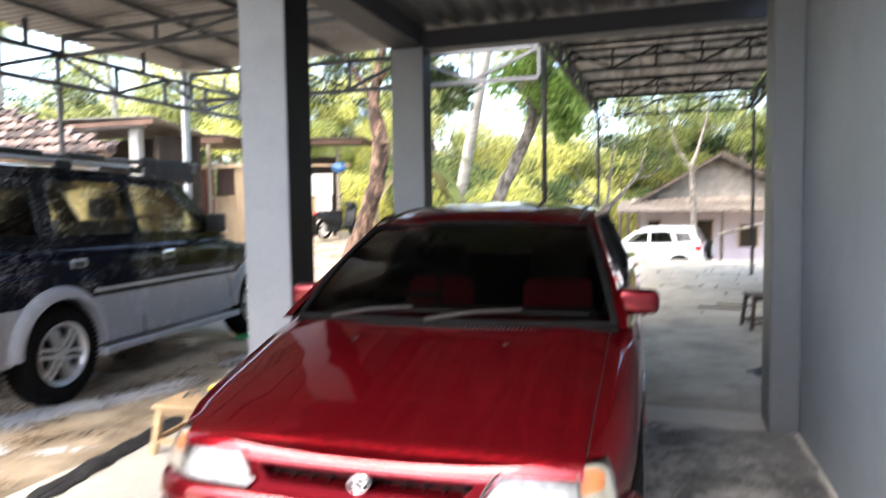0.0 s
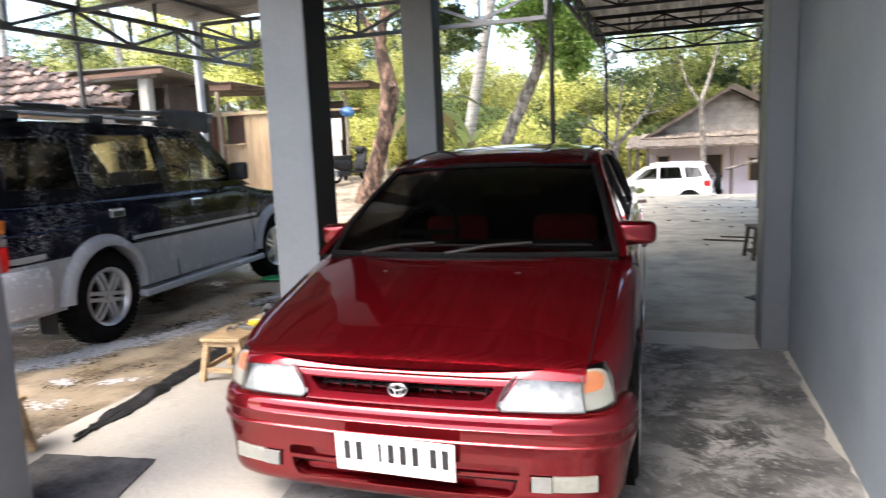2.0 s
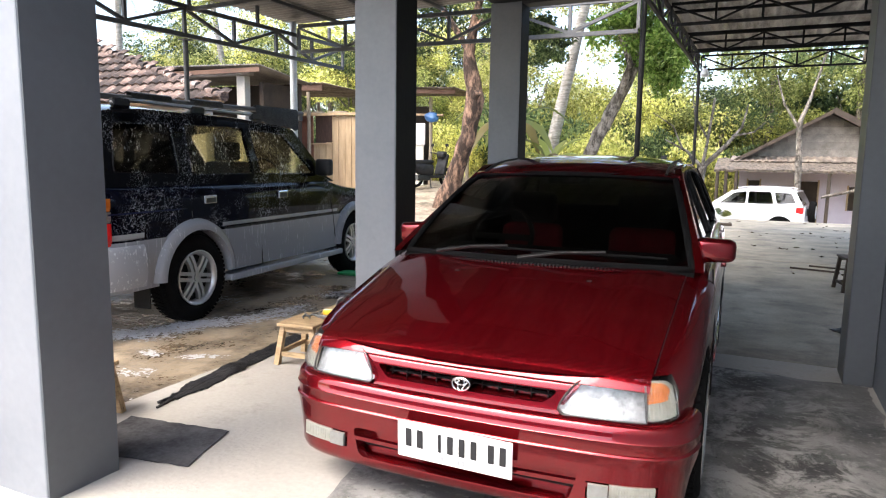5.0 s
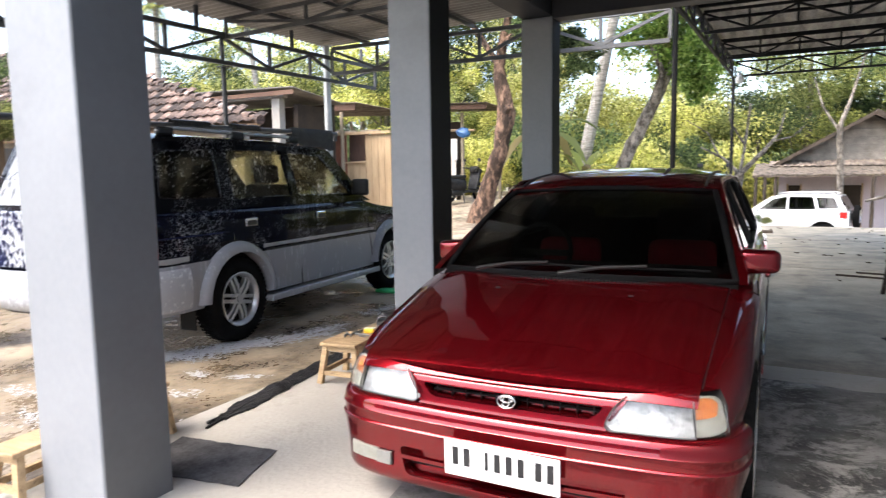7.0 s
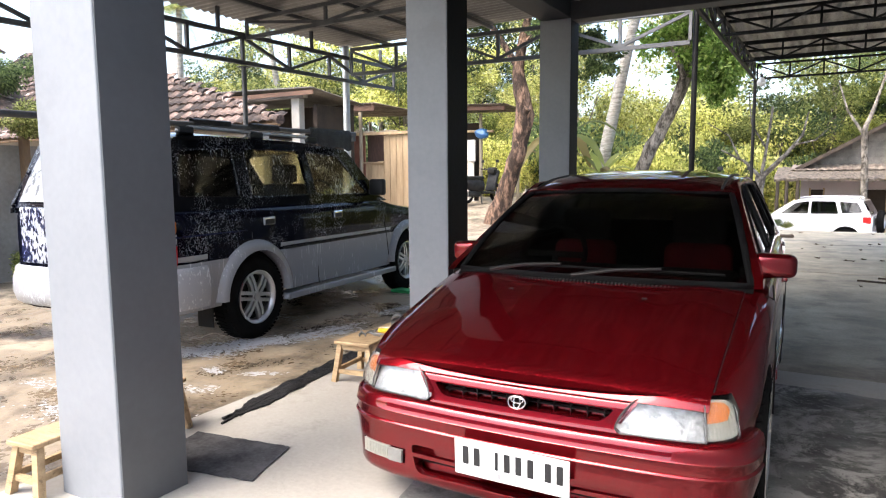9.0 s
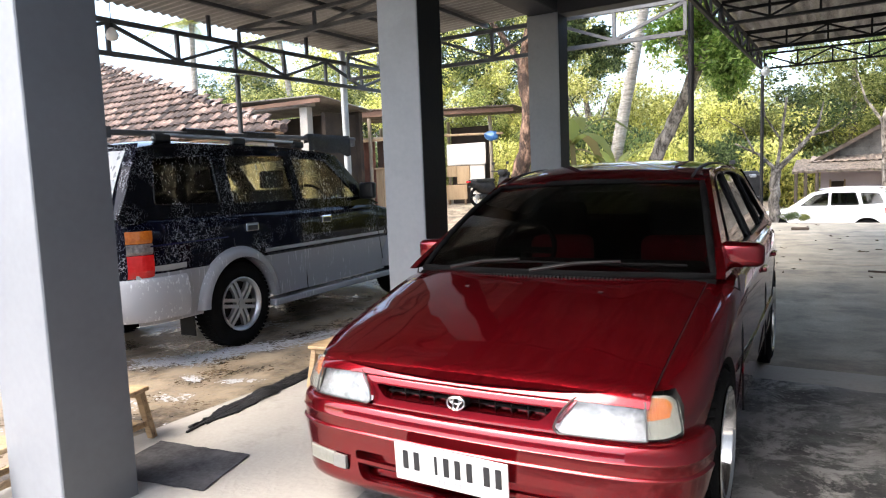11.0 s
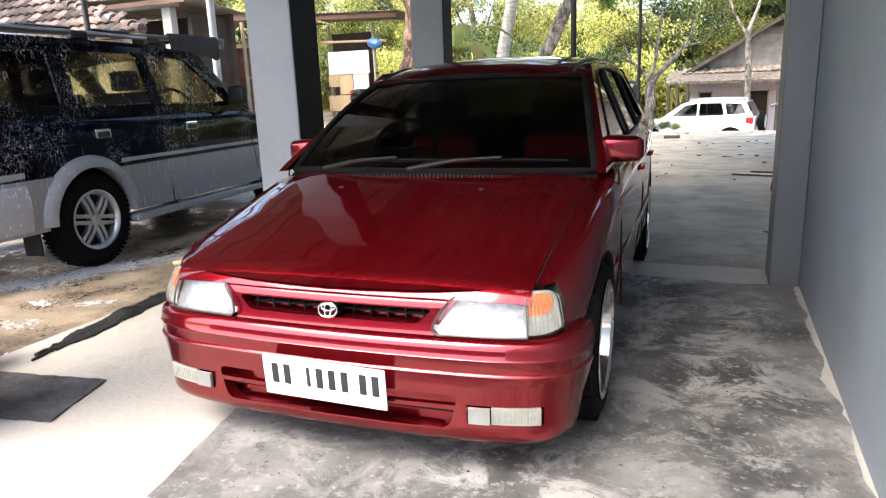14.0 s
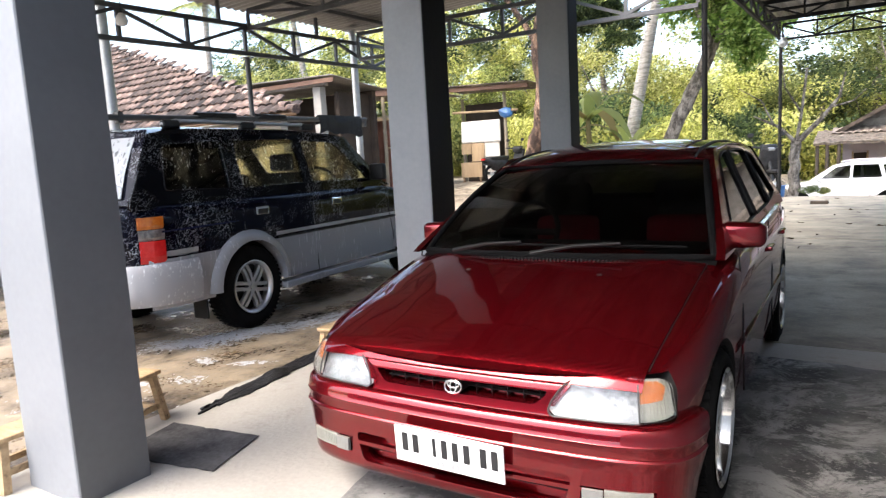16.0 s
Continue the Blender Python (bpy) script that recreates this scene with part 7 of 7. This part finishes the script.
# woods behind
rg = random.Random(11)
for i in range(30):
    x = -34 + i * 2.5 + rg.uniform(-1.2, 1.2)
    y = rg.uniform(27, 36) if x < -6 or x > 9.5 else rg.uniform(38, 44)
    zg = ground_z(x, y) - 0.1
    hh = rg.uniform(5.0, 7.5) * (1.0 + max(0, y - 34) * 0.03)
    k = rg.uniform(1.0, 1.5)
    if x > -4:
        hh *= 1.35 if x < 1 else 1.6
    if i in (12, 13):
        hh *= 0.72
    tree("green broadleaf tree in the woods behind the yard", [(x, y, zg), (x + rg.uniform(-0.4, 0.4), y, zg + hh * 0.5), (x + rg.uniform(-0.8, 0.8), y, zg + hh)], [0.22, 0.16, 0.07], 1 if x > -2 and i % 2 else rg.randrange(5),
         [(x, y, zg + hh), (x + rg.uniform(-2, 2), y - 0.8, zg + hh * 0.62)], [k, k * 0.85], BARK,
         [([(x, y, zg + hh * f), (x + dx * 0.5, y - 1.0, zg + hh * f + 0.9), (x + dx, y - 1.8, zg + hh * f + 2.2)], (0.06, 0.015)) for f, dx in ((0.3, rg.uniform(-2, -0.6)), (0.4, rg.uniform(0.6, 2)), (0.5, rg.uniform(-1.5, 1.5)))], rg.uniform(0, 6))
for i in range(44):
    x = -30 + i * 1.35 + rg.uniform(-0.5, 0.5)
    y = rg.uniform(22.5, 29) if x < -5 else (rg.uniform(30, 36) if x < -0.6 or x > 7 else rg.uniform(37, 40))
    if -14 < x < -8.5:
        y = rg.uniform(22.5, 26)
    zg = ground_z(x, y)
    s = rg.uniform(1.1, 1.8)
    ob = part("bush", BUSHES[rg.randrange(4)], None)
    ob.matrix_basis = Matrix.Translation((x, y, zg + 0.8 * s)) @ Matrix.Rotation(rg.uniform(0, 6.28), 4, "Z") @ Matrix.Diagonal((s, s, s * 1.25, 1))
    tagged(ob, "dense bright green bush at the edge of the woods", "bush", group="bushes")
# tall thicket that closes the view under the crowns
THICKET = [leaves(f"thicket_leaves_{i}", blob_set(50 + i, 16, 1.6, 0.8, 0.9, 0.25, 0.55), 7000, 0.07, mt, 60 + i) for i, mt in enumerate((LEAF_LIGHT, LEAF_MID, LEAF_LIGHT))]
for i in range(24):
    x = -19 + i * 1.55 + rg.uniform(-0.5, 0.5)
    y = rg.uniform(31, 36) if x < -5 or x > 10 else rg.uniform(40, 44)
    s = rg.uniform(1.7, 2.6)
    ob = part("bush", THICKET[rg.randrange(3)], None)
    ob.matrix_basis = Matrix.Translation((x, y, ground_z(x, y) + 1.2 * s)) @ Matrix.Rotation(rg.uniform(0, 6.28), 4, "Z") @ Matrix.Diagonal((s, s, s * 1.1, 1))
    tagged(ob, "tall yellow-green thicket in the woods behind the yard", "bush", group="thicket")
for i in range(11):
    x = -3 + i * 1.8 + rg.uniform(-0.6, 0.6)
    y = rg.uniform(45, 49)
    s = rg.uniform(3.0, 3.8)
    ob = part("bush", BUSHES[2] if i % 3 else THICKET[1], None)
    ob.matrix_basis = Matrix.Translation((x, y, ground_z(x, y) + 1.15 * s)) @ Matrix.Rotation(rg.uniform(0, 6.28), 4, "Z") @ Matrix.Diagonal((s, s, s * 1.35, 1))
    tagged(ob, "tall dark green thicket far behind the village house", "bush", group="far thicket")
# banana plants
for x, y, sc in ((-6.75, 19.3, 1.55), (-7.7, 20.5, 1.15), (-5.9, 20.6, 0.9)):
    zg = ground_z(x, y)
    t = empty("banana_plant", pose(x, y, zg))
    tagged(t, "banana plant with broad arching yellow-green leaves", "plant", group="banana plants")
    part("stem", add_tube(bmesh.new(), [(0, 0, 0), (0.05, 0, 0.7 * sc), (0.0, 0, 1.3 * sc)], [0.11, 0.09, 0.06], 10), LEAF_DRY, t, smooth=50)
    for i in range(8):
        a = i * 2.4 + x
        bm = bmesh.new()
        rows = []
        for k in range(9):
            s = k / 8 * 1.5 * sc
            c = Vector((math.cos(a) * s * 0.75, math.sin(a) * s * 0.75, 1.2 * sc + s * (1.1 if i % 2 else 0.7) - 0.42 * s * s))
            wd = 0.15 * sc * math.sin(math.pi * (0.08 + 0.9 * k / 8)) ** 0.7 * (0.8 + 0.4 * abs(noise.noise((k * 1.7, i * 3.3, x))))
            sd = Vector((-math.sin(a), math.cos(a), 0))
            rows.append([c - sd * wd - Vector((0, 0, 0.05)), c, c + sd * wd - Vector((0, 0, 0.05))])
        add_grid(bm, rows)
        part("leaf", bm, LEAF_DRY if i in (2, 6) else LEAF_MID, t, smooth=60)
# low plants: at the yard edge and beside the low house
for x, y, z, s, k in ((-0.85, 18.2, 0.05, 0.15, 2), (-0.6, 18.4, 0.02, 0.13, 1), (-8.5, 4.6, 0.2, 0.35, 1), (-8.4, 3.4, 0.15, 0.3, 0), (-8.7, 4.9, 0.3, 0.4, 1), (-8.6, 4.7, 2.0, 0.34, 1), (-9.3, 4.8, 2.55, 0.4, 2), (-5.4, 17.6, 0.4, 0.5, 0), (-4.6, 18.3, 0.4, 0.55, 3)):
    ob = part("plant", BUSHES[k], None)
    ob.matrix_basis = Matrix.Translation((x, y, z + s * 0.2)) @ Matrix.Rotation(x * 3, 4, "Z") @ Matrix.Diagonal((s, s, s, 1))
    tagged(ob, "small leafy green plant growing from the ground", "plant", group="small plants")


# ---- motorcycles ----
MOTO_GREY = surf("motorcycle_grey_plastic", (0.012, 0.012, 0.013), (0.04, 0.04, 0.042), 0.55, 6, 60, 0.05, spec=0.15)


def motorcycle(m, label):
    mc = empty("motorcycle", m)
    tagged(mc, label, "motorcycle", group="motorcycles")
    for y in (-0.62, 0.6):
        bm = bmesh.new()
        add_tube(bm, [(0, y + 0.235 * math.cos(a * math.pi / 12), 0.28 + 0.235 * math.sin(a * math.pi / 12)) for a in range(25)], 0.045, 8, False)
        wh = part("wheel", bm, RUBBER, mc, smooth=60)
        bm = bmesh.new()
        for i in range(5):
            a = i * 2 * math.pi / 5
            add_bar(bm, (0, y, 0.28), (0, y + 0.2 * math.cos(a), 0.28 + 0.2 * math.sin(a)), 0.03, 0.03)
        cyl_x(bm, y, 0.28, 0.06, -0.04, 0.04, 14)
        part("spokes", bm, ALLOY, wh)
    bm = bmesh.new()
    add_tube(bm, [(0, -0.62, 0.28), (0, -0.5, 0.62), (0, -0.4, 0.98)], [0.03, 0.035, 0.03], 8)
    part("fork", bm, BLACK, mc, smooth=50)
    bm = bmesh.new()
    add_box(bm, -0.2, -0.05, -0.32, 0.2, 0.05, 0.32, bev=0.045, seg=2, m=pose(0, -0.43, 0.66, 18))
    part("front_shield", bm, MOTO_GREY, mc, smooth=40)
    part("floorboard", box(-0.16, -0.42, 0.27, 0.16, 0.12, 0.35, bev=0.02), BLACK, mc)
    bm = bmesh.new()
    secs = [(0.02, 0.5, 0.15, 0.2), (0.2, 0.5, 0.18, 0.22), (0.5, 0.56, 0.17, 0.18), (0.78, 0.66, 0.11, 0.1), (0.92, 0.72, 0.04, 0.04)]
    rings = [[bm.verts.new((w * math.cos(k * math.pi / 6), y, z + h * math.sin(k * math.pi / 6))) for k in range(12)] for y, z, w, h in secs]
    for A, B in zip(rings, rings[1:]):
        for k in range(12):
            bm.faces.new((A[k], A[(k + 1) % 12], B[(k + 1) % 12], B[k]))
    bm.faces.new(rings[0]), bm.faces.new(rings[-1])
    part("rear_body", bm, MOTO_GREY, mc, smooth=50)
    part("tail_lamp", box(-0.06, 0.86, 0.68, 0.06, 0.95, 0.74, bev=0.015), RED_LENS, mc)
    part("headlight", box(-0.07, -0.575, 0.9, 0.07, -0.515, 0.98, bev=0.02), REFLECT, mc)
    part("engine", box(-0.12, 0.12, 0.2, 0.1, 0.55, 0.36, bev=0.04, seg=2), BLACK, mc, smooth=40)
    part("rear_fender", box(-0.06, 0.5, 0.54, 0.06, 0.9, 0.59, bev=0.02), BLACK, mc)
    part("seat", box(-0.13, 0.0, 0.68, 0.13, 0.72, 0.79, bev=0.04, seg=2), BLACK, mc, smooth=40)
    bm = bmesh.new()
    add_tube(bm, [(-0.34, -0.28, 1.0), (-0.1, -0.38, 0.98), (0.1, -0.38, 0.98), (0.34, -0.28, 1.0)], 0.018, 8)
    hb = part("handlebar", bm, BLACK, mc, smooth=50)
    part("head_cowl", box(-0.15, -0.52, 0.86, 0.15, -0.34, 1.04, bev=0.05, seg=2), BLACK, mc, smooth=40)
    for s in (-1, 1):
        bm = bmesh.new()
        add_tube(bm, [(s * 0.22, -0.33, 1.0), (s * 0.3, -0.33, 1.2)], 0.008, 6)
        add_box(bm, s * 0.3 - 0.06, -0.35, 1.18, s * 0.3 + 0.06, -0.32, 1.26, bev=0.012)
        part("mirror", bm, BLACK, hb)
    part("front_fender", box(-0.06, -0.86, 0.5, 0.06, -0.42, 0.56, bev=0.02), MOTO_GREY, mc)
    part("stand", add_bar(bmesh.new(), (-0.1, 0.15, 0.3), (-0.22, 0.2, 0.0), 0.025), BLACK, mc)
    part("exhaust", add_tube(bmesh.new(), [(0.12, 0.1, 0.25), (0.14, 0.4, 0.28), (0.14, 0.75, 0.34)], [0.03, 0.05, 0.05], 8), BLACK, mc, smooth=50)


motorcycle(pose(-9.2, 18.8, 0.44, 0, 0, 160) @ Matrix.Scale(1.08, 4), "dark grey scooter parked beside the kiosk")
motorcycle(pose(-1.9, 17.6, -0.03, 0, 0, 32) @ Matrix.Scale(1.2, 4), "dark grey scooter parked at the yard edge")

# ---- small things in the yard ----
bk = empty("bucket", pose(-1.45, 17.5, -0.04))
tagged(bk, "blue plastic bucket standing at the yard edge", "bucket")
bm = bmesh.new()
add_tube(bm, [(0, 0, 0), (0, 0, 0.28)], [0.12, 0.15], 18)
part("body", bm, BLUE, bk, smooth=40)
part("rim", add_tube(bmesh.new(), [(0.155 * math.cos(a * math.pi / 10), 0.155 * math.sin(a * math.pi / 10), 0.28) for a in range(21)], 0.01, 6, False), BLUE, bk, smooth=60)
LITTER = surf("dry_litter", (0.03, 0.022, 0.014), (0.09, 0.065, 0.04), 0.95, 20, 80, 0.3, spec=0.1)
rg = random.Random(4)
for i in range(46):
    x, y = rg.uniform(-0.9, 2.2), rg.uniform(8.5, 17.1)
    s = rg.uniform(0.015, 0.045)
    bm = bmesh.new()
    add_grid(bm, [[(s * (u - 1), s * 0.6 * (v - 1), 0.012 * ((u - 1) ** 2 + (v - 1) ** 2) * rg.random() + 0.003) for u in range(3)] for v in range(3)])
    thick(bm, 0.003)
    ob = part("dead_leaf", bm, LITTER)
    ob.matrix_basis = pose(x, y, 0.0, 0, 0, rg.uniform(0, 360))
    tagged(ob, "dry brown leaf lying on the concrete yard", "leaf", group="dead leaves")
stool(pose(1.17, 7.95, 0, 0, 0, 10), 0.28, 0.36, 0.36, "dark worn wooden stool standing in the yard", WOOD_DARK)
bm = bmesh.new()
add_bar(bm, (0.62, 9.32, 0.012), (1.15, 9.18, 0.012), 0.025, 0.022)
tagged(part("wood_stick", bm, WOOD_DARK), "dark wooden stick lying on the concrete", "stick")
bm = bmesh.new()
add_grid(bm, [[(0.035 * (u - 3), 0.03 * (v - 3), 0.006 + 0.05 * math.exp(-((u - 3) ** 2 + (v - 3) ** 2) / 5) * (1 + 0.8 * noise.noise((u * 0.9, v * 0.9, 6)))) for u in range(7)] for v in range(7)])
rag = part("dark_rag", thick(bm, 0.004), CLOTH_BLACK, smooth=50)
rag.matrix_basis = pose(0.93, 5.86, 0.001, 0, 0, 25)
tagged(rag, "small crumpled dark rag lying on the concrete yard", "rag")
tagged(part("wood_block", box(-0.62, 15.2, 0.0, -0.3, 15.32, 0.06, bev=0.01), WOOD_DARK), "dark block of wood lying on the concrete", "wood")
gp = bmesh.new()
add_box(gp, -4.05, 6.12, -0.012, -3.8, 6.3, 0.02, bev=0.008)
tagged(part("green_tray", gp, surf("green_plastic", (0.03, 0.3, 0.1), (0.05, 0.4, 0.15), 0.4, 6, 60, 0.05)), "flat green plastic tray lying on the wet floor", "tray")
for y0, amp in ((9.95, 0.05), (14.0, 0.04)):
    bm = bmesh.new()
    add_grid(bm, [[(lerp(-2.7, 2.38, i / 50), y0 + amp * noise.noise((i * 0.4, y0, 0)) + dy, 0.0015) for i in range(51)] for dy in (-0.011, 0.011)])
    tagged(part("trim_joint", thick(bm, 0.003), EARTH), "dark earth-filled joint across the concrete yard", "joint", kind="structure")
bm = bmesh.new()
add_bar(bm, (0.85, 9.62, 0.012), (1.3, 9.5, 0.012), 0.03, 0.02)
tagged(part("wood_stick", bm, WOOD_DARK), "dark wooden stick lying on the concrete", "stick")
